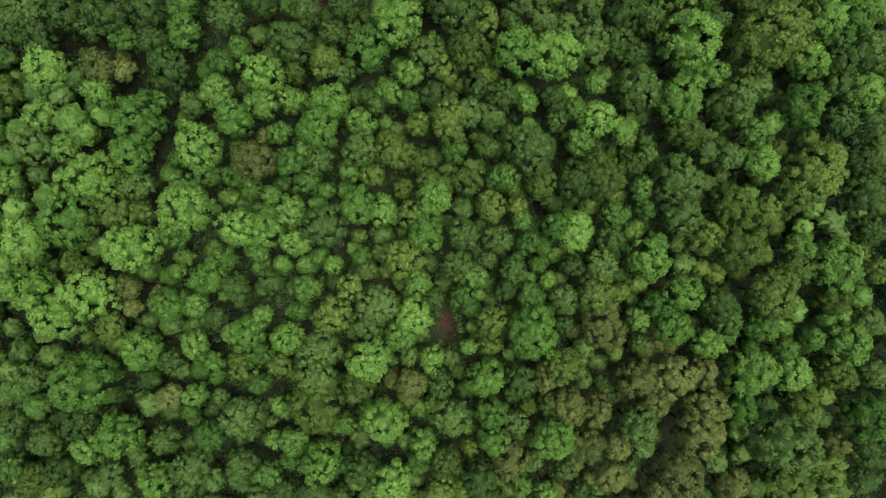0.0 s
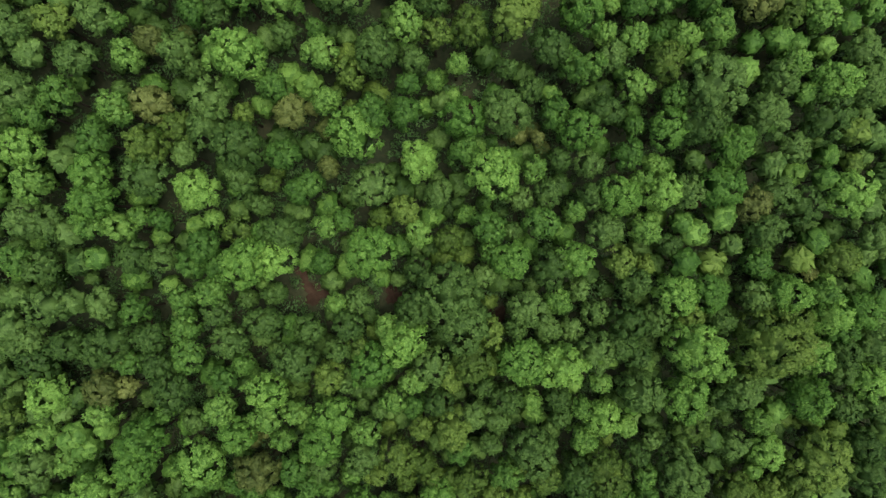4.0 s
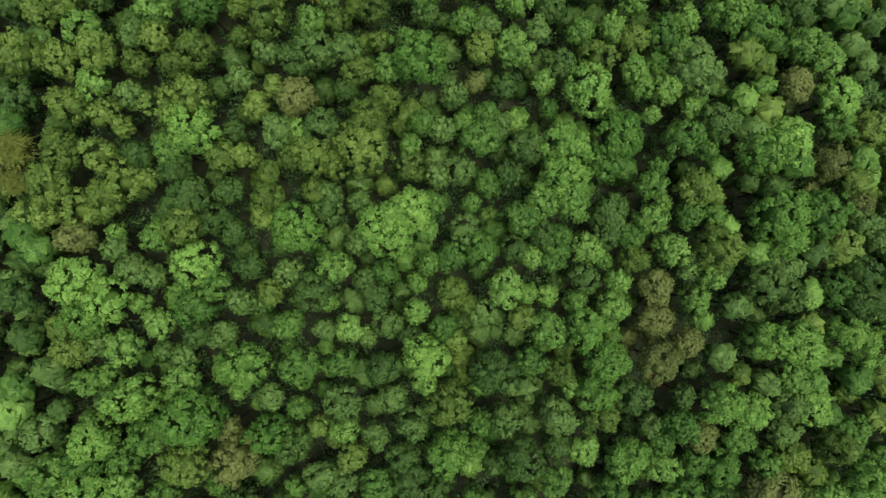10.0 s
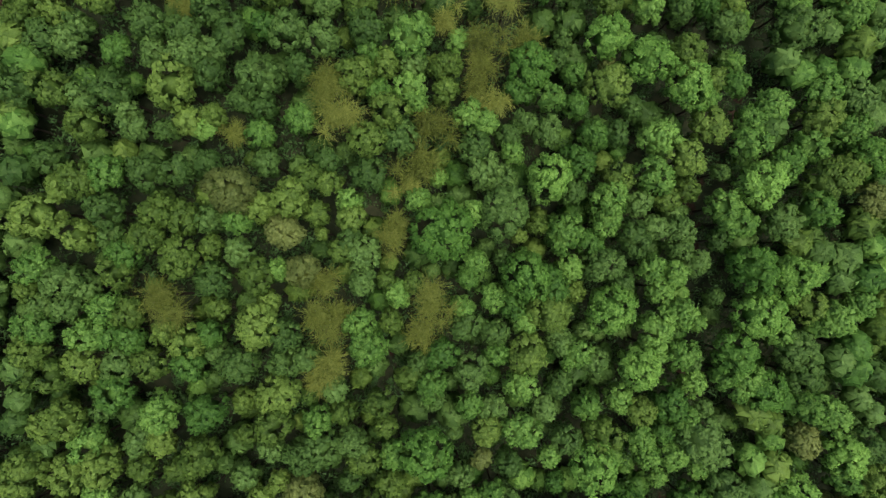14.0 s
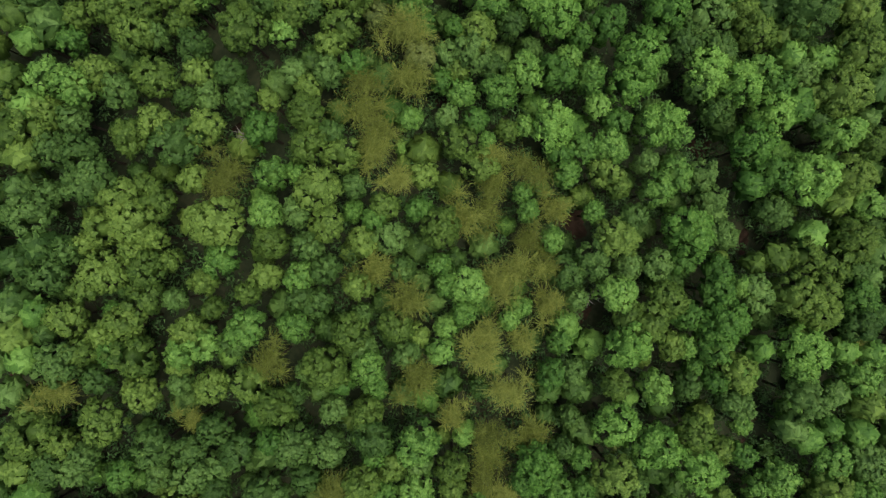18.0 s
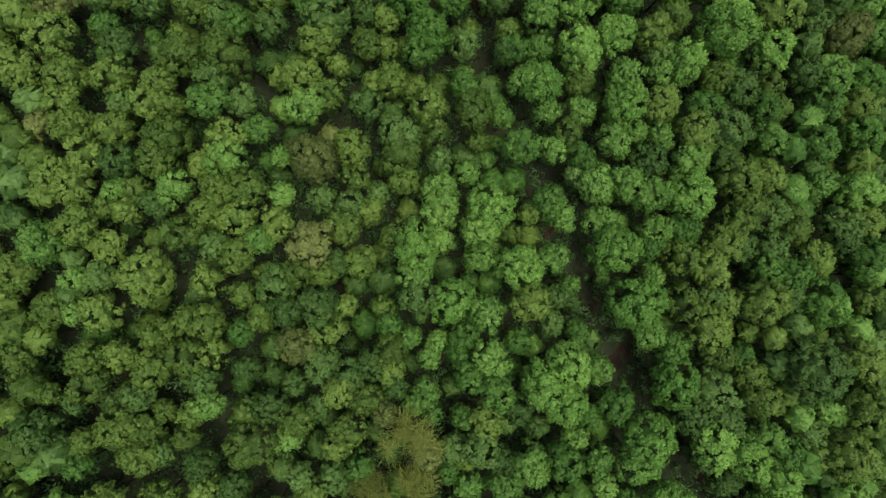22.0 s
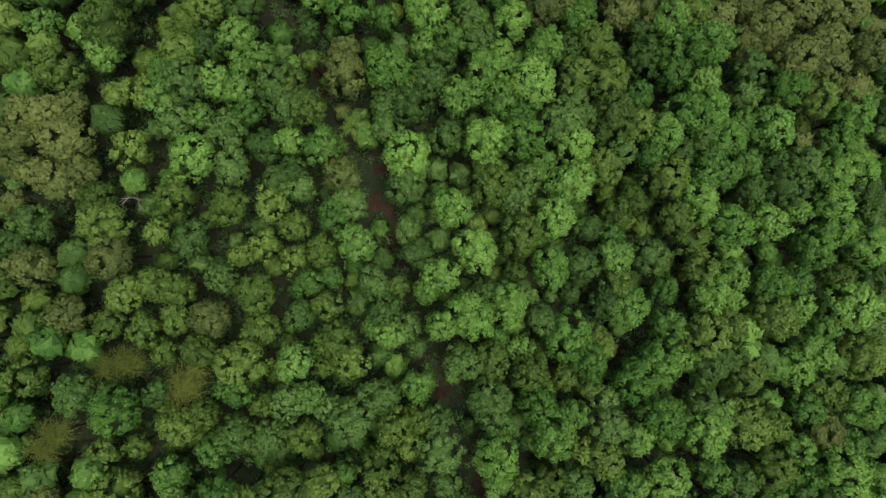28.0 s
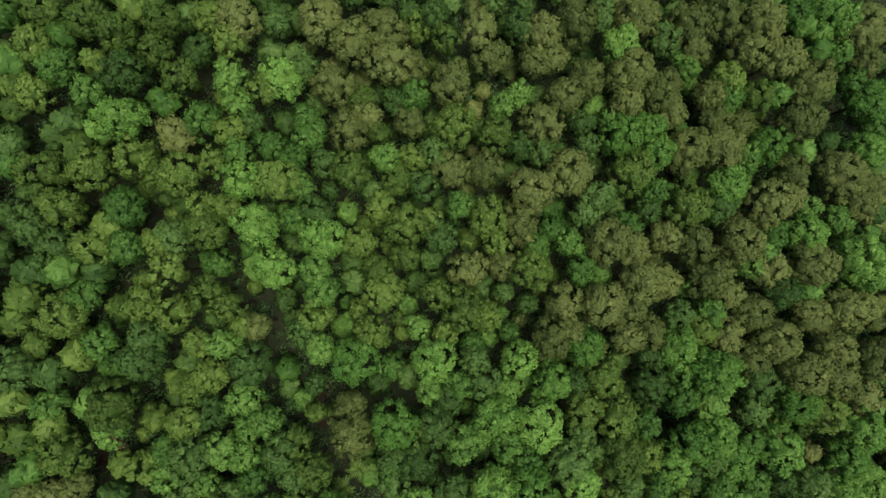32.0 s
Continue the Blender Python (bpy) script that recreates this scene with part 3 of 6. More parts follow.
grove("bright", [(70.0, 207.8, 1.9), (-33.0, 213.2, 1.6), (-25.4, 213.3, 1.1), (-25.0, 208.9, 1.7), (-14.9, 209.6, 2.0), (-13.3, 219.3, 2.0), (-10.2, 211.6, 2.3), (-5.0, 211.7, 1.9), (-4.5, 217.5, 1.9), (11.6, 218.9, 1.6), (12.6, 216.6, 1.6), (12.7, 211.4, 1.5), (14.7, 213.2, 1.7), (15.3, 216.6, 2.4), (20.4, 212.5, 1.5), (21.7, 213.9, 1.5), (25.6, 222.1, 1.7), (26.8, 209.8, 1.7), (27.5, 211.9, 1.7), (34.1, 215.6, 2.5), (35.1, 209.3, 2.7), (43.0, 220.1, 2.0), (43.3, 212.8, 2.1), (46.6, 209.2, 2.4), (47.4, 215.9, 2.4), (47.7, 212.2, 3.1), (47.6, 218.8, 2.0), (51.1, 216.6, 1.7), (60.8, 223.5, 2.1), (67.7, 215.4, 2.5)])
grove("bright", [(-33.7, 236.3, 1.8), (-9.2, 234.5, 2.1), (-8.4, 224.7, 2.0), (-8.0, 229.3, 1.9), (-5.2, 229.6, 1.4), (3.8, 224.2, 1.5), (7.8, 236.7, 1.6), (9.1, 225.6, 1.7), (15.8, 236.9, 1.6), (17.4, 234.3, 1.2), (22.0, 228.0, 1.4), (22.0, 236.6, 1.4), (22.7, 225.9, 1.5), (25.5, 236.3, 2.7), (26.6, 233.2, 1.8), (27.3, 230.7, 1.8), (29.7, 233.9, 2.2), (31.2, 225.8, 1.5), (33.0, 234.1, 2.2), (34.0, 237.3, 1.8), (39.1, 228.7, 2.1), (39.5, 237.2, 2.8), (41.8, 230.9, 2.3), (42.0, 236.1, 2.0), (43.0, 223.6, 3.1), (51.8, 229.6, 3.8), (52.0, 235.0, 2.9), (55.3, 231.5, 2.6), (59.7, 230.9, 3.2), (62.7, 229.7, 1.9)])
grove("bright", [(64.7, 237.0, 2.5), (68.0, 237.8, 2.0), (69.2, 228.0, 2.2), (-34.7, 243.9, 1.7), (-31.9, 239.2, 2.1), (-30.1, 243.7, 1.6), (-29.0, 238.3, 2.4), (-16.3, 250.4, 1.9), (-7.3, 246.6, 1.9), (1.1, 243.0, 1.7), (7.4, 250.0, 1.5), (8.7, 251.5, 1.9), (9.5, 248.6, 1.5), (11.6, 241.6, 1.5), (13.3, 248.2, 1.6), (14.1, 240.2, 1.8), (17.3, 251.5, 2.4), (18.6, 240.2, 2.3), (21.7, 242.6, 2.5), (25.8, 250.1, 2.7), (25.9, 242.9, 2.5), (27.7, 245.4, 1.7), (29.1, 248.3, 1.8), (30.4, 242.8, 2.1), (31.6, 239.3, 1.8), (32.6, 249.8, 2.5), (35.7, 242.4, 2.8), (37.3, 245.9, 3.3), (45.9, 244.3, 2.9), (50.0, 243.1, 2.9)])
grove("bright", [(53.5, 245.1, 2.3), (55.2, 239.3, 2.9), (55.7, 242.9, 2.5), (58.6, 247.5, 2.1), (59.6, 240.8, 2.1), (63.8, 247.7, 2.0), (-31.6, 260.9, 1.5), (-31.3, 264.6, 1.8), (-13.0, 258.8, 1.7), (4.1, 259.6, 1.8), (6.5, 258.1, 1.5), (8.9, 255.4, 1.5), (10.0, 257.5, 1.5), (11.5, 262.6, 2.7), (12.5, 256.1, 1.5), (13.1, 258.3, 1.9), (13.8, 253.5, 2.0), (15.8, 261.2, 2.5), (16.5, 255.7, 2.5), (20.2, 257.5, 1.7), (23.5, 252.3, 3.0), (26.4, 254.4, 3.0), (27.0, 264.5, 1.4), (30.5, 253.8, 2.0), (35.1, 262.7, 3.5), (37.3, 258.8, 2.3), (39.9, 252.0, 3.1), (40.4, 256.7, 2.3), (51.1, 255.3, 1.8), (61.9, 262.6, 3.1)])
grove("bright", [(64.8, 262.4, 2.1), (68.4, 258.9, 1.8), (70.6, 266.3, 1.9), (-34.6, 268.7, 2.5), (-27.8, 275.1, 1.4), (-21.1, 275.5, 2.2), (-15.5, 279.0, 2.4), (-11.5, 269.7, 1.8), (-9.2, 275.2, 1.6), (7.1, 265.9, 2.3), (7.2, 269.4, 2.8), (9.9, 273.6, 2.5), (9.9, 276.5, 2.3), (10.0, 270.1, 1.9), (13.2, 278.7, 1.7), (15.0, 271.6, 2.5), (15.1, 268.1, 2.1), (16.3, 274.4, 2.9), (20.0, 266.8, 2.8), (24.5, 268.1, 2.1), (24.4, 275.4, 2.4), (26.7, 274.0, 2.0), (30.3, 277.9, 2.6), (30.9, 273.0, 2.2), (31.6, 269.1, 3.1), (34.2, 278.0, 2.6), (37.3, 276.6, 2.6), (37.5, 269.8, 2.0), (38.3, 272.1, 2.2), (42.2, 272.1, 2.4)])
grove("bright", [(42.6, 276.6, 3.2), (54.3, 267.1, 2.4), (57.5, 266.4, 2.6), (59.4, 278.1, 2.0), (60.5, 275.7, 1.7), (62.9, 279.0, 2.2), (68.5, 278.2, 2.8), (69.4, 268.8, 2.6), (-17.8, 286.1, 2.4), (-12.0, 283.0, 1.9), (-6.8, 286.3, 2.4), (7.0, 293.8, 2.0), (12.8, 290.1, 2.0), (17.8, 286.3, 1.6), (19.8, 290.7, 2.6), (20.3, 282.5, 2.5), (22.7, 290.8, 2.7), (23.8, 287.4, 1.9), (24.5, 282.2, 1.9), (28.3, 281.5, 2.0), (28.3, 287.6, 2.0), (32.8, 283.5, 2.3), (34.2, 288.5, 2.9), (34.5, 292.8, 2.5), (36.4, 285.4, 1.6), (39.4, 284.7, 1.9), (39.7, 293.4, 2.0), (43.1, 281.2, 2.5), (45.6, 289.3, 2.3), (54.5, 289.4, 2.3)])
grove("bright", [(55.6, 285.4, 2.3), (58.9, 284.0, 2.0), (61.8, 288.2, 2.0), (63.2, 284.6, 2.6), (64.2, 290.7, 2.5), (65.8, 294.1, 2.5), (69.7, 286.4, 2.7), (70.7, 294.8, 2.7), (-29.9, 294.4, 1.8), (-29.9, 305.9, 2.1), (-28.0, 307.7, 2.0), (-15.4, 296.2, 1.9), (-6.7, 299.9, 2.5), (-3.3, 306.2, 1.7), (5.8, 300.9, 2.7), (6.7, 304.9, 2.5), (8.1, 296.5, 2.8), (10.9, 301.5, 2.2), (11.1, 307.3, 2.2), (11.9, 304.4, 1.7), (19.1, 295.4, 2.0), (19.3, 305.1, 2.5), (21.6, 304.1, 2.1), (22.6, 295.8, 1.9), (22.8, 300.2, 2.5), (26.1, 306.4, 2.6), (27.5, 302.0, 2.7), (28.1, 295.6, 2.9), (29.2, 304.1, 2.1), (32.9, 298.1, 2.7)])
grove("bright", [(34.7, 303.6, 2.4), (42.9, 295.0, 2.7), (48.4, 299.4, 3.5), (49.7, 303.5, 2.8), (55.5, 306.4, 2.2), (56.3, 297.8, 2.8), (59.7, 309.1, 2.5), (66.9, 297.2, 2.1), (71.6, 305.4, 2.3), (73.4, 302.0, 2.4), (-42.5, 319.7, 1.7), (-34.1, 313.0, 1.9), (-31.4, 320.7, 2.9), (-24.9, 312.5, 2.4), (-20.1, 315.6, 2.1), (-19.6, 310.4, 2.4), (-8.9, 321.8, 2.0), (-4.3, 312.4, 1.6), (15.3, 314.1, 3.0), (15.5, 310.8, 2.2), (15.4, 318.1, 2.2), (20.6, 320.5, 2.7), (22.8, 316.9, 3.1), (25.4, 318.9, 2.3), (32.5, 309.1, 2.4), (35.2, 309.5, 2.0), (35.1, 315.7, 2.3), (38.1, 319.0, 3.1), (38.7, 310.7, 3.0), (44.7, 316.6, 3.1)])
grove("bright", [(45.9, 310.9, 2.5), (48.2, 318.9, 2.1), (55.8, 320.4, 1.6), (59.3, 313.9, 2.4), (60.8, 319.4, 2.6), (65.3, 311.0, 3.5), (67.4, 313.7, 2.6), (69.2, 319.5, 3.1), (69.4, 310.3, 2.3), (-39.8, 328.6, 2.1), (-35.9, 327.9, 1.9), (-17.7, 323.3, 2.4), (-11.0, 326.2, 2.5), (-10.0, 336.2, 2.0), (-7.3, 337.1, 1.6), (-1.4, 330.5, 1.8), (0.9, 329.8, 2.2), (4.7, 323.3, 2.3), (4.4, 335.1, 1.8), (6.8, 330.6, 2.1), (11.1, 332.4, 3.2), (15.2, 329.3, 1.8), (16.4, 334.0, 2.7), (18.3, 327.8, 2.0), (25.0, 329.6, 3.3), (27.7, 326.5, 2.7), (33.4, 333.6, 2.9), (34.8, 323.6, 3.1), (38.1, 325.9, 3.2), (39.5, 331.3, 2.5)])
grove("bright", [(39.4, 336.1, 2.1), (42.1, 326.5, 2.2), (45.9, 335.6, 2.7), (49.5, 334.8, 2.1), (52.2, 327.7, 1.9), (52.3, 330.6, 2.0), (55.9, 337.3, 2.9), (56.4, 325.0, 2.1), (59.4, 325.1, 2.9), (60.6, 337.5, 2.5), (61.0, 333.7, 2.3), (62.3, 327.2, 2.9), (64.3, 330.8, 2.2), (68.2, 334.4, 3.6), (-32.2, 348.9, 1.6), (-7.1, 345.3, 2.3), (-3.9, 341.6, 2.6), (7.3, 337.5, 2.5), (8.5, 346.7, 2.7), (11.7, 341.1, 3.0), (22.4, 338.8, 2.7), (22.8, 345.9, 2.8), (25.0, 350.8, 3.1), (31.9, 340.7, 2.5), (31.8, 344.0, 1.9), (44.2, 348.7, 2.8), (49.0, 345.5, 3.4), (50.3, 338.5, 2.4), (55.7, 346.3, 3.0)])
grove("bright", [(61.3, 348.4, 2.2), (63.1, 342.7, 3.0), (67.1, 349.9, 2.9), (67.5, 345.6, 2.7), (71.9, 343.1, 3.1), (-45.0, 360.2, 1.9), (-36.5, 365.2, 2.5), (-29.2, 362.4, 2.1), (-29.0, 359.4, 2.3), (-24.7, 352.0, 2.8), (-24.9, 357.6, 1.9), (-22.9, 362.1, 2.4), (-20.0, 361.2, 2.2), (-19.8, 364.7, 1.9), (-18.6, 358.3, 2.0), (-17.4, 365.7, 2.2), (-13.3, 354.8, 2.1), (-8.8, 354.2, 2.6), (-0.7, 365.5, 3.1), (2.2, 353.3, 3.3), (8.7, 362.3, 2.6), (11.0, 363.5, 2.2), (13.0, 356.4, 3.1), (13.2, 353.1, 2.0), (14.9, 362.5, 2.6), (17.6, 360.4, 2.3), (18.1, 356.8, 3.2), (19.6, 365.0, 3.3), (21.2, 353.2, 2.3)])
grove("bright", [(25.7, 356.5, 2.7), (28.0, 352.1, 1.9), (35.7, 364.4, 2.3), (37.8, 355.8, 2.3), (39.4, 359.2, 2.7), (42.8, 362.0, 3.3), (45.5, 352.1, 2.3), (46.4, 363.1, 3.0), (46.8, 355.5, 2.3), (49.1, 359.1, 3.0), (49.5, 353.7, 2.5), (52.1, 361.3, 2.4), (53.2, 355.4, 2.3), (56.8, 360.5, 3.5), (66.7, 354.3, 3.1), (68.1, 358.5, 3.1), (70.9, 363.6, 3.4), (72.0, 355.5, 2.9), (-43.5, 368.0, 2.2), (-39.1, 367.9, 2.0), (-38.0, 375.7, 2.4), (-23.1, 375.8, 2.2), (-20.5, 368.6, 2.5), (-10.9, 375.1, 2.1), (-6.2, 373.8, 3.1), (-1.7, 372.8, 2.0), (1.9, 378.2, 1.9), (3.8, 369.7, 2.0), (4.5, 373.9, 3.0), (7.7, 370.5, 2.2)])
grove("bright", [(9.5, 375.9, 1.7), (13.2, 366.2, 3.1), (14.9, 369.6, 1.9), (16.3, 373.8, 2.7), (20.8, 373.4, 1.5), (21.4, 370.6, 2.7), (26.3, 375.4, 2.7), (40.1, 375.5, 3.0), (40.7, 372.0, 2.2), (40.8, 368.2, 2.6), (45.1, 372.5, 3.6), (45.8, 367.2, 2.6), (48.7, 372.8, 2.2), (59.6, 367.1, 3.0), (-43.3, 384.9, 2.1), (-40.4, 381.8, 2.3), (-36.2, 393.2, 2.6), (-36.1, 388.1, 2.3), (-24.5, 386.2, 1.9), (-20.0, 391.6, 2.9), (-17.3, 386.0, 2.7), (-15.3, 392.6, 2.0), (-11.9, 385.8, 2.4), (-11.2, 390.3, 3.0), (-11.1, 382.7, 2.5), (18.7, 389.8, 2.1), (20.8, 392.8, 1.8), (23.7, 390.8, 2.3), (25.4, 386.8, 2.3), (32.3, 393.7, 2.3)])
grove("bright", [(42.1, 384.5, 1.5), (46.1, 380.9, 2.4), (52.9, 388.3, 2.2), (55.0, 390.6, 2.1), (56.7, 393.0, 2.4), (62.0, 393.1, 3.1), (63.0, 384.5, 2.1), (70.7, 389.8, 3.7), (73.0, 387.0, 2.5), (-50.6, 398.4, 1.7), (-41.0, 408.0, 2.3), (-39.7, 403.4, 2.0), (-36.5, 404.5, 2.9), (-32.3, 407.5, 2.0), (-27.1, 405.2, 2.4), (-23.1, 408.1, 2.2), (-22.9, 401.4, 2.1), (-21.8, 397.6, 2.8), (-18.7, 402.5, 2.1), (-15.7, 401.1, 2.1), (-14.8, 397.2, 2.1), (-14.1, 406.6, 2.0), (-13.5, 404.2, 2.3), (-3.5, 401.7, 2.2), (7.3, 395.5, 2.2), (30.9, 407.0, 3.0), (35.5, 408.3, 2.7), (36.5, 405.0, 2.7), (36.8, 399.0, 2.3), (40.9, 409.1, 1.4)])
grove("bright", [(48.5, 400.4, 3.1), (52.0, 405.1, 2.3), (55.3, 407.0, 2.9), (62.3, 406.8, 2.0), (62.9, 397.6, 2.3), (67.9, 396.0, 2.5), (72.7, 407.3, 2.9), (-50.5, 411.0, 2.0), (-45.0, 410.9, 2.4), (-45.0, 415.5, 1.7), (-23.9, 411.1, 2.4), (-17.4, 411.6, 2.7), (0.4, 410.7, 2.3), (12.9, 410.2, 2.1), (15.4, 412.1, 2.1), (29.6, 409.8, 1.8), (30.6, 420.6, 2.8), (40.6, 420.1, 1.4), (42.2, 418.7, 1.9), (48.7, 413.8, 2.4), (56.9, 415.4, 2.1), (65.0, 423.5, 2.0), (68.0, 422.8, 2.2), (71.3, 418.5, 2.2), (73.5, 415.6, 3.1), (75.3, 411.3, 2.6), (59.1, 428.2, 2.5), (61.7, 427.3, 2.0), (65.1, 426.3, 1.8), (65.7, 429.5, 3.0)])
grove("bright", [(68.5, 428.2, 2.5)])
grove("green", [(-47.5, -31.1, 2.9), (-39.9, -32.7, 2.3), (-26.3, -31.7, 3.0), (-23.4, -34.5, 1.9), (-18.1, -31.6, 2.6), (-12.0, -36.8, 2.1), (-6.1, -36.9, 2.4), (2.0, -32.8, 2.9), (22.4, -35.4, 3.3), (66.6, -34.8, 2.0), (73.4, -39.5, 2.1), (76.4, -29.7, 5.3), (95.3, -33.2, 3.3), (95.6, -39.3, 2.5), (-54.8, -23.3, 2.2), (-50.6, -15.5, 2.3), (-49.7, -26.8, 2.4), (-43.9, -22.8, 2.9), (-32.5, -20.5, 2.0), (-30.9, -26.9, 2.4), (-29.2, -13.2, 2.0), (-17.2, -22.7, 3.5), (-4.9, -16.2, 3.5), (15.7, -18.2, 2.3), (17.6, -23.9, 3.2), (29.1, -25.8, 2.1), (29.6, -18.2, 3.0), (50.5, -26.9, 3.5), (75.7, -24.3, 2.0), (95.1, -18.3, 2.6)])
grove("green", [(-53.3, -7.2, 1.4), (-52.2, -10.9, 1.8), (-47.5, -11.9, 1.8), (-20.9, -5.8, 1.8), (-17.2, -1.0, 2.3), (-11.8, -0.2, 2.0), (-3.9, -11.5, 3.3), (3.6, -7.0, 2.8), (5.6, -4.0, 3.3), (14.8, -3.4, 2.0), (26.9, -2.1, 1.9), (37.0, -3.7, 2.5), (63.9, -5.0, 3.1), (93.6, -8.7, 2.6), (-31.1, 11.2, 1.9), (-2.5, 8.9, 3.5), (3.8, 1.4, 1.8), (18.6, 2.3, 2.6), (19.5, 7.4, 2.7), (25.3, 6.5, 2.4), (28.3, 1.3, 2.2), (43.1, 2.1, 2.6), (44.5, 6.3, 2.2), (56.3, 10.5, 3.5), (58.0, 2.3, 1.9), (91.7, 7.6, 2.5), (-46.2, 16.9, 1.5), (-45.1, 20.8, 2.7), (-30.7, 15.1, 2.6), (-22.0, 27.0, 1.9)])
grove("green", [(-3.1, 19.0, 2.3), (3.5, 20.7, 2.8), (5.9, 27.8, 1.6), (20.5, 26.5, 2.3), (23.4, 21.5, 1.8), (24.2, 25.8, 2.2), (30.2, 20.8, 3.7), (34.8, 25.6, 1.8), (37.9, 16.0, 3.2), (48.0, 18.9, 2.0), (54.8, 16.0, 3.8), (60.6, 20.9, 1.9), (61.8, 28.1, 2.2), (64.3, 20.0, 2.4), (83.8, 26.2, 2.6), (87.6, 19.2, 2.8), (89.5, 14.3, 4.0), (89.6, 26.3, 2.6), (-46.0, 39.1, 2.2), (-43.9, 28.7, 1.8), (-43.3, 39.9, 2.2), (-42.5, 36.3, 2.6), (-41.2, 28.8, 1.7), (-38.6, 30.9, 1.5), (-38.0, 39.2, 2.4), (-34.7, 38.3, 2.4), (-31.9, 39.8, 2.9), (-26.8, 40.1, 2.4), (-26.1, 35.9, 2.3), (-24.1, 32.2, 2.9)])
grove("green", [(-15.6, 39.6, 2.6), (-6.2, 36.1, 3.1), (-4.2, 40.8, 2.2), (-0.1, 37.7, 2.0), (1.3, 32.7, 1.9), (1.7, 41.5, 2.3), (14.3, 35.0, 2.9), (15.1, 29.0, 2.3), (25.9, 29.2, 2.4), (27.2, 40.3, 1.7), (32.1, 40.6, 2.2), (34.2, 29.0, 2.1), (39.7, 36.7, 3.1), (43.6, 37.9, 2.8), (44.7, 41.5, 3.0), (46.6, 36.0, 2.3), (47.4, 30.1, 3.5), (49.1, 41.6, 2.5), (56.1, 34.2, 2.0), (60.4, 41.2, 2.3), (64.8, 29.7, 3.2), (69.0, 32.3, 2.0), (82.3, 35.5, 2.7), (82.5, 32.1, 2.2), (87.1, 36.8, 3.1), (-46.1, 42.1, 2.1), (-40.1, 50.5, 2.3), (-40.0, 44.9, 3.0), (-37.4, 45.2, 1.9), (-36.5, 55.2, 1.9)])
grove("green", [(-35.9, 51.1, 1.9), (-33.3, 45.2, 2.2), (-27.8, 52.0, 2.5), (-24.0, 51.7, 1.9), (-17.3, 43.9, 2.3), (-10.5, 42.1, 2.6), (-6.9, 55.0, 2.8), (-5.8, 44.1, 1.6), (3.4, 45.3, 2.0), (11.8, 44.2, 3.0), (11.9, 50.0, 2.0), (16.7, 46.5, 4.5), (18.4, 42.0, 4.2), (22.1, 48.8, 1.8), (26.3, 55.6, 1.5), (28.9, 43.7, 3.0), (32.1, 49.8, 3.0), (45.8, 47.3, 2.4), (51.2, 53.4, 1.9), (66.2, 55.7, 2.8), (66.0, 44.9, 2.6), (85.3, 54.6, 2.3), (-41.9, 57.1, 2.6), (-39.0, 56.6, 2.3), (-36.1, 65.2, 1.7), (-24.8, 63.0, 3.2), (-20.3, 66.4, 1.8), (-12.5, 63.1, 2.2), (-12.1, 67.1, 3.5), (-10.2, 59.2, 1.6)])
grove("green", [(5.3, 62.8, 3.1), (15.2, 61.1, 2.1), (31.6, 61.1, 2.1), (33.3, 66.1, 1.8), (38.5, 60.7, 2.2), (40.3, 55.7, 2.7), (52.9, 61.5, 2.5), (66.5, 65.7, 1.9), (68.0, 61.5, 2.7), (70.4, 68.5, 2.4), (72.2, 59.6, 2.9), (84.3, 59.1, 1.8), (-40.4, 81.6, 2.6), (-40.0, 73.9, 2.6), (-38.6, 79.0, 1.9), (-32.6, 78.3, 2.5), (-19.8, 79.6, 2.4), (-18.2, 77.6, 1.4), (-16.2, 69.8, 3.0), (-15.7, 73.3, 2.7), (-5.9, 82.7, 1.8), (6.7, 80.1, 3.0), (11.7, 79.6, 2.0), (24.3, 79.7, 2.8), (24.7, 72.4, 3.3), (30.8, 82.0, 2.7), (39.9, 73.2, 2.4), (40.5, 80.8, 2.2), (53.9, 71.3, 3.1), (55.2, 76.2, 4.4)])
grove("green", [(64.5, 72.8, 3.3), (66.2, 77.8, 2.8), (74.3, 72.6, 3.5), (80.2, 82.7, 2.7), (80.9, 77.4, 2.5), (-38.1, 86.5, 1.4), (-34.5, 86.1, 1.6), (-29.7, 83.6, 2.3), (-29.7, 86.2, 2.0), (-25.4, 91.0, 1.6), (-22.6, 87.4, 2.6), (-14.6, 84.8, 1.9), (-10.9, 90.3, 2.9), (-6.2, 90.9, 1.9), (-1.3, 94.7, 2.1), (1.2, 94.0, 2.1), (2.5, 88.2, 3.9), (10.2, 94.0, 2.9), (10.2, 89.3, 1.8), (14.0, 87.8, 3.0), (14.1, 92.3, 1.8), (25.4, 96.6, 3.0), (75.3, 95.5, 2.0), (-39.3, 97.5, 1.7), (-35.3, 102.0, 2.3), (-33.8, 109.7, 2.0), (-33.2, 104.6, 1.4), (-27.1, 105.7, 1.7), (-7.5, 105.7, 1.7), (-4.4, 99.5, 2.2)])
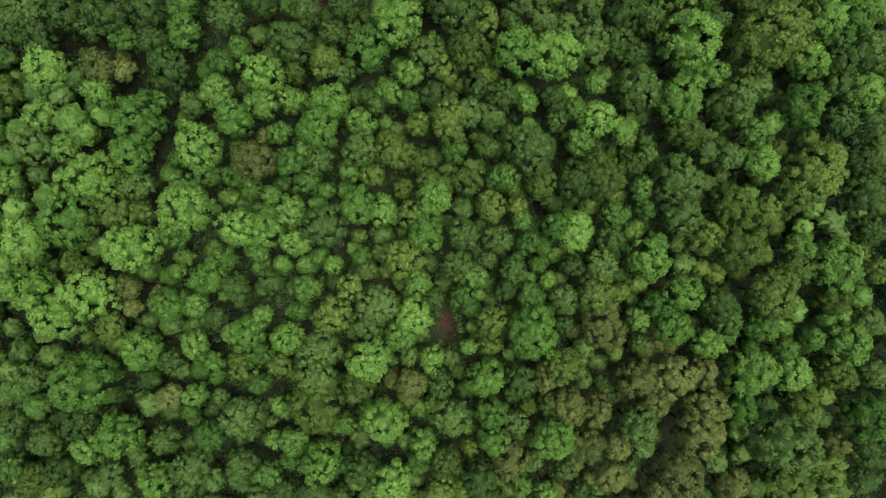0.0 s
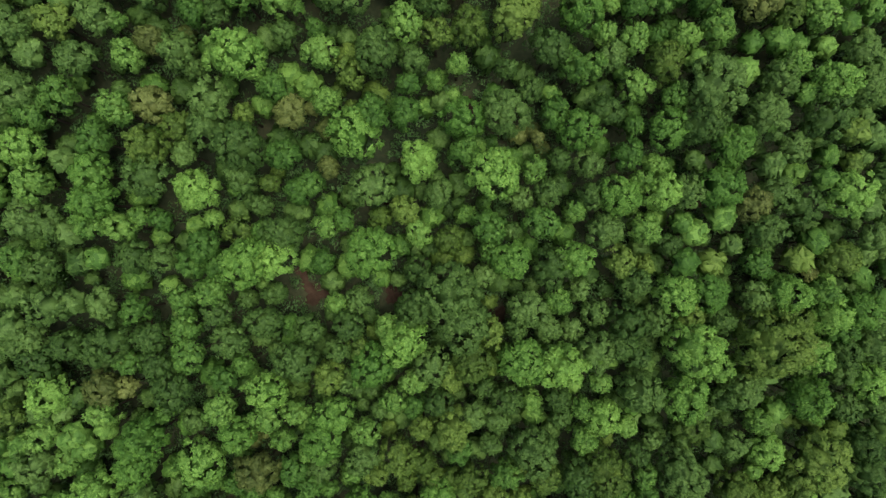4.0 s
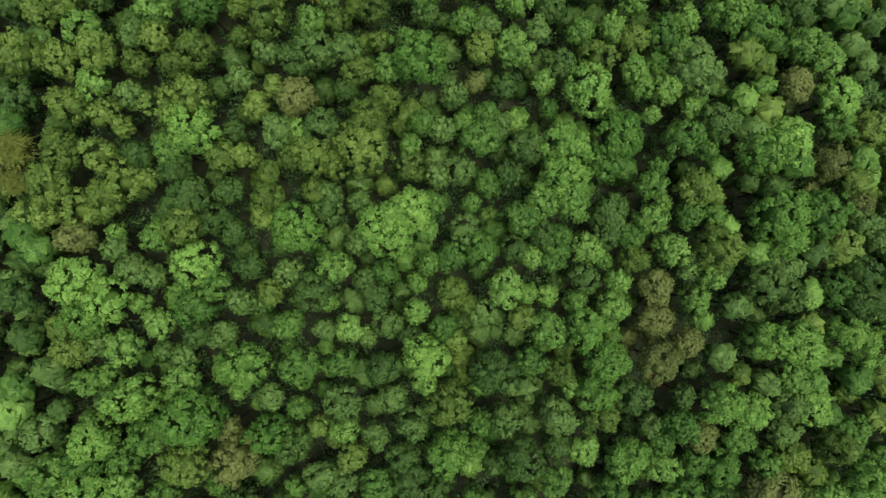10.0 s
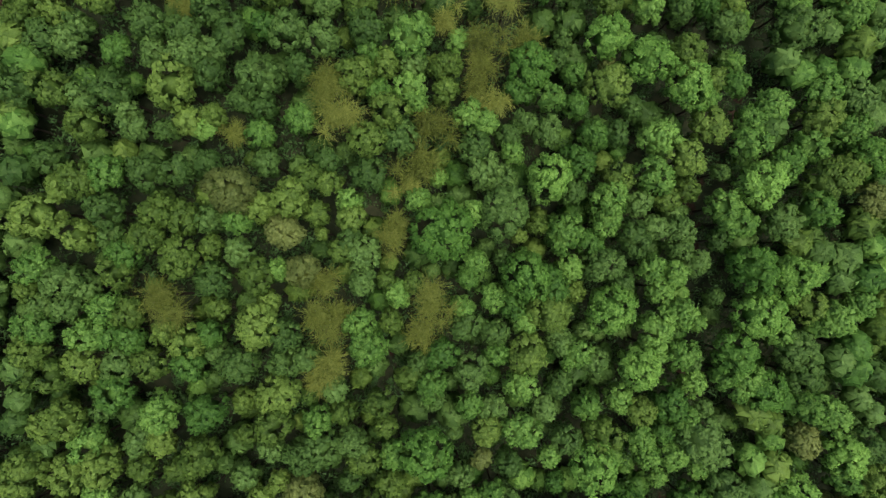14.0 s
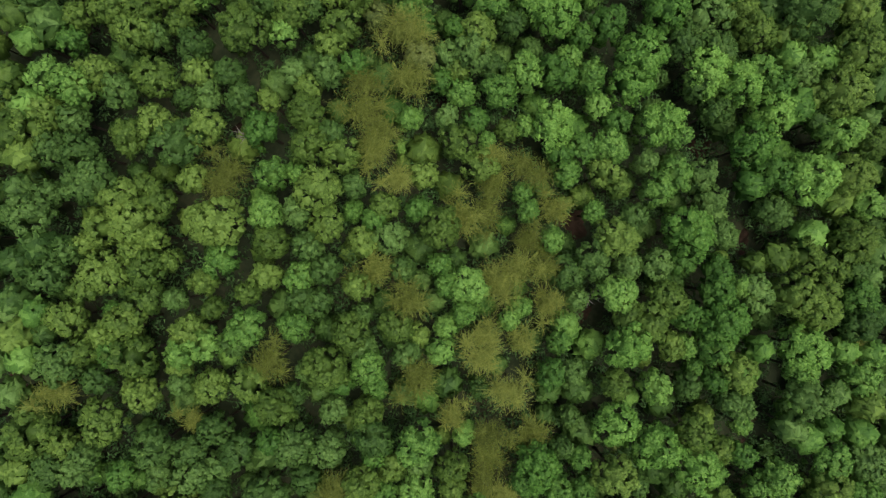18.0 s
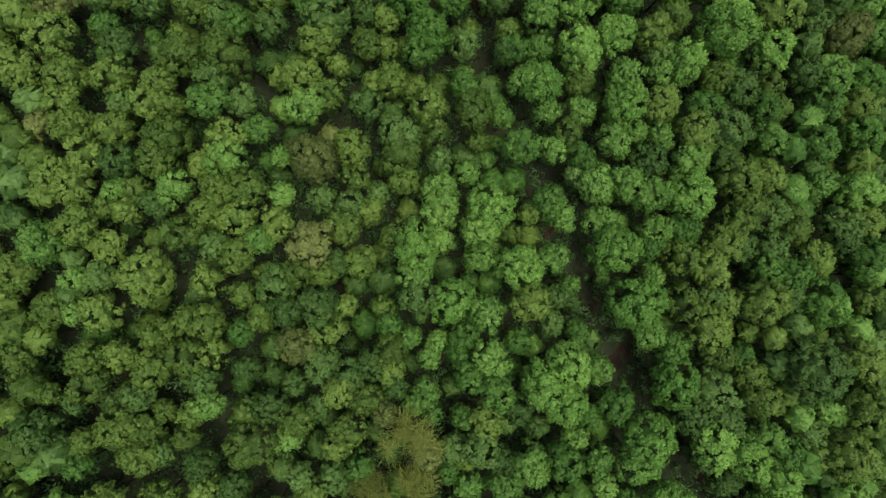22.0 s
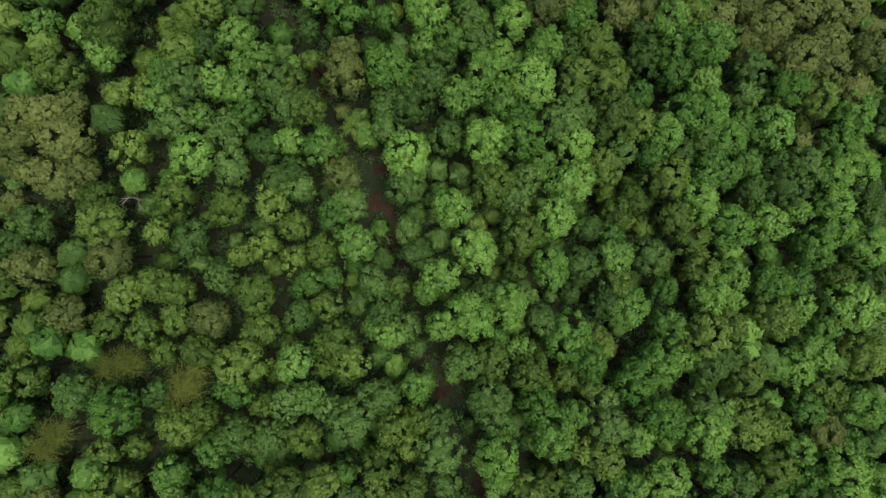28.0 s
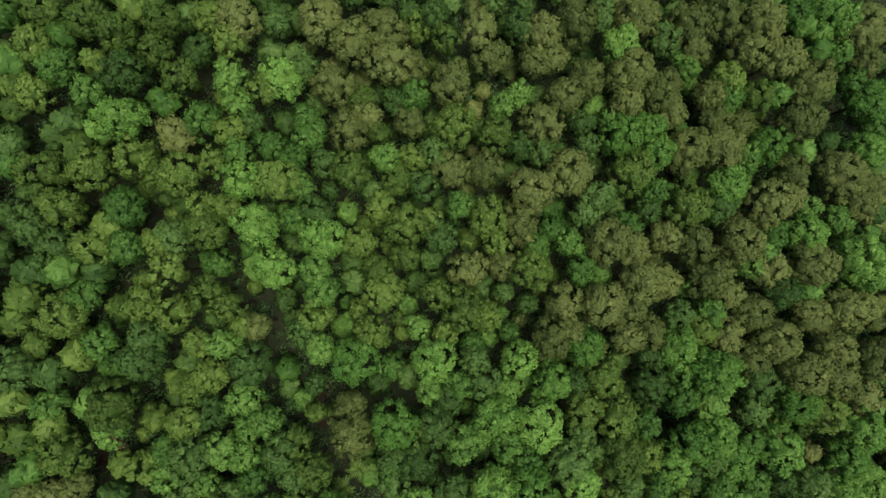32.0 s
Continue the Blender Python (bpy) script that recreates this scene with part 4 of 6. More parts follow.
grove("green", [(1.6, 104.9, 2.4), (5.8, 99.9, 1.8), (7.1, 109.4, 2.3), (8.1, 105.1, 1.9), (9.5, 97.3, 2.1), (10.7, 101.8, 2.3), (21.3, 108.9, 3.0), (23.2, 102.0, 2.4), (30.1, 102.3, 2.6), (30.4, 97.8, 1.8), (35.0, 101.0, 1.4), (40.7, 104.8, 2.6), (43.3, 101.0, 2.0), (47.9, 105.0, 2.2), (52.6, 110.4, 2.8), (60.9, 105.9, 1.9), (64.2, 102.8, 2.4), (64.2, 98.8, 2.2), (-36.3, 119.1, 2.3), (-36.2, 114.0, 1.9), (-32.3, 121.9, 1.5), (-28.0, 112.9, 1.5), (-25.6, 124.8, 1.6), (-23.2, 122.3, 1.9), (-21.2, 121.3, 1.5), (-20.8, 111.8, 1.4), (-18.0, 111.4, 1.7), (-16.2, 113.9, 1.7), (-13.1, 113.9, 1.8), (-10.8, 118.2, 1.8)])
grove("green", [(-9.5, 122.6, 1.8), (-8.6, 117.4, 1.4), (-4.8, 121.8, 1.9), (-1.6, 119.6, 2.5), (-0.5, 114.4, 1.4), (4.6, 120.9, 1.6), (4.8, 113.1, 1.3), (6.1, 118.7, 1.9), (7.5, 115.2, 2.0), (10.3, 113.6, 1.5), (19.9, 116.4, 1.9), (33.5, 121.1, 2.1), (48.4, 122.6, 1.8), (53.5, 122.6, 2.3), (54.2, 117.4, 2.3), (59.1, 120.4, 2.7), (62.2, 122.6, 2.4), (63.0, 118.4, 2.3), (66.3, 124.9, 2.0), (73.1, 117.8, 3.1), (73.8, 121.8, 2.7), (-31.6, 138.0, 1.3), (-22.0, 135.8, 1.8), (-17.5, 134.3, 1.9), (-16.0, 131.1, 2.4), (-13.1, 128.5, 1.9), (-11.7, 131.9, 1.8), (-11.3, 126.8, 1.5), (0.3, 129.6, 1.9), (0.3, 131.7, 1.7)])
grove("green", [(3.7, 125.6, 1.7), (13.8, 134.2, 1.7), (16.7, 134.9, 2.0), (17.4, 127.4, 2.0), (23.2, 134.7, 1.9), (24.0, 125.0, 1.9), (25.3, 137.8, 2.3), (27.7, 126.7, 1.9), (36.3, 126.7, 1.9), (36.5, 129.4, 2.6), (55.5, 134.1, 2.5), (60.0, 133.0, 2.1), (73.8, 128.9, 2.2), (76.4, 126.7, 2.4), (-35.3, 152.7, 1.5), (-35.2, 142.3, 2.3), (-32.6, 149.4, 1.4), (-22.9, 143.0, 1.7), (-22.1, 150.1, 1.7), (-11.0, 139.3, 1.5), (-10.2, 145.4, 1.7), (-6.9, 148.7, 1.6), (-5.5, 139.1, 2.1), (-3.4, 147.7, 2.1), (-1.0, 148.8, 2.4), (-0.4, 139.8, 2.3), (2.6, 149.4, 1.9), (2.5, 144.4, 1.5), (14.4, 140.1, 1.7), (15.8, 144.4, 1.7)])
grove("green", [(21.6, 140.7, 1.8), (22.2, 145.8, 1.8), (29.5, 148.6, 2.0), (48.5, 148.8, 3.3), (49.5, 152.3, 1.8), (51.7, 142.0, 2.6), (56.3, 140.9, 2.1), (70.4, 153.1, 1.7), (71.6, 146.3, 2.6), (73.0, 150.8, 1.8), (-34.8, 155.3, 1.5), (-34.6, 159.1, 1.6), (-32.0, 165.9, 1.5), (-28.9, 166.0, 1.8), (-25.7, 154.0, 1.5), (-23.8, 159.2, 2.0), (-13.2, 160.4, 1.3), (-10.3, 159.1, 2.2), (-5.2, 159.2, 2.0), (-5.2, 162.6, 2.0), (-2.7, 159.6, 1.7), (0.5, 155.6, 1.6), (10.7, 158.8, 1.5), (12.2, 154.3, 1.6), (16.4, 163.4, 2.0), (17.1, 157.9, 2.2), (19.9, 162.7, 1.8), (20.0, 153.0, 1.7), (26.6, 152.9, 1.6), (28.2, 161.5, 1.8)])
grove("green", [(28.3, 155.8, 1.8), (33.1, 158.8, 1.7), (46.2, 158.9, 1.6), (60.3, 159.9, 2.9), (61.7, 156.2, 2.5), (67.1, 158.5, 2.1), (73.4, 156.3, 2.0), (-29.1, 169.0, 2.1), (-27.2, 167.9, 1.6), (-24.8, 174.3, 1.6), (-24.7, 176.9, 2.1), (-13.8, 176.1, 1.7), (-13.1, 169.1, 2.1), (-10.4, 172.3, 1.7), (2.3, 173.9, 1.6), (4.0, 172.2, 2.1), (3.9, 168.9, 1.7), (20.8, 177.5, 3.1), (20.9, 171.9, 1.2), (29.7, 180.2, 1.8), (33.6, 171.2, 2.4), (36.5, 168.9, 1.7), (37.7, 174.5, 2.2), (38.6, 179.0, 1.8), (40.6, 175.9, 1.7), (43.9, 175.6, 2.0), (44.1, 173.5, 1.9), (47.7, 171.4, 2.3), (48.4, 174.2, 2.4), (48.5, 166.9, 2.6)])
grove("green", [(57.8, 176.8, 2.5), (63.5, 172.9, 1.8), (66.8, 169.2, 1.9), (67.8, 172.2, 2.1), (-34.2, 181.1, 1.6), (-33.5, 190.3, 2.2), (-27.4, 189.3, 1.7), (-23.9, 190.0, 2.2), (-22.8, 188.3, 1.5), (-21.9, 186.4, 1.6), (-20.2, 181.2, 2.1), (-18.7, 186.2, 1.4), (-17.1, 181.6, 1.8), (-15.9, 194.6, 2.1), (-13.8, 182.3, 1.7), (-13.6, 192.9, 1.9), (-10.0, 189.9, 1.5), (-7.8, 192.3, 2.5), (-7.7, 189.3, 1.7), (-7.2, 182.9, 1.7), (-3.6, 193.8, 1.8), (-0.4, 183.4, 1.6), (4.7, 181.7, 2.1), (8.3, 186.3, 2.2), (17.1, 185.2, 2.0), (18.4, 182.6, 2.3), (20.5, 181.4, 2.0), (21.3, 186.9, 1.6), (23.5, 188.8, 1.5), (26.3, 187.6, 1.9)])
grove("green", [(35.2, 187.7, 1.7), (37.4, 191.2, 1.5), (49.0, 183.8, 2.3), (55.8, 188.7, 2.0), (68.5, 193.7, 2.5), (-31.2, 195.9, 2.1), (-29.9, 207.7, 2.4), (-28.6, 195.7, 1.7), (-27.4, 197.4, 1.5), (-26.5, 205.8, 1.7), (-20.1, 198.2, 2.1), (-19.8, 194.8, 1.6), (-17.6, 205.0, 1.4), (-16.5, 197.5, 2.0), (-13.6, 195.4, 1.8), (-13.6, 199.9, 1.9), (-11.3, 197.4, 2.1), (-5.1, 203.7, 1.4), (-4.8, 198.0, 2.3), (-3.9, 206.3, 1.3), (-1.0, 197.3, 2.1), (-0.5, 201.7, 1.6), (4.2, 198.6, 2.3), (7.9, 208.4, 1.7), (9.5, 195.2, 1.7), (27.0, 196.5, 1.5), (28.1, 205.7, 1.9), (43.5, 203.8, 1.8), (49.9, 202.0, 2.3), (58.1, 198.2, 2.0)])
grove("green", [(59.7, 202.1, 2.9), (65.1, 202.5, 1.6), (-35.0, 214.7, 1.6), (-34.9, 218.8, 1.6), (-32.3, 211.0, 1.2), (-32.2, 220.7, 1.9), (-31.4, 217.5, 2.2), (-29.6, 220.1, 1.6), (-24.0, 215.9, 1.1), (-18.4, 214.7, 1.4), (-11.7, 209.6, 1.5), (-4.5, 215.0, 1.6), (-3.7, 220.9, 1.8), (-2.6, 214.3, 1.8), (-1.6, 218.3, 1.8), (2.7, 209.0, 1.8), (2.6, 213.0, 1.4), (5.9, 222.1, 2.0), (7.3, 218.4, 1.6), (27.3, 218.2, 2.1), (29.0, 214.8, 1.5), (30.8, 219.7, 2.3), (35.5, 219.1, 1.8), (39.2, 219.3, 2.0), (53.7, 215.9, 2.4), (67.2, 219.2, 2.2), (67.6, 211.7, 2.5), (70.6, 221.6, 2.0), (-35.8, 224.1, 1.3), (-35.1, 226.9, 1.5)])
grove("green", [(-32.9, 224.0, 2.3), (-31.9, 226.4, 1.6), (-31.4, 231.3, 2.0), (-29.5, 234.8, 1.7), (-28.4, 231.1, 2.1), (-26.8, 227.6, 2.6), (-18.1, 232.4, 2.7), (-5.1, 224.9, 1.7), (-1.4, 234.4, 1.6), (1.4, 228.4, 1.6), (12.4, 237.1, 1.5), (36.3, 225.3, 1.8), (37.9, 232.4, 1.6), (45.3, 230.8, 2.1), (46.6, 227.6, 2.0), (48.0, 223.5, 2.0), (55.7, 226.4, 2.2), (-33.6, 247.7, 2.6), (-32.2, 245.6, 2.1), (-31.1, 250.9, 1.5), (-24.3, 238.0, 1.8), (-21.3, 245.0, 1.5), (-17.7, 237.9, 1.4), (-16.7, 243.7, 1.9), (-15.4, 238.2, 1.7), (-13.2, 241.0, 1.8), (-11.6, 238.0, 1.8), (-9.4, 250.0, 2.1), (-5.8, 241.7, 1.6), (-4.3, 249.7, 1.7)])
grove("green", [(-1.9, 241.8, 1.8), (11.9, 244.6, 1.9), (15.4, 244.8, 2.3), (17.9, 243.2, 1.9), (20.3, 249.2, 1.9), (41.1, 244.5, 1.7), (43.2, 248.2, 2.6), (44.0, 241.5, 2.0), (45.3, 251.4, 2.9), (47.2, 239.4, 2.0), (47.9, 247.3, 2.6), (60.4, 245.3, 2.2), (63.1, 239.2, 1.7), (71.6, 244.3, 2.1), (-32.4, 262.9, 1.4), (-28.9, 264.9, 1.9), (-24.1, 251.5, 1.8), (-17.1, 253.3, 1.8), (-12.3, 254.4, 1.6), (-9.2, 264.5, 2.4), (-7.9, 261.2, 2.1), (-3.9, 261.8, 2.4), (-3.7, 255.1, 2.2), (-0.4, 253.7, 2.0), (2.3, 255.1, 2.1), (4.9, 252.2, 1.7), (7.4, 263.2, 2.3), (24.6, 263.2, 1.8), (46.4, 263.2, 1.8), (56.0, 254.2, 1.9)])
grove("green", [(57.8, 263.2, 2.3), (58.7, 259.4, 2.0), (59.8, 254.1, 4.1), (-39.2, 278.9, 1.5), (-38.5, 271.5, 1.5), (-38.1, 275.7, 1.9), (-32.1, 267.1, 1.4), (-27.5, 278.4, 2.1), (-23.2, 273.5, 1.7), (-16.6, 269.0, 1.7), (-2.2, 267.1, 1.5), (-1.1, 274.1, 1.9), (2.2, 275.6, 1.6), (9.8, 280.1, 1.7), (27.7, 279.3, 1.6), (51.3, 270.0, 2.1), (54.5, 274.7, 2.6), (55.4, 270.1, 2.3), (65.9, 273.5, 2.5), (67.0, 271.0, 2.2), (-37.3, 285.2, 1.7), (-28.3, 292.0, 2.1), (-27.9, 285.7, 1.6), (-17.5, 289.3, 2.1), (-14.2, 286.4, 1.9), (0.5, 286.8, 2.1), (4.8, 283.3, 2.5), (37.5, 281.1, 2.5), (47.6, 282.2, 2.1), (48.6, 285.7, 3.1)])
grove("green", [(50.9, 291.9, 2.6), (62.8, 281.4, 1.6), (-42.2, 306.0, 1.7), (-35.7, 306.2, 2.3), (-31.1, 298.2, 1.8), (-25.7, 297.9, 1.9), (-18.0, 297.1, 2.0), (-12.1, 305.2, 1.9), (-11.4, 296.2, 2.0), (-6.7, 305.0, 1.8), (-4.5, 297.0, 2.9), (-0.6, 301.4, 1.8), (-0.2, 298.7, 1.4), (15.5, 301.7, 2.6), (15.6, 305.0, 1.9), (16.9, 294.6, 1.7), (39.7, 296.3, 1.8), (46.8, 306.3, 2.2), (61.9, 295.1, 2.4), (62.5, 299.4, 2.1), (63.2, 302.8, 2.4), (63.5, 305.9, 3.2), (67.0, 304.9, 2.4), (-40.0, 312.6, 2.1), (-36.3, 322.5, 2.4), (-27.2, 322.4, 1.8), (-23.0, 308.8, 1.6), (-17.4, 317.7, 2.2), (-13.6, 317.0, 2.2), (-11.5, 321.2, 2.4)])
grove("green", [(-6.7, 320.3, 1.8), (-3.6, 319.3, 2.9), (-3.4, 309.0, 1.8), (-0.3, 321.9, 2.6), (7.8, 314.9, 2.9), (7.8, 319.0, 2.3), (8.8, 310.5, 1.9), (14.3, 321.3, 3.2), (26.1, 310.0, 2.5), (30.3, 321.0, 2.0), (30.8, 317.5, 2.7), (44.6, 320.2, 2.4), (50.1, 309.4, 2.5), (-37.8, 336.2, 1.9), (-20.7, 336.6, 2.0), (-10.8, 331.9, 2.1), (-1.6, 336.4, 2.2), (0.1, 332.7, 2.3), (3.0, 330.6, 1.9), (10.6, 326.3, 2.6), (13.5, 335.1, 2.1), (21.4, 331.7, 2.1), (30.4, 334.2, 2.3), (46.0, 325.9, 2.8), (49.1, 326.5, 2.2), (54.7, 326.6, 2.1), (67.0, 325.8, 2.0), (72.8, 331.9, 2.4), (-44.2, 340.0, 2.3)])
grove("green", [(-42.4, 342.9, 2.4), (-38.1, 339.2, 1.9), (-24.2, 341.5, 2.4), (-20.0, 350.9, 2.4), (-14.5, 349.5, 1.9), (-12.5, 351.1, 1.9), (-11.6, 348.5, 1.9), (-4.9, 347.0, 2.3), (2.3, 349.6, 2.7), (2.6, 343.5, 1.9), (4.2, 340.5, 2.2), (17.2, 348.8, 2.6), (18.9, 351.4, 2.2), (27.0, 339.7, 2.3), (28.0, 344.6, 2.0), (36.9, 340.9, 2.8), (53.7, 351.0, 2.3), (58.4, 351.9, 3.3), (73.4, 338.7, 2.4), (73.4, 352.1, 2.4), (73.8, 347.6, 2.6), (-35.4, 356.3, 2.0), (-27.4, 356.5, 2.1), (-26.1, 361.6, 2.8), (-20.9, 355.6, 2.6), (-16.4, 354.1, 2.2), (-15.6, 361.8, 2.5), (-13.6, 359.0, 2.3), (-0.5, 360.9, 2.4)])
grove("green", [(-0.4, 357.1, 2.1), (2.5, 360.3, 2.7), (4.7, 364.7, 2.7), (7.5, 356.3, 2.3), (23.8, 359.8, 3.1), (25.9, 363.2, 2.1), (27.6, 360.7, 1.9), (33.1, 356.2, 2.1), (42.4, 356.4, 2.1), (45.7, 358.3, 2.2), (53.5, 366.1, 2.4), (56.9, 356.0, 2.3), (62.0, 355.3, 2.9), (-47.5, 372.4, 2.7), (-43.4, 372.1, 2.0), (-33.0, 373.6, 2.6), (-32.5, 376.6, 2.6), (-24.5, 367.1, 2.4), (-19.9, 373.1, 2.9), (-13.2, 377.4, 2.1), (-11.6, 370.4, 1.5), (6.5, 368.0, 2.2), (10.0, 373.7, 2.2), (11.6, 370.6, 2.5), (24.5, 370.2, 2.3), (36.3, 370.3, 2.8), (36.3, 374.4, 2.0), (40.6, 380.4, 2.3), (54.0, 370.5, 3.0), (-47.3, 390.5, 2.4)])
grove("green", [(-46.6, 384.8, 2.1), (-43.9, 387.8, 2.4), (-39.5, 385.0, 1.9), (-30.2, 389.8, 2.3), (-12.3, 393.5, 2.4), (4.6, 391.0, 2.5), (57.4, 384.1, 2.8), (-50.3, 400.5, 1.8), (-43.8, 404.2, 1.9), (-21.1, 405.4, 1.8), (-11.5, 400.5, 2.0), (-5.1, 397.0, 1.7), (2.0, 398.1, 2.3), (3.4, 402.9, 2.2), (15.7, 404.6, 2.1), (19.1, 404.0, 2.1), (25.1, 408.6, 2.0), (26.1, 395.2, 2.3), (26.0, 405.3, 2.1), (27.7, 397.7, 2.6), (36.0, 396.4, 2.2), (47.0, 396.9, 2.6), (-36.7, 410.6, 2.9), (-28.3, 414.6, 2.1), (-18.5, 419.4, 2.0), (-14.7, 413.6, 2.0), (-2.3, 409.8, 2.0), (2.8, 422.1, 2.3), (15.1, 421.7, 2.4), (37.4, 422.2, 2.7)])
grove("green", [(27.0, 424.7, 2.5)])
grove("olive", [(-52.5, -33.1, 2.6), (-49.6, -35.6, 2.1), (15.5, -37.5, 2.7), (16.5, -32.3, 2.7), (72.0, -32.9, 1.8), (79.4, -38.6, 3.8), (86.6, -36.1, 3.3), (-17.0, -14.3, 2.6), (-11.2, -14.2, 1.9), (-5.0, -20.8, 4.0), (2.2, -17.6, 2.6), (35.0, -22.4, 2.1), (37.0, -15.4, 3.2), (81.5, -24.2, 2.8), (87.4, -17.9, 3.0), (-37.8, -7.3, 2.2), (-1.7, -5.8, 3.3), (1.0, -1.3, 2.4), (24.4, -7.3, 2.8), (42.0, -2.7, 3.2), (73.5, -3.0, 4.2), (85.4, -4.5, 2.6), (94.1, 0.5, 2.2), (-40.7, 2.0, 2.6), (-33.8, 11.2, 2.9), (2.5, 7.2, 1.3), (9.9, 3.4, 3.2), (11.3, 10.6, 2.3), (24.2, 12.0, 2.5), (28.6, 12.0, 1.7)])
grove("olive", [(56.8, 5.8, 1.7), (60.5, 6.7, 3.0), (65.0, 11.5, 3.7), (66.0, 5.7, 4.5), (72.3, 11.5, 2.4), (75.4, 13.3, 3.3), (77.3, 0.8, 3.1), (-47.7, 28.0, 2.6), (5.1, 17.0, 1.9), (8.9, 20.3, 3.0), (12.5, 24.8, 1.9), (12.4, 19.1, 2.0), (14.2, 16.0, 2.0), (17.3, 25.0, 3.1), (16.9, 15.6, 1.8), (20.5, 16.0, 2.5), (32.5, 15.7, 2.5), (42.0, 16.8, 3.8), (56.0, 24.2, 3.2), (78.8, 17.0, 4.6), (-6.1, 32.1, 1.7), (-1.5, 33.6, 2.4), (2.9, 37.9, 2.0), (16.9, 32.9, 2.2), (20.4, 35.9, 3.1), (23.1, 39.9, 2.4), (54.9, 41.8, 2.3), (67.5, 37.8, 5.3), (73.3, 40.8, 2.5), (16.9, 54.3, 2.1)])
grove("olive", [(42.9, 51.1, 2.4), (58.2, 50.6, 2.1), (72.6, 51.1, 2.1), (79.1, 51.2, 3.0), (-24.6, 67.1, 2.7), (-13.3, 55.7, 2.2), (-8.9, 62.5, 1.4), (10.3, 58.6, 2.1), (-35.0, 82.9, 2.3), (-20.6, 69.9, 2.1), (-11.9, 71.8, 1.5), (2.9, 77.5, 2.3), (14.9, 82.9, 2.2), (48.3, 80.0, 2.7), (80.4, 71.3, 2.1), (19.5, 83.8, 2.7), (25.7, 85.4, 3.1), (28.3, 87.5, 1.9), (65.3, 95.1, 2.4), (67.1, 88.1, 2.6), (71.6, 96.8, 2.7), (-18.3, 97.2, 2.8), (-1.6, 101.4, 1.6), (2.8, 97.3, 1.9), (15.4, 104.5, 2.9), (30.2, 108.4, 2.0), (37.1, 101.8, 2.0), (57.0, 107.2, 1.7), (78.8, 107.2, 1.8), (79.1, 100.5, 2.1)])
grove("olive", [(-30.8, 112.3, 2.2), (-7.3, 119.3, 1.7), (15.8, 119.3, 2.0), (16.2, 112.7, 1.6), (17.8, 117.8, 1.5), (25.3, 115.8, 1.8), (40.2, 123.6, 1.9), (67.4, 114.4, 1.7), (-33.3, 128.8, 2.3), (-31.7, 132.3, 2.6), (-30.1, 136.2, 2.3), (-28.4, 129.3, 2.2), (-26.2, 135.7, 2.1), (-25.8, 130.7, 2.4), (-23.0, 132.7, 2.4), (-21.0, 133.2, 1.5), (-16.9, 127.6, 2.4), (-12.2, 136.0, 1.9), (-9.7, 136.2, 1.6), (-7.8, 128.6, 1.6), (-7.1, 134.3, 1.5), (-7.0, 131.2, 2.0), (-4.3, 136.5, 1.8), (-1.6, 132.0, 1.7), (-1.5, 136.3, 2.3), (1.1, 135.3, 1.9), (4.8, 137.2, 3.2), (10.2, 135.2, 2.1), (48.4, 133.1, 2.5), (51.5, 125.1, 3.1)])
grove("olive", [(70.6, 125.5, 2.8), (72.3, 134.5, 1.9), (-33.9, 147.0, 2.5), (-32.1, 152.0, 1.8), (-29.3, 146.5, 2.2), (-29.0, 141.5, 2.1), (-25.6, 147.5, 2.2), (-25.5, 140.7, 1.8), (-23.7, 139.2, 1.3), (-21.9, 146.7, 1.7), (-19.6, 149.8, 1.7), (-18.1, 141.5, 2.5), (-17.2, 146.7, 1.8), (-15.1, 142.8, 2.4), (-14.9, 148.2, 2.3), (-9.9, 150.4, 1.3), (-8.3, 142.2, 1.7), (-6.5, 152.2, 2.4), (-6.0, 144.5, 1.4), (4.0, 146.9, 1.9), (5.4, 140.5, 2.7), (6.7, 150.7, 1.4), (7.4, 143.7, 1.8), (19.2, 150.2, 1.9), (34.2, 149.4, 2.4), (39.2, 152.2, 1.9), (54.9, 151.6, 2.1), (57.6, 150.0, 1.9), (58.6, 143.9, 2.1), (73.3, 141.6, 2.7)])
grove("olive", [(-32.9, 160.7, 2.1), (-30.6, 158.2, 2.1), (-29.5, 153.1, 2.3), (-27.8, 159.2, 2.0), (-22.5, 165.1, 1.8), (-20.1, 159.3, 2.0), (-18.6, 163.0, 1.7), (-16.0, 161.9, 2.1), (-12.8, 165.7, 1.3), (-8.2, 163.7, 2.6), (-7.2, 166.5, 1.4), (-5.8, 155.5, 2.4), (1.3, 152.9, 1.7), (6.0, 154.2, 1.9), (7.2, 164.0, 1.5), (9.4, 157.0, 1.6), (24.1, 160.0, 2.5), (26.7, 165.3, 2.6), (62.4, 165.6, 2.2), (73.1, 162.5, 2.0), (-34.1, 175.4, 1.9), (-33.6, 167.8, 1.4), (-31.4, 176.4, 2.6), (-29.8, 179.5, 1.6), (-27.8, 174.0, 2.0), (-27.6, 180.2, 2.1), (-23.9, 169.9, 1.9), (-20.4, 174.0, 2.0), (-18.8, 176.9, 2.1), (-16.6, 171.6, 2.3)])
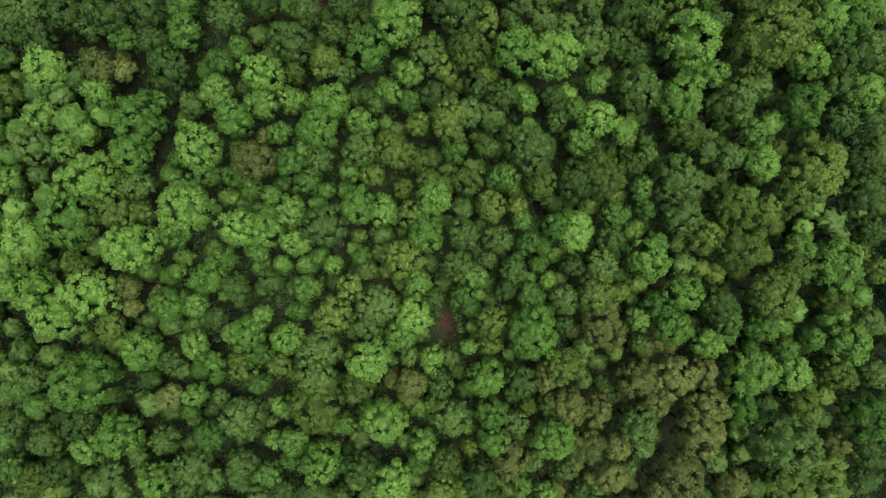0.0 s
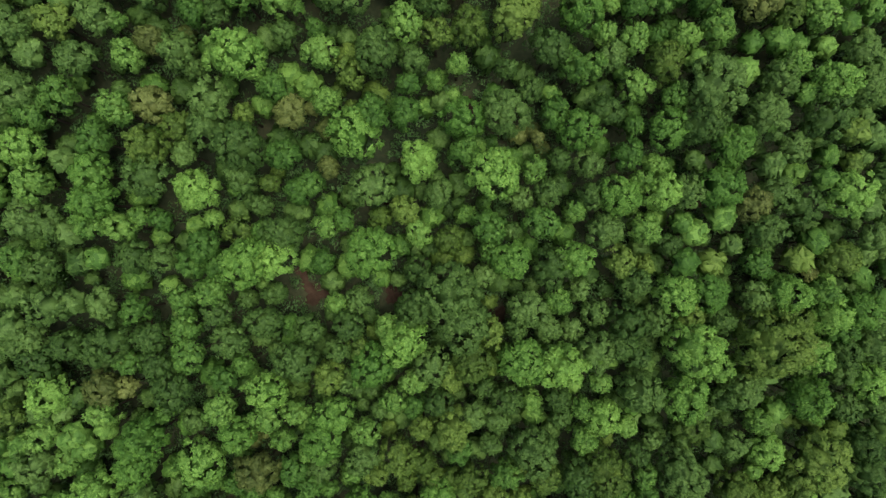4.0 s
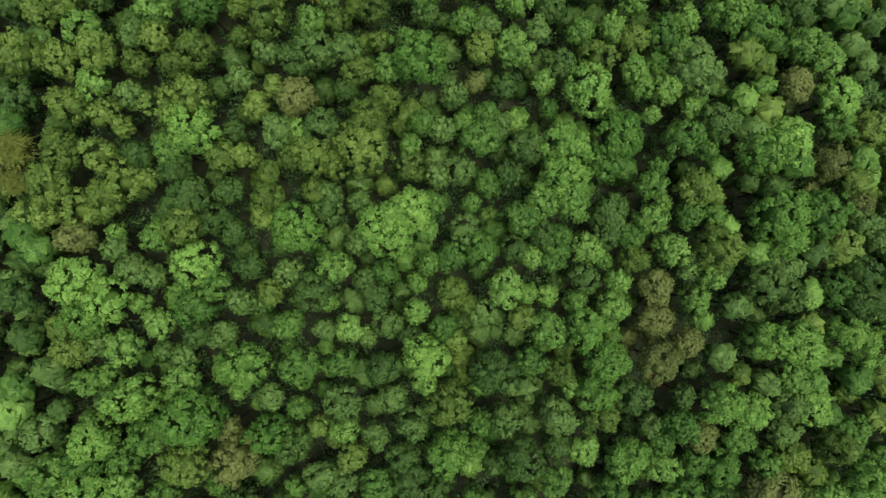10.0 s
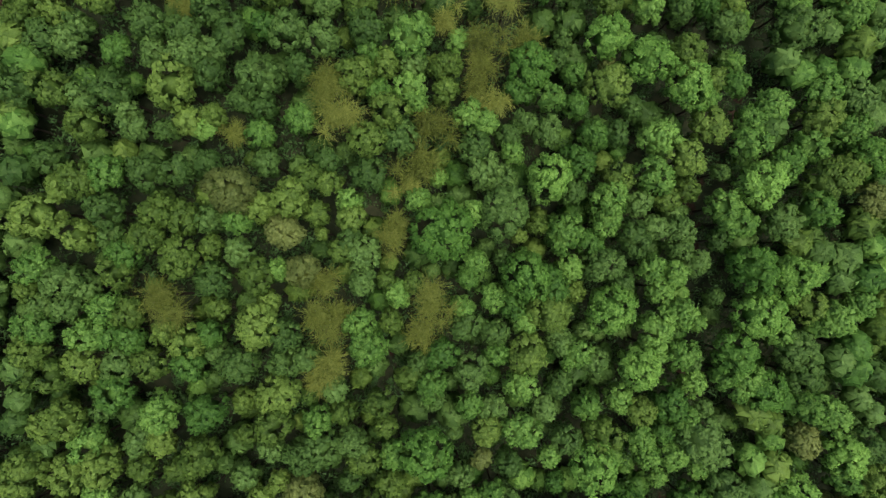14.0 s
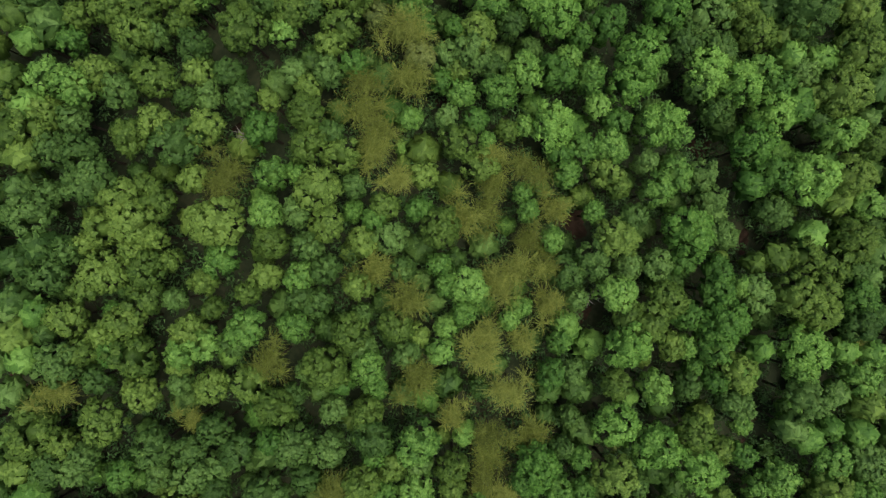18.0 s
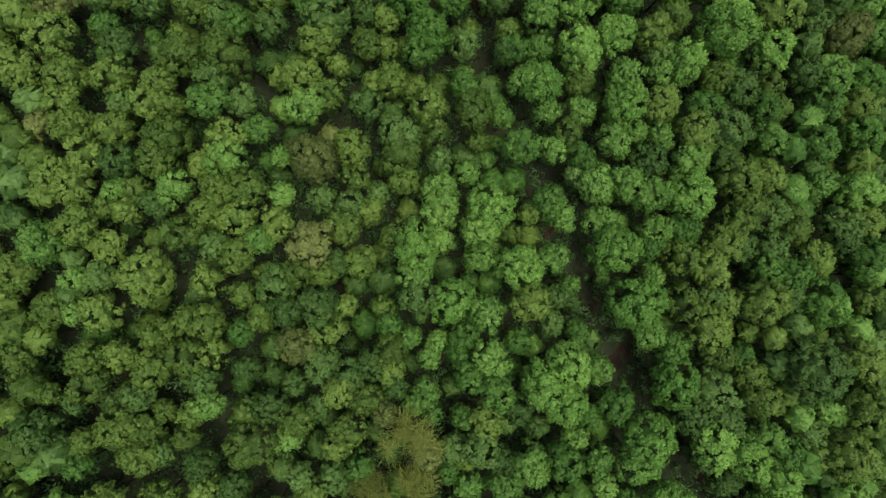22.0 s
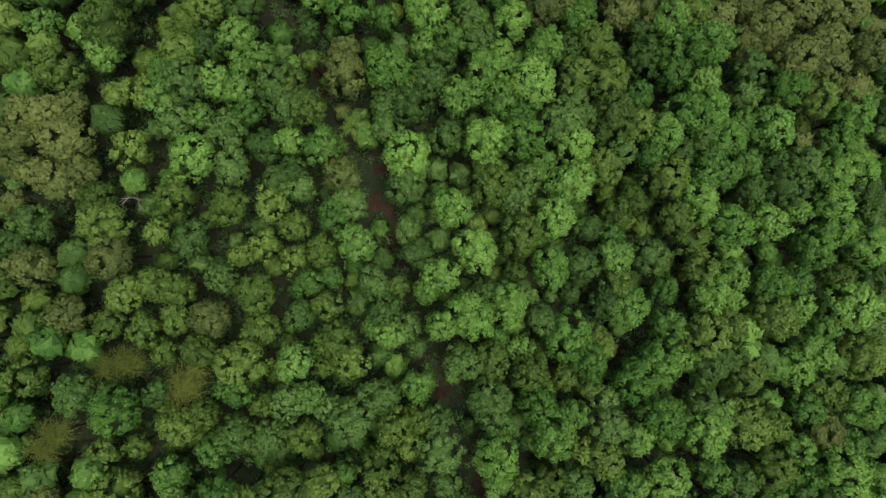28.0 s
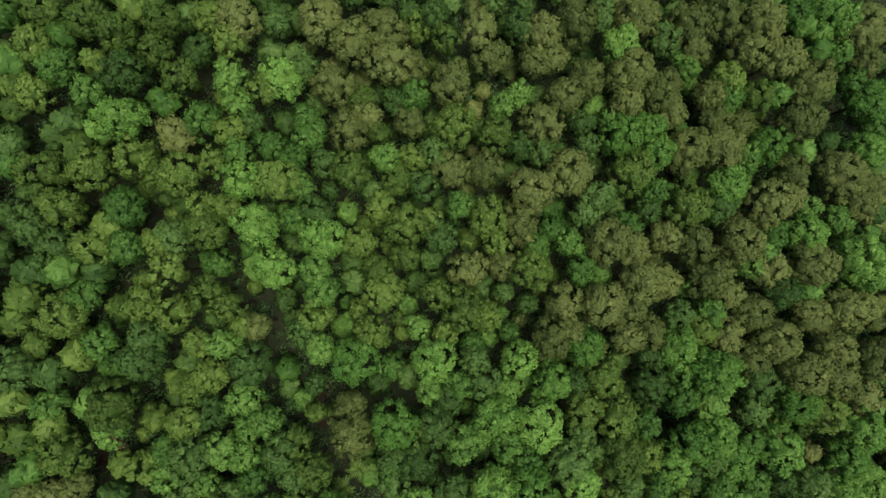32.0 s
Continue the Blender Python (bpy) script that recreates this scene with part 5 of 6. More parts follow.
grove("olive", [(-16.4, 176.2, 2.0), (-13.6, 172.9, 1.5), (-8.3, 169.6, 2.1), (-7.9, 177.4, 1.7), (-4.5, 178.6, 2.3), (-1.7, 177.0, 1.7), (-1.2, 174.6, 0.9), (-0.4, 180.7, 1.7), (1.3, 172.5, 1.5), (2.6, 176.5, 1.7), (6.6, 169.1, 1.3), (10.0, 168.8, 1.4), (23.0, 174.6, 1.0), (25.2, 176.0, 1.3), (42.4, 179.6, 1.7), (60.8, 174.2, 1.9), (69.9, 176.8, 2.1), (-34.7, 188.3, 1.7), (-30.3, 190.2, 2.2), (-26.7, 186.5, 2.0), (-17.4, 191.3, 2.6), (-16.0, 187.4, 1.8), (-13.2, 188.0, 1.4), (-2.3, 181.2, 1.7), (3.0, 193.2, 2.2), (4.4, 185.7, 2.2), (6.5, 194.9, 1.7), (7.0, 189.1, 2.3), (13.6, 194.8, 1.9), (13.6, 192.1, 1.7)])
grove("olive", [(33.8, 193.3, 2.7), (35.4, 182.2, 2.1), (44.1, 184.7, 2.5), (47.7, 189.1, 2.3), (62.9, 190.5, 2.7), (63.6, 182.0, 3.0), (67.0, 183.5, 2.6), (-34.5, 195.7, 1.6), (-33.8, 198.3, 1.8), (-32.1, 200.4, 2.4), (-29.7, 198.7, 1.5), (-25.3, 201.2, 2.4), (-22.5, 208.4, 2.5), (-21.5, 204.2, 2.0), (-18.0, 206.9, 1.4), (-14.2, 204.8, 2.0), (-10.1, 205.1, 2.2), (-6.7, 202.5, 2.2), (-1.4, 206.9, 2.6), (3.4, 201.5, 2.0), (34.0, 204.3, 1.9), (41.6, 208.9, 1.8), (44.3, 197.9, 2.5), (48.9, 195.3, 1.7), (49.7, 205.7, 2.5), (68.9, 201.0, 2.1), (-34.7, 210.7, 1.8), (-29.5, 212.6, 2.0), (-27.9, 209.0, 1.8), (-27.9, 220.9, 1.5)])
grove("olive", [(-27.7, 216.1, 1.7), (-26.1, 222.7, 2.0), (-25.6, 210.8, 1.7), (-25.5, 217.7, 2.4), (-23.5, 212.1, 2.2), (-22.8, 220.0, 1.6), (-21.5, 214.7, 2.2), (-21.0, 218.1, 2.1), (-20.8, 221.7, 1.6), (-19.1, 219.1, 1.4), (-16.8, 211.2, 1.9), (-15.3, 216.7, 1.6), (-14.4, 213.7, 1.3), (-10.4, 215.5, 1.4), (-8.3, 217.5, 1.8), (-7.8, 221.5, 2.0), (1.4, 211.1, 2.3), (2.0, 216.4, 1.8), (2.5, 221.7, 1.8), (6.6, 211.7, 2.0), (9.3, 210.4, 1.5), (33.5, 222.5, 2.7), (35.5, 212.8, 2.0), (38.1, 212.1, 2.6), (40.5, 215.0, 2.4), (53.8, 219.7, 1.5), (55.8, 220.4, 1.9), (57.3, 215.2, 2.9), (59.6, 220.5, 2.3), (61.8, 213.1, 2.5)])
grove("olive", [(62.0, 216.1, 2.3), (63.6, 219.8, 2.5), (66.6, 222.8, 2.8), (-35.6, 232.7, 1.8), (-34.7, 230.6, 1.7), (-33.2, 233.8, 2.0), (-31.8, 235.5, 1.7), (-23.8, 226.0, 2.2), (-23.6, 233.0, 2.0), (-22.6, 223.4, 2.7), (-21.6, 227.5, 1.5), (-20.4, 225.5, 2.0), (-20.4, 234.6, 2.0), (-16.7, 228.6, 1.7), (-15.4, 234.4, 2.1), (-13.6, 223.6, 2.9), (-4.2, 236.7, 2.2), (-3.8, 232.8, 2.2), (-2.7, 227.7, 2.6), (-1.7, 223.6, 2.1), (0.0, 231.9, 2.2), (5.1, 225.9, 1.7), (9.7, 229.8, 1.7), (11.8, 223.4, 2.4), (13.7, 233.7, 2.3), (16.5, 231.1, 2.2), (19.9, 235.8, 1.4), (32.4, 230.9, 2.0), (34.1, 229.2, 1.7), (64.9, 227.9, 1.8)])
grove("olive", [(65.9, 231.2, 2.8), (70.3, 236.3, 2.3), (-37.3, 249.8, 1.6), (-36.1, 239.4, 1.6), (-35.6, 246.2, 2.0), (-29.6, 246.5, 1.6), (-27.0, 239.9, 2.1), (-25.6, 248.0, 2.5), (-23.2, 244.8, 2.2), (-22.9, 247.7, 1.9), (-21.0, 239.9, 2.3), (-21.3, 249.6, 1.3), (-18.8, 246.5, 1.5), (-18.2, 249.3, 1.7), (-16.4, 240.8, 1.8), (-12.0, 249.7, 1.8), (-11.4, 245.9, 2.8), (-8.6, 238.1, 1.3), (-6.2, 248.5, 2.0), (-4.2, 239.8, 1.6), (-1.6, 245.2, 1.8), (-0.3, 247.3, 2.2), (1.6, 250.9, 1.9), (13.4, 243.1, 1.5), (16.0, 247.5, 2.4), (52.7, 250.1, 2.6), (57.7, 250.4, 1.8), (61.6, 242.1, 1.8), (65.0, 242.5, 3.3), (68.0, 248.4, 3.3)])
grove("olive", [(-37.1, 255.9, 2.3), (-37.1, 259.2, 2.0), (-35.4, 252.6, 1.7), (-34.9, 257.9, 1.6), (-33.8, 251.8, 1.5), (-33.6, 261.2, 2.1), (-29.6, 255.5, 2.1), (-28.9, 253.0, 2.2), (-28.0, 261.1, 2.3), (-26.3, 255.9, 1.8), (-23.1, 265.2, 3.0), (-22.4, 254.8, 2.3), (-22.1, 258.5, 2.0), (-19.2, 260.1, 1.8), (-18.9, 256.0, 2.3), (-17.0, 264.7, 1.9), (-16.7, 259.9, 2.1), (-16.0, 256.6, 1.9), (-13.2, 263.0, 1.7), (-10.9, 260.4, 1.7), (-6.8, 265.8, 1.9), (-3.8, 265.7, 1.7), (-3.2, 259.1, 2.2), (-1.7, 251.7, 2.0), (-1.1, 261.9, 1.4), (3.3, 261.7, 1.6), (4.2, 254.2, 1.9), (4.6, 256.9, 1.9), (21.5, 262.6, 2.5), (41.9, 262.6, 2.5)])
grove("olive", [(45.3, 259.1, 3.0), (46.7, 255.9, 2.3), (48.9, 262.4, 1.8), (51.6, 252.9, 2.2), (52.8, 262.7, 3.1), (55.5, 257.8, 1.7), (68.1, 254.9, 2.7), (69.5, 252.5, 2.1), (69.9, 263.3, 2.3), (-37.2, 265.5, 2.2), (-36.1, 278.3, 1.7), (-35.4, 274.4, 1.6), (-34.4, 276.4, 2.3), (-31.9, 275.2, 2.3), (-31.1, 270.7, 2.3), (-31.1, 279.1, 2.2), (-28.9, 273.3, 1.4), (-27.9, 268.5, 1.9), (-26.8, 272.8, 1.7), (-25.7, 275.2, 1.7), (-23.1, 278.8, 2.3), (-19.6, 270.3, 2.2), (-18.3, 278.3, 1.8), (-17.3, 273.0, 2.1), (-16.2, 275.6, 2.0), (-14.0, 272.3, 2.3), (-13.9, 267.7, 2.1), (-13.4, 275.7, 2.4), (-9.5, 271.7, 2.0), (-1.7, 271.3, 2.1)])
grove("olive", [(-0.6, 277.6, 1.9), (0.5, 267.2, 2.0), (1.3, 273.4, 1.8), (4.4, 270.7, 1.9), (5.6, 277.4, 1.8), (21.7, 273.9, 1.6), (41.9, 268.5, 2.6), (45.9, 267.1, 2.6), (47.4, 270.1, 2.9), (49.5, 273.0, 2.5), (50.0, 279.2, 3.1), (51.2, 275.4, 2.5), (54.8, 279.8, 2.4), (58.8, 273.3, 2.4), (62.1, 268.7, 2.4), (70.6, 273.9, 2.3), (-38.6, 280.8, 1.7), (-38.7, 288.6, 2.4), (-35.2, 292.7, 2.7), (-33.8, 285.0, 2.2), (-33.5, 288.3, 2.2), (-32.4, 282.3, 2.3), (-28.6, 288.6, 2.3), (-28.4, 282.3, 2.1), (-24.9, 285.5, 2.0), (-23.9, 288.2, 2.0), (-22.6, 285.7, 1.7), (-21.9, 281.5, 2.6), (-21.2, 291.6, 2.6), (-16.0, 291.9, 2.8)])
grove("olive", [(-15.7, 281.7, 2.4), (-7.3, 289.8, 2.4), (-5.5, 294.3, 2.2), (-4.2, 287.9, 2.2), (-3.2, 291.8, 1.5), (-1.0, 281.0, 2.3), (1.1, 289.9, 1.4), (3.6, 290.2, 2.1), (4.9, 280.5, 2.5), (6.0, 289.1, 1.3), (8.6, 286.4, 2.5), (9.0, 283.6, 2.2), (14.0, 286.7, 2.4), (26.7, 284.4, 2.0), (28.0, 291.4, 1.9), (39.6, 289.2, 2.5), (44.6, 285.2, 2.8), (47.8, 293.4, 2.3), (55.7, 292.7, 2.2), (69.4, 290.5, 2.7), (70.1, 282.8, 2.1), (-39.8, 295.4, 2.0), (-28.9, 298.7, 1.9), (-20.4, 298.0, 2.4), (-16.6, 305.3, 1.8), (-12.9, 308.0, 2.1), (-11.8, 299.6, 2.3), (-6.2, 307.4, 1.3), (0.3, 294.8, 2.0), (0.3, 304.7, 1.8)])
grove("olive", [(1.6, 307.8, 2.5), (2.6, 298.4, 1.7), (2.7, 294.7, 1.6), (4.4, 307.6, 2.1), (18.4, 298.4, 1.5), (38.6, 299.0, 2.7), (41.1, 306.2, 3.2), (41.3, 301.7, 2.4), (57.3, 303.6, 3.0), (-42.7, 311.1, 1.6), (-34.4, 309.8, 2.0), (-32.8, 315.1, 2.1), (-30.5, 311.3, 2.4), (-29.1, 316.0, 1.6), (-24.4, 318.5, 2.3), (-21.7, 319.7, 1.9), (-16.3, 309.4, 1.9), (-14.4, 320.9, 1.7), (-11.3, 310.5, 3.0), (-11.4, 317.5, 2.1), (-9.3, 316.9, 2.0), (-6.9, 311.4, 2.2), (-0.0, 313.5, 2.5), (0.1, 310.5, 2.0), (1.9, 318.4, 2.6), (3.5, 316.0, 2.0), (4.3, 310.3, 2.0), (4.8, 319.0, 2.2), (19.2, 309.4, 2.5), (22.4, 310.7, 2.2)])
grove("olive", [(27.1, 314.2, 1.8), (28.1, 322.5, 1.7), (30.1, 313.0, 2.6), (51.4, 317.3, 3.4), (54.6, 317.1, 2.7), (55.0, 311.0, 3.0), (63.3, 322.7, 2.6), (66.3, 320.9, 2.3), (-42.4, 330.5, 1.9), (-42.0, 324.5, 2.4), (-33.5, 330.7, 1.9), (-31.6, 334.5, 2.3), (-29.1, 330.0, 2.2), (-28.4, 335.6, 2.3), (-26.8, 327.3, 1.8), (-25.9, 335.0, 2.1), (-25.7, 331.4, 1.9), (-22.7, 327.4, 2.2), (-17.0, 326.2, 3.0), (-16.3, 334.7, 2.5), (-15.5, 330.3, 2.3), (-7.4, 325.3, 1.4), (-7.3, 333.4, 2.0), (-6.2, 329.1, 2.6), (-4.0, 326.2, 2.4), (1.4, 335.8, 1.8), (14.3, 326.4, 2.5), (19.7, 325.0, 2.7), (24.8, 324.0, 1.8), (28.9, 329.4, 2.0)])
grove("olive", [(32.1, 336.7, 2.3), (44.9, 329.9, 3.3), (49.3, 331.5, 2.3), (51.4, 324.2, 2.7), (55.7, 332.5, 3.4), (70.4, 326.9, 3.3), (-35.8, 346.0, 2.2), (-34.0, 342.9, 2.7), (-28.9, 342.2, 1.8), (-26.5, 346.9, 2.5), (-20.1, 345.7, 2.4), (-18.4, 339.7, 1.6), (-15.5, 340.9, 2.1), (-15.2, 346.4, 2.3), (-12.1, 343.6, 2.0), (-11.9, 339.2, 1.9), (-8.4, 340.4, 2.0), (13.9, 350.1, 3.0), (17.5, 338.2, 1.5), (17.9, 343.3, 2.9), (32.1, 346.9, 2.2), (34.8, 349.1, 2.1), (41.4, 346.8, 2.7), (43.3, 343.6, 2.6), (44.8, 338.7, 2.6), (67.4, 338.5, 2.4), (-46.6, 363.7, 1.9)])
grove("olive", [(-43.5, 365.1, 2.0), (-41.1, 362.1, 3.0), (-32.2, 352.7, 2.5), (-31.7, 360.1, 2.3), (-13.2, 363.3, 2.2), (-10.7, 359.7, 2.5), (1.7, 363.0, 2.3), (29.7, 358.9, 1.9), (30.2, 353.7, 2.7), (30.5, 365.9, 3.2), (31.7, 361.0, 3.3), (35.1, 360.1, 2.6), (39.5, 352.4, 3.2), (64.5, 365.8, 2.9), (-48.4, 378.4, 1.8), (-48.1, 368.6, 2.1), (-46.3, 375.2, 1.7), (-42.5, 379.3, 2.8), (-41.5, 373.9, 2.0), (-35.7, 368.2, 3.1), (-29.5, 379.8, 2.3), (-27.3, 365.7, 2.3), (-27.0, 369.8, 1.9), (-26.7, 375.7, 1.9), (-24.6, 371.8, 2.3), (-21.3, 377.9, 1.8), (-12.6, 366.2, 2.1), (-11.8, 379.7, 2.4), (-4.2, 377.5, 2.4), (5.8, 377.5, 2.0)])
grove("olive", [(11.3, 380.0, 2.4), (26.0, 366.7, 2.7), (28.8, 371.4, 3.0), (44.3, 377.9, 2.3), (-47.7, 381.3, 2.1), (-43.5, 392.9, 2.5), (-39.4, 388.0, 2.4), (-38.4, 390.9, 2.0), (-36.7, 380.3, 1.7), (-33.3, 380.9, 2.4), (-32.4, 388.9, 1.9), (-30.5, 385.3, 2.5), (-26.9, 393.7, 2.2), (-25.9, 390.7, 2.6), (-25.4, 382.5, 2.5), (-24.1, 393.7, 2.1), (-22.8, 380.6, 2.1), (-6.6, 389.8, 2.3), (-3.8, 386.1, 2.1), (-2.8, 383.0, 2.7), (-0.1, 392.4, 3.1), (-0.1, 388.1, 2.0), (2.9, 393.4, 1.9), (4.9, 383.0, 2.5), (8.1, 380.8, 3.1), (11.4, 394.0, 2.8), (12.8, 390.5, 2.1), (17.7, 386.6, 2.9), (-50.6, 405.6, 1.7), (-47.6, 407.5, 2.3)])
grove("olive", [(-45.4, 397.1, 2.8), (-42.1, 400.6, 2.1), (-40.2, 398.1, 2.8), (-35.1, 399.9, 2.6), (-32.6, 397.8, 2.2), (-29.5, 397.9, 2.8), (-26.5, 400.1, 1.9), (-23.7, 404.0, 2.2), (-17.4, 397.8, 3.0), (-8.0, 399.5, 2.7), (-4.6, 405.3, 1.7), (-3.8, 394.7, 2.2), (-1.6, 398.7, 2.2), (0.4, 402.0, 2.0), (6.1, 406.6, 3.0), (12.1, 405.9, 2.7), (32.6, 401.3, 3.3), (41.7, 396.6, 3.3), (42.1, 400.2, 2.0), (-50.6, 408.5, 1.8), (-47.7, 413.6, 2.3), (-46.4, 417.9, 2.4), (-41.7, 417.5, 2.6), (-41.0, 412.3, 1.6), (-37.7, 415.8, 2.6), (-36.2, 419.2, 1.9), (-33.1, 414.0, 2.3), (-32.4, 417.9, 2.3), (-30.0, 410.5, 2.6), (-27.1, 419.2, 2.1)])
grove("olive", [(-24.3, 416.0, 2.4), (-19.6, 410.0, 2.2), (-6.9, 409.5, 2.0), (0.5, 420.5, 1.9), (4.5, 419.2, 2.2), (48.5, 417.2, 2.6), (53.1, 414.4, 2.9)])
grove("pine", [(27.9, -32.4, 3.5), (41.5, -29.9, 3.1), (46.9, -36.7, 2.8), (47.5, -30.6, 2.4), (55.7, -39.5, 2.5), (58.7, -35.3, 4.3), (61.5, -28.1, 4.1), (69.3, -38.6, 3.0), (89.1, -32.2, 2.7), (-29.6, -19.5, 2.2), (10.9, -18.0, 2.5), (34.4, -17.5, 2.4), (38.2, -22.6, 3.1), (43.4, -23.9, 2.9), (50.1, -17.8, 3.5), (53.7, -22.2, 2.8), (56.4, -17.8, 3.9), (62.8, -17.3, 2.8), (63.0, -23.2, 3.7), (-34.5, -0.9, 2.0), (-34.2, -4.2, 1.6), (43.5, -8.5, 3.8), (-12.7, 18.8, 3.2), (-34.7, 32.3, 2.6), (-31.7, 32.3, 1.8), (76.0, 48.9, 1.4), (-0.1, 63.8, 1.6), (30.0, 69.4, 1.1), (64.4, 59.8, 2.7), (-23.7, 72.7, 2.7)])
grove("pine", [(-23.4, 81.1, 1.9), (-5.5, 72.0, 2.3), (62.3, 89.9, 3.6), (-13.1, 101.3, 1.7), (-11.8, 97.7, 3.2), (44.4, 109.4, 2.9), (51.7, 98.3, 2.2), (43.7, 115.2, 2.3), (43.7, 119.9, 2.4), (48.7, 112.0, 2.1), (-29.2, 126.2, 2.2), (67.7, 136.9, 2.7), (73.4, 131.6, 1.9), (-3.3, 143.3, 2.3), (18.6, 146.1, 1.4), (62.5, 147.4, 2.2), (-10.9, 179.3, 2.8), (-5.1, 174.7, 2.1), (-3.2, 170.2, 2.0), (71.6, 179.8, 2.4), (34.1, 196.9, 1.1), (3.2, 250.6, 1.1), (3.7, 248.9, 1.7), (9.1, 244.1, 1.9), (-6.3, 257.3, 2.3), (-5.4, 269.2, 2.9), (-5.4, 279.4, 2.9), (-36.4, 282.3, 1.7), (-36.2, 297.5, 2.3), (-33.7, 298.6, 2.1)])
grove("pine", [(-23.1, 306.0, 2.5), (67.7, 301.1, 3.3), (-39.0, 309.4, 2.2), (63.5, 316.3, 2.9), (-37.8, 332.0, 2.4), (-21.5, 331.6, 2.4), (-42.2, 337.6, 2.8), (-33.6, 339.0, 2.7), (-6.2, 350.6, 2.5), (-44.8, 356.5, 2.3), (-42.1, 356.3, 2.5), (-40.0, 357.7, 2.1), (-6.4, 364.4, 3.2), (62.8, 359.4, 1.7), (-18.7, 378.4, 1.9), (-6.8, 367.6, 2.1), (21.1, 377.0, 3.2), (23.9, 377.7, 2.3), (32.5, 377.0, 2.4), (35.8, 378.0, 2.9), (48.4, 377.3, 3.0), (52.1, 373.8, 3.0), (53.2, 380.7, 3.0), (56.6, 376.5, 3.4), (61.2, 372.2, 3.6), (63.1, 380.7, 2.9), (66.1, 371.4, 3.6), (66.9, 375.5, 2.9), (71.4, 367.8, 3.1), (73.3, 373.9, 3.5)])
grove("pine", [(8.7, 386.4, 2.8), (13.7, 387.2, 2.2), (15.9, 393.7, 2.9), (17.0, 391.4, 1.9), (22.8, 381.9, 2.9), (28.5, 382.0, 3.2), (29.2, 391.1, 3.4), (33.0, 381.2, 2.9), (32.9, 390.4, 2.9), (34.6, 385.4, 3.4), (38.7, 385.4, 2.5), (38.6, 392.2, 2.5), (42.7, 391.5, 3.3), (45.3, 386.5, 3.6), (48.7, 383.9, 2.7), (50.2, 391.8, 3.4), (56.1, 387.7, 3.1), (62.7, 388.7, 3.5), (68.4, 381.8, 3.6), (72.4, 381.7, 2.8), (-30.5, 403.0, 2.5), (-8.2, 405.2, 3.0), (-6.1, 407.1, 2.2), (-0.2, 407.1, 2.2), (5.9, 400.6, 2.8), (10.7, 400.9, 2.8), (17.3, 397.9, 3.2), (18.7, 407.9, 3.2), (23.0, 400.7, 3.5), (41.5, 405.2, 3.3)])
grove("pine", [(47.0, 406.3, 3.5), (55.6, 398.1, 3.8), (59.1, 402.7, 3.1), (59.5, 399.3, 2.6), (68.5, 403.2, 3.9), (71.3, 398.8, 3.2), (73.4, 401.7, 3.2), (-23.2, 419.2, 2.9), (-12.3, 419.8, 3.0), (-10.6, 411.2, 3.0), (-8.5, 417.5, 3.0), (-4.1, 419.5, 3.1), (-3.1, 414.8, 3.2), (-0.0, 414.7, 2.3), (5.5, 412.8, 3.1), (9.3, 421.0, 2.7), (11.0, 417.1, 2.8), (17.8, 417.1, 2.4), (18.3, 420.9, 3.2), (20.3, 418.1, 2.4), (22.1, 412.3, 2.8), (25.4, 415.0, 2.9), (31.9, 412.4, 2.5), (32.2, 416.3, 3.4), (36.8, 414.2, 3.3), (39.1, 411.2, 2.5), (42.5, 421.8, 2.7), (45.7, 414.5, 2.4), (46.6, 410.9, 2.7), (50.7, 410.4, 2.4)])
grove("pine", [(51.8, 421.7, 3.1), (57.2, 421.1, 3.6), (60.7, 411.7, 3.5), (62.2, 417.1, 3.8), (72.8, 422.1, 2.7), (23.1, 422.8, 3.5), (32.8, 424.8, 3.3), (41.1, 424.8, 3.3), (46.6, 426.2, 3.4), (53.1, 426.0, 3.6), (72.4, 427.2, 3.7)])
grove("feather", [(-36.6, 132.8, 1.8), (-35.0, 136.5, 2.5), (-1.5, 156.3, 1.6), (-1.1, 164.5, 2.8), (0.4, 158.7, 2.4), (1.2, 165.1, 1.7), (11.1, 162.8, 2.4), (12.5, 166.2, 2.7), (-18.7, 166.9, 3.0), (-1.0, 168.9, 2.2), (7.3, 174.0, 1.9), (8.0, 176.1, 1.6), (-10.8, 186.2, 1.8), (-0.2, 191.6, 2.8), (0.6, 188.3, 2.8), (9.3, 180.8, 1.7), (10.6, 182.8, 2.6), (12.3, 187.8, 2.6), (17.1, 191.1, 1.5), (17.7, 193.4, 2.1), (19.8, 190.6, 2.1), (-30.5, 204.6, 2.4), (-16.4, 200.8, 1.6), (-7.6, 207.8, 2.5), (9.3, 205.2, 2.6), (13.6, 200.9, 1.9), (16.8, 207.8, 2.3), (17.8, 196.0, 1.8), (18.3, 198.3, 2.4), (21.0, 203.7, 2.7)])
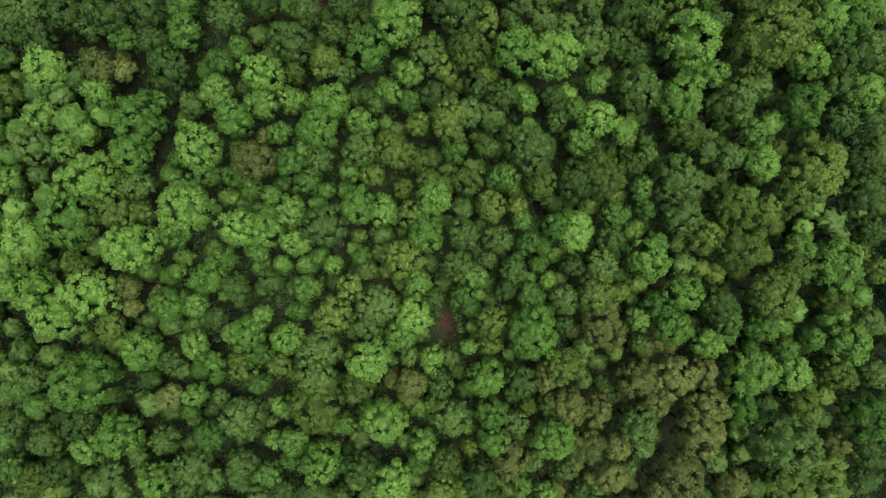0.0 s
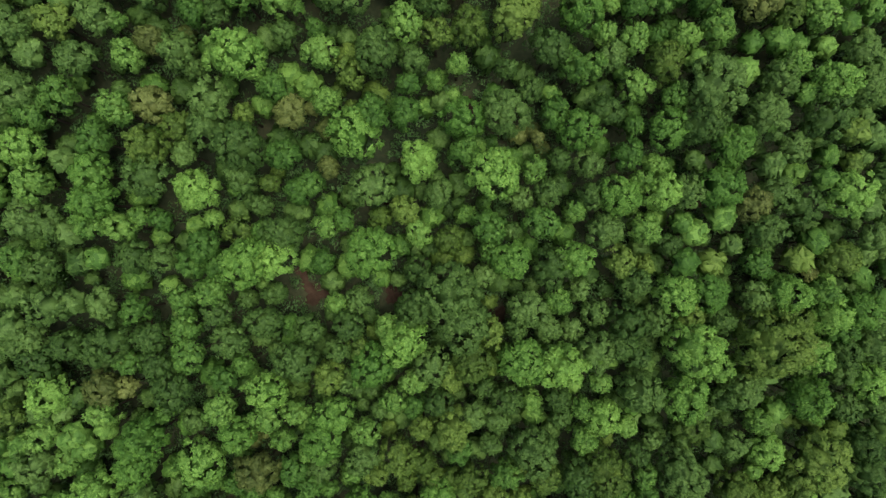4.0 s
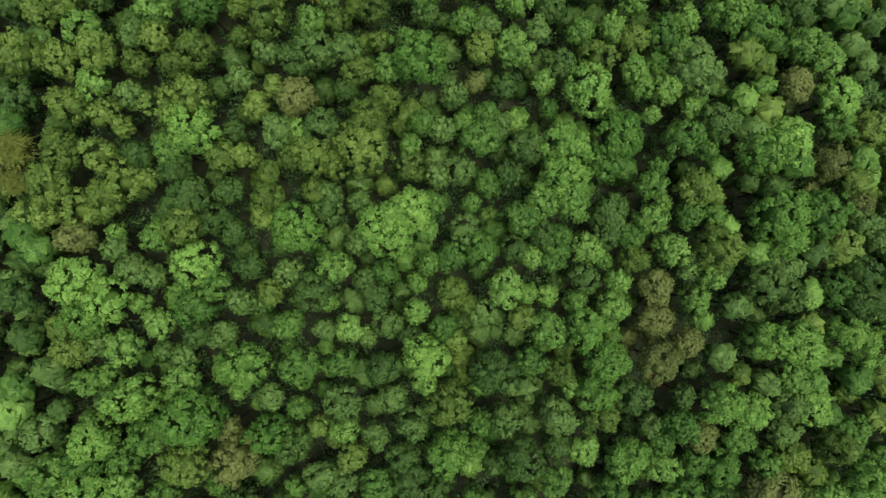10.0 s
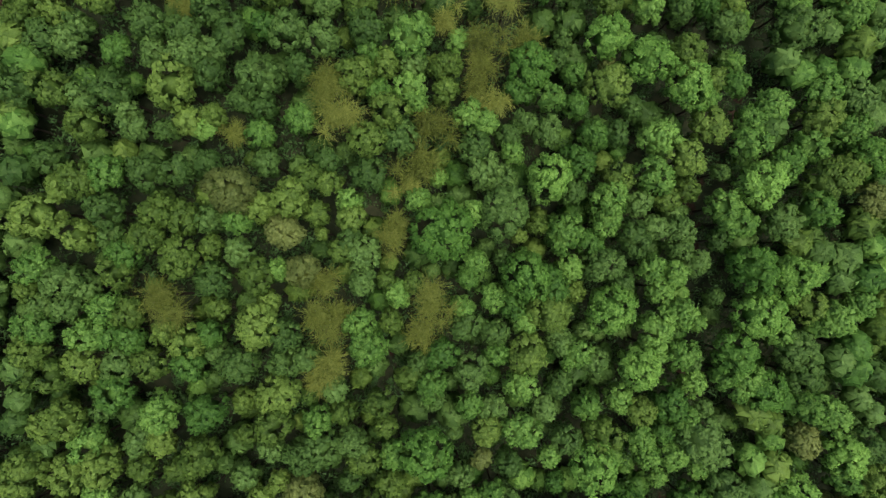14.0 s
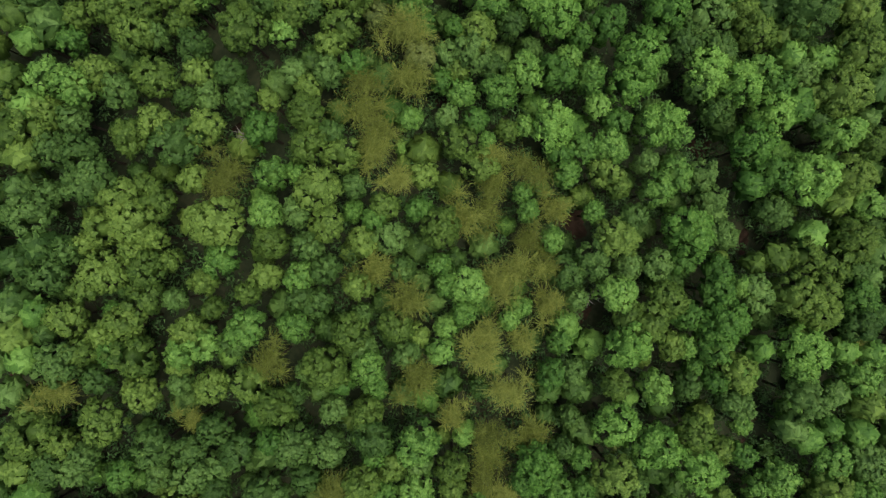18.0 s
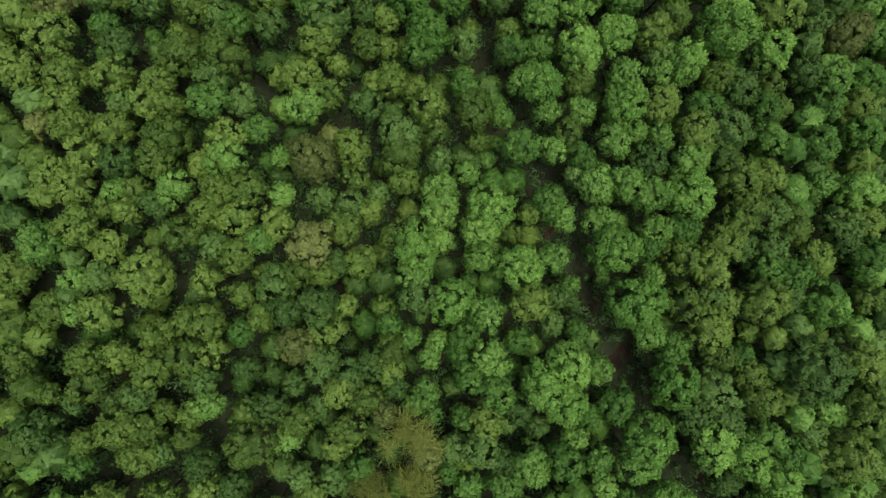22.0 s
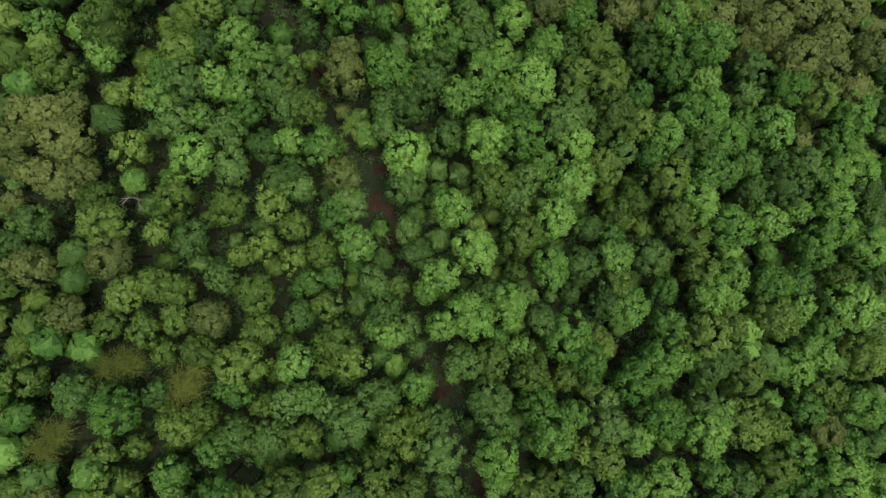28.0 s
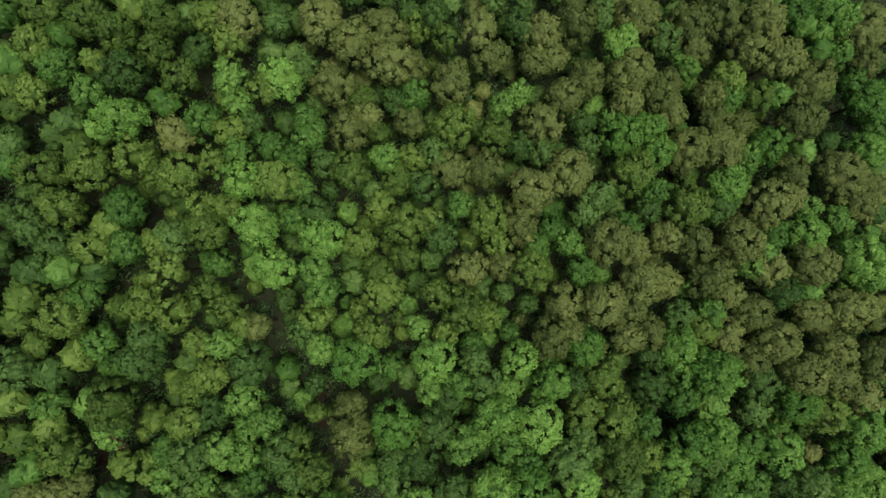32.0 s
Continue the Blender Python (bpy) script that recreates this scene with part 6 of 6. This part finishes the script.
grove("feather", [(23.1, 198.2, 2.4), (67.9, 208.5, 1.8), (3.9, 218.3, 2.3), (8.0, 214.5, 2.6), (17.1, 210.5, 2.3), (19.2, 216.7, 2.9), (21.5, 218.8, 2.4), (21.7, 209.8, 2.0), (22.9, 222.4, 2.0), (24.3, 218.9, 2.3), (25.1, 214.1, 2.3), (-12.9, 229.5, 2.9), (3.6, 232.4, 2.4), (4.3, 235.2, 2.5), (6.3, 229.2, 2.0), (14.4, 225.1, 2.6), (17.3, 225.0, 2.2), (17.9, 228.4, 2.2), (18.6, 232.0, 2.0), (22.0, 231.2, 2.7), (25.8, 226.2, 2.1), (2.2, 237.4, 2.4), (2.4, 240.6, 2.2), (6.5, 246.9, 3.3), (7.8, 241.5, 2.6), (-37.9, 317.5, 3.0), (-30.9, 326.0, 2.9), (-23.7, 324.1, 3.0)])
grove("pine", [(-45.5, 350.1, 1.9), (-45.3, 353.4, 2.1), (-45.9, 345.6, 1.5), (-43.3, 349.2, 1.9), (-40.0, 348.1, 2.7), (-37.5, 349.6, 1.9), (-39.4, 353.1, 3.1)])
GLADES = [(16.9, -9.0, 3.9), (8.2, -26.8, 2.1), (-3.5, -32.2, 1.9), (53.2, -3.8, 1.5), (-5.0, 45.7, 3.6), (7.7, 45.3, 2.7), (-6.7, 49.1, 1.6), (24.8, 41.3, 2.4), (-31.2, 52.9, 1.2), (-31.0, 41.1, 1.4), (11.3, 67.1, 2.1), (20.2, 75.6, 1.9), (6.7, 59.9, 1.2), (80.8, 79.9, 2.8), (58.0, 60.6, 2.4), (48.2, 104.7, 2.1), (44.7, 100.7, 1.2), (49.8, 182.4, 2.1), (49.6, 172.6, 1.8), (49.9, 176.6, 1.3), (6.6, 159.2, 1.1), (20.3, 130.7, 0.8), (57.6, 131.3, 1.8), (46.5, 135.9, 1.2), (49.2, 155.2, 1.5), (-10.4, 157.8, 0.6), (6.6, 129.5, 2), (30.5, 224.8, 2.8), (49.7, 236.2, 2.1), (55.8, 222.8, 2.1), (57.6, 216.9, 1.1), (58.8, 209.6, 0.8), (56.8, 196.3, 1.9)]
GLADES += [(48.6, 180.1, 2.4), (31.7, 212.2, 1.7), (-14.7, 236.2, 1), (-36.8, 230.7, 0.8), (-22.4, 206.9, 0.7), (-40.6, 203.3, 2), (11.6, 240.9, 1.1), (55.9, 193.0, 1.1), (34.2, 248.2, 0.2), (49.9, 246.0, 0.3), (35.6, 253.3, 1.6), (37.2, 254.9, 1.3), (33.0, 262.1, 1.1), (45.0, 240.3, 1), (-29.4, 297.9, 1.3), (-13.5, 289.5, 0.8), (22.0, 277.4, 1.1), (25.4, 271.8, 1.3), (14.3, 305.6, 1.1), (15.3, 289.6, 1), (-1.3, 285.4, 0.6), (-2.8, 263.5, 1.2), (-33.7, 247.9, 1), (31.4, 260.6, 1.3), (28.7, 275.2, 0.5), (14.3, 297.0, 1), (16.6, 255.9, 0.6), (-40.8, 362.7, 1.1), (-39.6, 360.3, 0.9), (-12.0, 363.4, 1.5), (-3.2, 347.7, 1.8), (-0.7, 346.9, 1.7), (0.4, 341.7, 1.8)]
GLADES += [(-2.2, 352.9, 1.5), (1.8, 339.3, 1.5), (-33.8, 350.1, 0.9), (25.5, 362.4, 1.2), (7.7, 320.2, 1.6), (13.8, 306.5, 1.9), (15.5, 304.1, 1.5), (35.6, 325.5, 1.4), (-4.7, 307.8, 1.1), (21.2, 331.3, 1), (-39.1, 334.0, 0.6), (-28.8, 366.6, 0.6), (40.9, 374.9, 0.4), (-12.3, 368.6, 0.8), (-12.0, 367.8, 1.8), (-40.4, 359.3, 1.6), (-48.4, 406.2, 1.1), (-46.7, 413.3, 1.3), (-42.0, 396.5, 1.1), (14.2, 398.8, 0.9), (-1.6, 369.4, 1), (10.6, 363.3, 1.5), (-6.6, 367.7, 0.8), (69.3, 412.3, 1.2), (-22.0, 367.4, 0.8), (-46.2, 368.7, 1.4), (-29.8, 398.3, 0.5), (9.0, 417.5, 0.2), (-41.8, 358.1, 1.1), (-52.9, 362.5, 1.1)]
grove("bright", [(-1.1, 358.5, 1.7)])
GLADES += [(-6.7, 358.7, 0.95), (-8.9, 356.1, 0.95)]
# the old track: a narrow gap that winds through the wood
TRACK = np.array([(-1, 62), (12.2, 69.6), (21.3, 77.8), (30.8, 84.7), (37.4, 96.2), (44, 102.3), (51.5, 110), (54.1, 118.4), (56.1, 130.1), (54.2, 140.8), (49.8, 152), (48.3, 161.2), (48.5, 170), (47.9, 181), (53.2, 195.1), (56.4, 203), (54.5, 221.5), (47.7, 236), (42.2, 243), (36, 253.5), (29.9, 263), (28.7, 272), (25.2, 277), (16.1, 295.7), (14.3, 306), (8.3, 320.5), (2.2, 340.2), (-0.8, 346.7), (-8.2, 358.9), (-12.4, 364.4), (-13.4, 370.3), (-20, 382)])


def off_track(x, y):
    """The distance from the track's middle line and the way out from it."""
    p, e = TRACK[:-1], TRACK[1:] - TRACK[:-1]
    u = np.clip((((x, y) - p) * e).sum(1) / (e * e).sum(1), 0, 1)
    d = (x, y) - (p + e * u[:, None])
    n = np.hypot(d[:, 0], d[:, 1])
    k = int(n.argmin())
    return float(n[k]), d[k] / max(n[k], 0.01)


# the trees along the middle of the way first
GROVES.sort(key=lambda g: abs(g[1] - 6))
cells, KINDS = {}, {}
for kind, x, y, r in GROVES:
    if any(gr > 2.6 and gy < 60 and math.hypot(gx - x, gy - y) < 0.65 * gr + 0.4 * r for gx, gy, gr in GLADES):
        continue
    gap, out = off_track(x, y)
    short = 0.92 * r + (0.28 if y < 262 else 0.0) + 0.3 * math.sin(0.31 * y) - gap
    if short > 0:
        x, y, r = float(x + out[0] * min(short, 1.2)), float(y + out[1] * min(short, 1.2)), max(1.2, r - max(0.0, short - 1.2))
    KINDS.setdefault((int(x // 12), int(y // 12)), []).append((kind, x, y))
    cells.setdefault((int(x // 8), int(y // 8)), []).append((x, y, r))
    tree(kind, x, y, 6.6 + 1.1 * r + rnd.uniform(-0.4, 0.4), r)


def free(x, y, r, near=0.72):
    i, j = int(x // 8), int(y // 8)
    for a in (i - 1, i, i + 1):
        for b in (j - 1, j, j + 1):
            for px, py, pr in cells.get((a, b), ()):
                if math.hypot(px - x, py - y) < near * (pr + r):
                    return False
    return off_track(x, y)[0] > 0.85 * r + (0.5 if y < 262 else 0.2) and all(math.hypot(px - x, py - y) > 0.8 * pr + 0.6 * r for px, py, pr in GLADES)


# young trees of the canopy's height in the wider gaps, of the same kinds as their neighbours
def neighbour(x, y):
    return min(KINDS.get((int(x // 12), int(y // 12)), [("green", x, y)]), key=lambda g: math.hypot(g[1] - x, g[2] - y))[0]


for k in range(16000):
    x, y, r = rnd.uniform(-58, 94), rnd.uniform(-48, 432), rnd.uniform(1.4, 2.2)
    if free(x, y, r, 0.93):
        cells.setdefault((int(x // 8), int(y // 8)), []).append((x, y, r))
        near = neighbour(x, y)
        tree(near if near in ("bright", "green", "olive") else "green", x, y, 5.6 + 1.1 * r + rnd.uniform(-0.8, 0.4), r)

# smaller trees that close the canopy between them, of the same kinds as their neighbours
for k in range(60000):
    x, y = rnd.uniform(-60, 96), rnd.uniform(-50, 434)
    r = 2.0 - 0.9 * min(1.0, k / 30000) * rnd.random() ** 0.5
    if free(x, y, r, 0.74):
        cells.setdefault((int(x // 8), int(y // 8)), []).append((x, y, r))
        near = neighbour(x, y)
        kind = rnd.choice(("green", near, near)) if near != "feather" else rnd.choice(("green", "olive"))
        mesh, s = rnd.choice(CROWN[kind, "low"]), r / 1.4
        top = 2.0 + 1.2 * r + rnd.uniform(-1.4, 0.6)
        JOIN.setdefault("small_" + kind, []).append((mesh, pose(x, y, ground_z(x, y) + top, 0, 0, rnd.uniform(0, 360)) @ Matrix.Scale(s, 4), top))


def joined(name, label, items, leaf):
    """Many trees as one mesh of kind stuff: crowns and stems."""
    cache, V, F, NN, M, T, at = {}, [], [], [], [], [], 0
    for mesh, m, top in items:
        own = rnd.random()
        for src, mat, slot in ((mesh, m, 0), (LOW_TRUNK, pose(*m.translation) @ pose(0, 0, -top) @ Matrix.Scale(top, 4), 1)):
            if src.name not in cache:
                v = np.empty(len(src.vertices) * 3); src.vertices.foreach_get("co", v)
                li = np.empty(len(src.loops), int); src.loops.foreach_get("vertex_index", li)
                ls = np.empty(len(src.polygons), int); src.polygons.foreach_get("loop_total", ls)
                cn = np.empty(len(src.loops) * 3); src.corner_normals.foreach_get("vector", cn)
                vn = np.zeros((len(src.vertices), 3)); vn[li] = cn.reshape(-1, 3)
                cache[src.name] = v.reshape(-1, 3), li, ls, vn
            v, li, ls, vn = cache[src.name]
            a = np.array(mat)
            V.append(v @ a[:3, :3].T + a[:3, 3])
            NN.append(unit(vn @ np.linalg.inv(a[:3, :3])))
            F.append((li + at, ls)); M.append(np.full(len(ls), slot)); T.append(np.full(len(v), own))
            at += len(v)
    V, NN, loops, tot, M = np.concatenate(V), np.concatenate(NN), np.concatenate([q[0] for q in F]), np.concatenate([q[1] for q in F]), np.concatenate(M)
    me = bpy.data.meshes.new(name)
    me.vertices.add(len(V)); me.vertices.foreach_set("co", V.ravel())
    me.loops.add(len(loops)); me.loops.foreach_set("vertex_index", loops)
    me.polygons.add(len(tot))
    me.polygons.foreach_set("loop_start", np.concatenate([[0], np.cumsum(tot)[:-1]]))
    me.materials.append(leaf); me.materials.append(BARK)
    me.polygons.foreach_set("material_index", M)
    me.polygons.foreach_set("use_smooth", np.ones(len(tot), bool))
    me.update(calc_edges=True)
    me.attributes.new("tint", "FLOAT", "POINT").data.foreach_set("value", np.concatenate(T))
    me.normals_split_custom_set_from_vertices(NN.tolist())
    tagged(new(name, me), label, "trees", kind="stuff")


for kind, name, label in (("fresh", "light_green_wood", "tall light green trees in a closed canopy, coloured as if sunlit"), ("bright", "bright_green_wood", "bright green broadleaf trees in a closed canopy"), ("green", "green_wood", "dull green forest trees in a closed canopy"), ("olive", "olive_wood", "olive green oak-like trees in a closed canopy"), ("pine", "pine_wood", "brownish pine trees in a closed canopy")):
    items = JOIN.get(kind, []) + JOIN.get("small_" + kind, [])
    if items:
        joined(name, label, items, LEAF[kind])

# ---- bare dead trees, grey-white, standing in small gaps ----
def dead_tree(x, y, tall, spread, seed):
    r2 = random.Random(seed)
    root = new("dead_tree")
    root.location = (x, y, ground_z(x, y))
    tagged(root, "bare dead tree with bleached grey-white forked branches", "tree", "dead trees")
    v, f = tube([(0, 0, -0.2), (0.1, 0.05, tall * 0.4), (0.0, 0.2, tall * 0.75), (0.15, 0.3, tall)], [0.2, 0.16, 0.12, 0.07], 8)
    stem = new("trunk", mesh_object("trunk", v, f, DEADWOOD))
    stem.parent = root
    for k in range(6):
        a, z = 6.283 * k / 6 + r2.uniform(-0.4, 0.4), tall * r2.uniform(0.72, 0.98)
        o = Vector((math.cos(a), math.sin(a), 0))
        ln = spread * r2.uniform(0.7, 1.2)
        side = Vector((-o.y, o.x, 0)) * r2.uniform(-0.35, 0.35) * ln
        pts = [Vector((0.08, 0.25, z)), Vector((0.08, 0.25, z)) + o * ln * 0.4 + Vector((0, 0, 0.25 * ln)), Vector((0, 0.2, z)) + o * ln * 0.75 + side * 0.6 + Vector((0, 0, 0.3 * ln)), Vector((0, 0.2, z)) + o * ln + side + Vector((0, 0, 0.45 * ln))]
        v, f = branch_tube(pts, [0.07, 0.05, 0.034, 0.012])
        fork = [pts[1], pts[1] + o * ln * 0.3 - side * 0.9 + Vector((0, 0, 0.2 * ln)), pts[1] + o * ln * 0.5 - side * 1.6 + Vector((0, 0, 0.3 * ln))]
        w, g = branch_tube(fork, [0.042, 0.03, 0.01])
        f = f + [tuple(q + len(v) for q in t) for t in g]
        limb = new("branch", mesh_object("branch", v + w, f, DEADWOOD))
        limb.parent = root


def branch_tube(pts, radii, sides=6):
    v, f = [], []
    for k, p in enumerate(pts):
        d = (pts[min(k + 1, len(pts) - 1)] - pts[max(k - 1, 0)]).normalized()
        a = d.cross(Vector((0.3, 0.2, 1))).normalized()
        c = d.cross(a)
        for s in range(sides):
            q = p + (a * math.cos(6.2832 * s / sides) + c * math.sin(6.2832 * s / sides)) * radii[k]
            v.append(tuple(q))
            if k:
                f.append(((k - 1) * sides + s, (k - 1) * sides + (s + 1) % sides, k * sides + (s + 1) % sides, k * sides + s))
    return v, f


dead_tree(-32.6, 346.4, 9.2, 2.2, 3)
dead_tree(30.9, 214.8, 7.6, 1.7, 8)
dead_tree(-11.8, 233.8, 7.8, 1.2, 5)


# ---- two low palms in a gap beside the old track ----
def palm_tree(x, y, tall, reach, seed):
    r2 = random.Random(seed)
    root = new("palm_tree")
    root.location = (x, y, ground_z(x, y))
    tagged(root, "low palm with dull green arching feather fronds", "palm", "palms in the gap")
    v, f = tube([(0, 0, -0.2), (0.05, 0, tall * 0.5), (0.0, 0.05, tall)], [0.16, 0.12, 0.09], 8)
    new("trunk", mesh_object("trunk", v, f, BARK)).parent = root
    for k in range(15):
        a, rise, ln = 2.4 * k + r2.uniform(-0.2, 0.2), r2.uniform(0.3, 1.1), reach * r2.uniform(0.8, 1.15)
        o, w = Vector((math.cos(a), math.sin(a), 0)), Vector((-math.sin(a), math.cos(a), 0))
        rib = [Vector((0, 0, tall)) + o * ln * u + Vector((0, 0, ln * (rise * u - (0.35 + 0.6 * rise) * u * u))) for u in (q / 14 for q in range(15))]
        fv, ff = [], []
        for q in range(2, 14):
            for side in (-1, 1):
                b = len(fv)
                tip = rib[q] + w * side * 0.55 * math.sin(math.pi * (q / 14) ** 0.7) + o * 0.28 + Vector((0, 0, -0.12))
                fv += [tuple(rib[q - 1]), tuple(rib[q]), tuple(tip)]
                ff.append((b, b + 1, b + 2) if side < 0 else (b + 1, b, b + 2))
        b = len(fv)
        fv += [tuple(p + w * z * 0.025) for p in rib for z in (-1, 1)]
        ff += [(b + 2 * q, b + 2 * q + 1, b + 2 * q + 3, b + 2 * q + 2) for q in range(14)]
        new("frond", mesh_object("frond", fv, ff, LEAF["olive"])).parent = root


palm_tree(-5.7, 358.0, 6.0, 2.0, 2)
palm_tree(-7.9, 355.3, 5.5, 1.8, 6)


# ---- boulders in the clearing ----
def boulder(x, y, r, seed):
    bm = bmesh.new()
    bmesh.ops.create_icosphere(bm, subdivisions=3, radius=r)
    for q in bm.verts:
        n = noise.noise(q.co * 1.3 / r + Vector((seed, 0, 0))) * 0.35 + noise.noise(q.co * 4 / r) * 0.08
        q.co = Vector((q.co.x * 1.2, q.co.y, q.co.z * 0.75)) * (1 + n)
    me = bpy.data.meshes.new("boulder")
    bm.to_mesh(me)
    bm.free()
    me.materials.append(STONE)
    me.polygons.foreach_set("use_smooth", [True] * len(me.polygons))
    ob = new("boulder", me)
    ob.location = (x, y, ground_z(x, y) + 0.4 * r)
    tagged(ob, "weathered pinkish stone boulder on bare soil", "boulder", "boulders in the clearing")


boulder(-40.5, 362.1, 1.1, 1)
boulder(-39.5, 360.0, 0.8, 4)

# ---- bare red soil in the glades and along the old track ----
for gx, gy, gr in GLADES:
    if gr < 1.0:
        continue
    rim = [gr * (0.6 if gr > 2.6 and gy < 60 else 0.85) * (1 + 0.25 * math.sin(3 * a + gx) + 0.15 * math.sin(5 * a + gy)) for a in (6.2832 * k / 24 for k in range(24))]
    pv = [(gx, gy, ground_z(gx, gy) + 0.06)]
    for ring in (0.35, 0.7, 1.0):
        for k in range(24):
            px, py = gx + ring * rim[k] * math.cos(6.2832 * k / 24), gy + ring * rim[k] * math.sin(6.2832 * k / 24)
            pv.append((px, py, ground_z(px, py) + (0.05 if ring < 1 else -0.03) + 0.03 * math.sin(7 * px + 5 * py)))
    pf = [(0, 1 + k, 1 + (k + 1) % 24) for k in range(24)]
    pf += [(1 + 24 * q + k, 25 + 24 * q + k, 25 + 24 * q + (k + 1) % 24, 1 + 24 * q + (k + 1) % 24) for q in (0, 1) for k in range(24)]
    tagged(new("bare_soil", mesh_object("bare_soil", pv, pf, DIRT)), "bare red-brown soil in a small forest clearing", "soil", kind="structure")

# ---- undergrowth: one sheet of shrubs below the crowns ----
rng = np.random.default_rng(77)
proto = [dome(rng, 15, 0.1) for _ in range(6)]
C, NRM, SH = [], [], []
for k in range(44000):
    x, y = rng.uniform(-66, 106), rng.uniform(-56, 442)
    r, z = rng.uniform(0.5, 1.2), rng.uniform(0.4, 4.6)
    if any(math.hypot(px - x, py - y) < pr * 0.55 for px, py, pr in GLADES) or off_track(x, y)[0] < 0.4:
        continue
    d = proto[k % 6]
    C.append(d * r * rng.uniform(0.7, 1.1, (15, 1)) + (x, y, ground_z(x, y) + z))
    NRM.append(unit(d + (0, 0, 0.5) + rng.normal(0, 0.4, d.shape)))
    SH.append(unit(d + NRM[-1] * 0.5))
um = leaves_to_mesh("undergrowth", np.concatenate(C), np.concatenate(NRM), 0.32, np.concatenate(SH), rng, LEAF["under"])
tagged(new("undergrowth", um), "dark green shrubs and ferns under the forest canopy", "undergrowth", kind="stuff")

# ---- the wood goes on beyond the strip that is flown over ----
rng = np.random.default_rng(31)
C, NRM, SH = [], [], []
for k in range(11000):
    x, y = rng.uniform(-170, 205), rng.uniform(-150, 550)
    if -62 < x < 100 and -54 < y < 440:
        continue
    r, z = rng.uniform(2.6, 4.4), rng.uniform(8, 11)
    d = dome(rng, 26, -0.3)
    C.append(d * r * rng.uniform(0.85, 1.1, (26, 1)) + (x, y, ground_z(x, y) + z))
    NRM.append(unit(d + rng.normal(0, 0.3, d.shape)))
    SH.append(unit(d + NRM[-1] * 0.4))
fm = leaves_to_mesh("far_woods", np.concatenate(C), np.concatenate(NRM), 1.5, np.concatenate(SH), rng, LEAF["green"], slim=0.6)
tagged(new("far_woods", fm), "green forest canopy on the slopes around", "trees", kind="stuff")
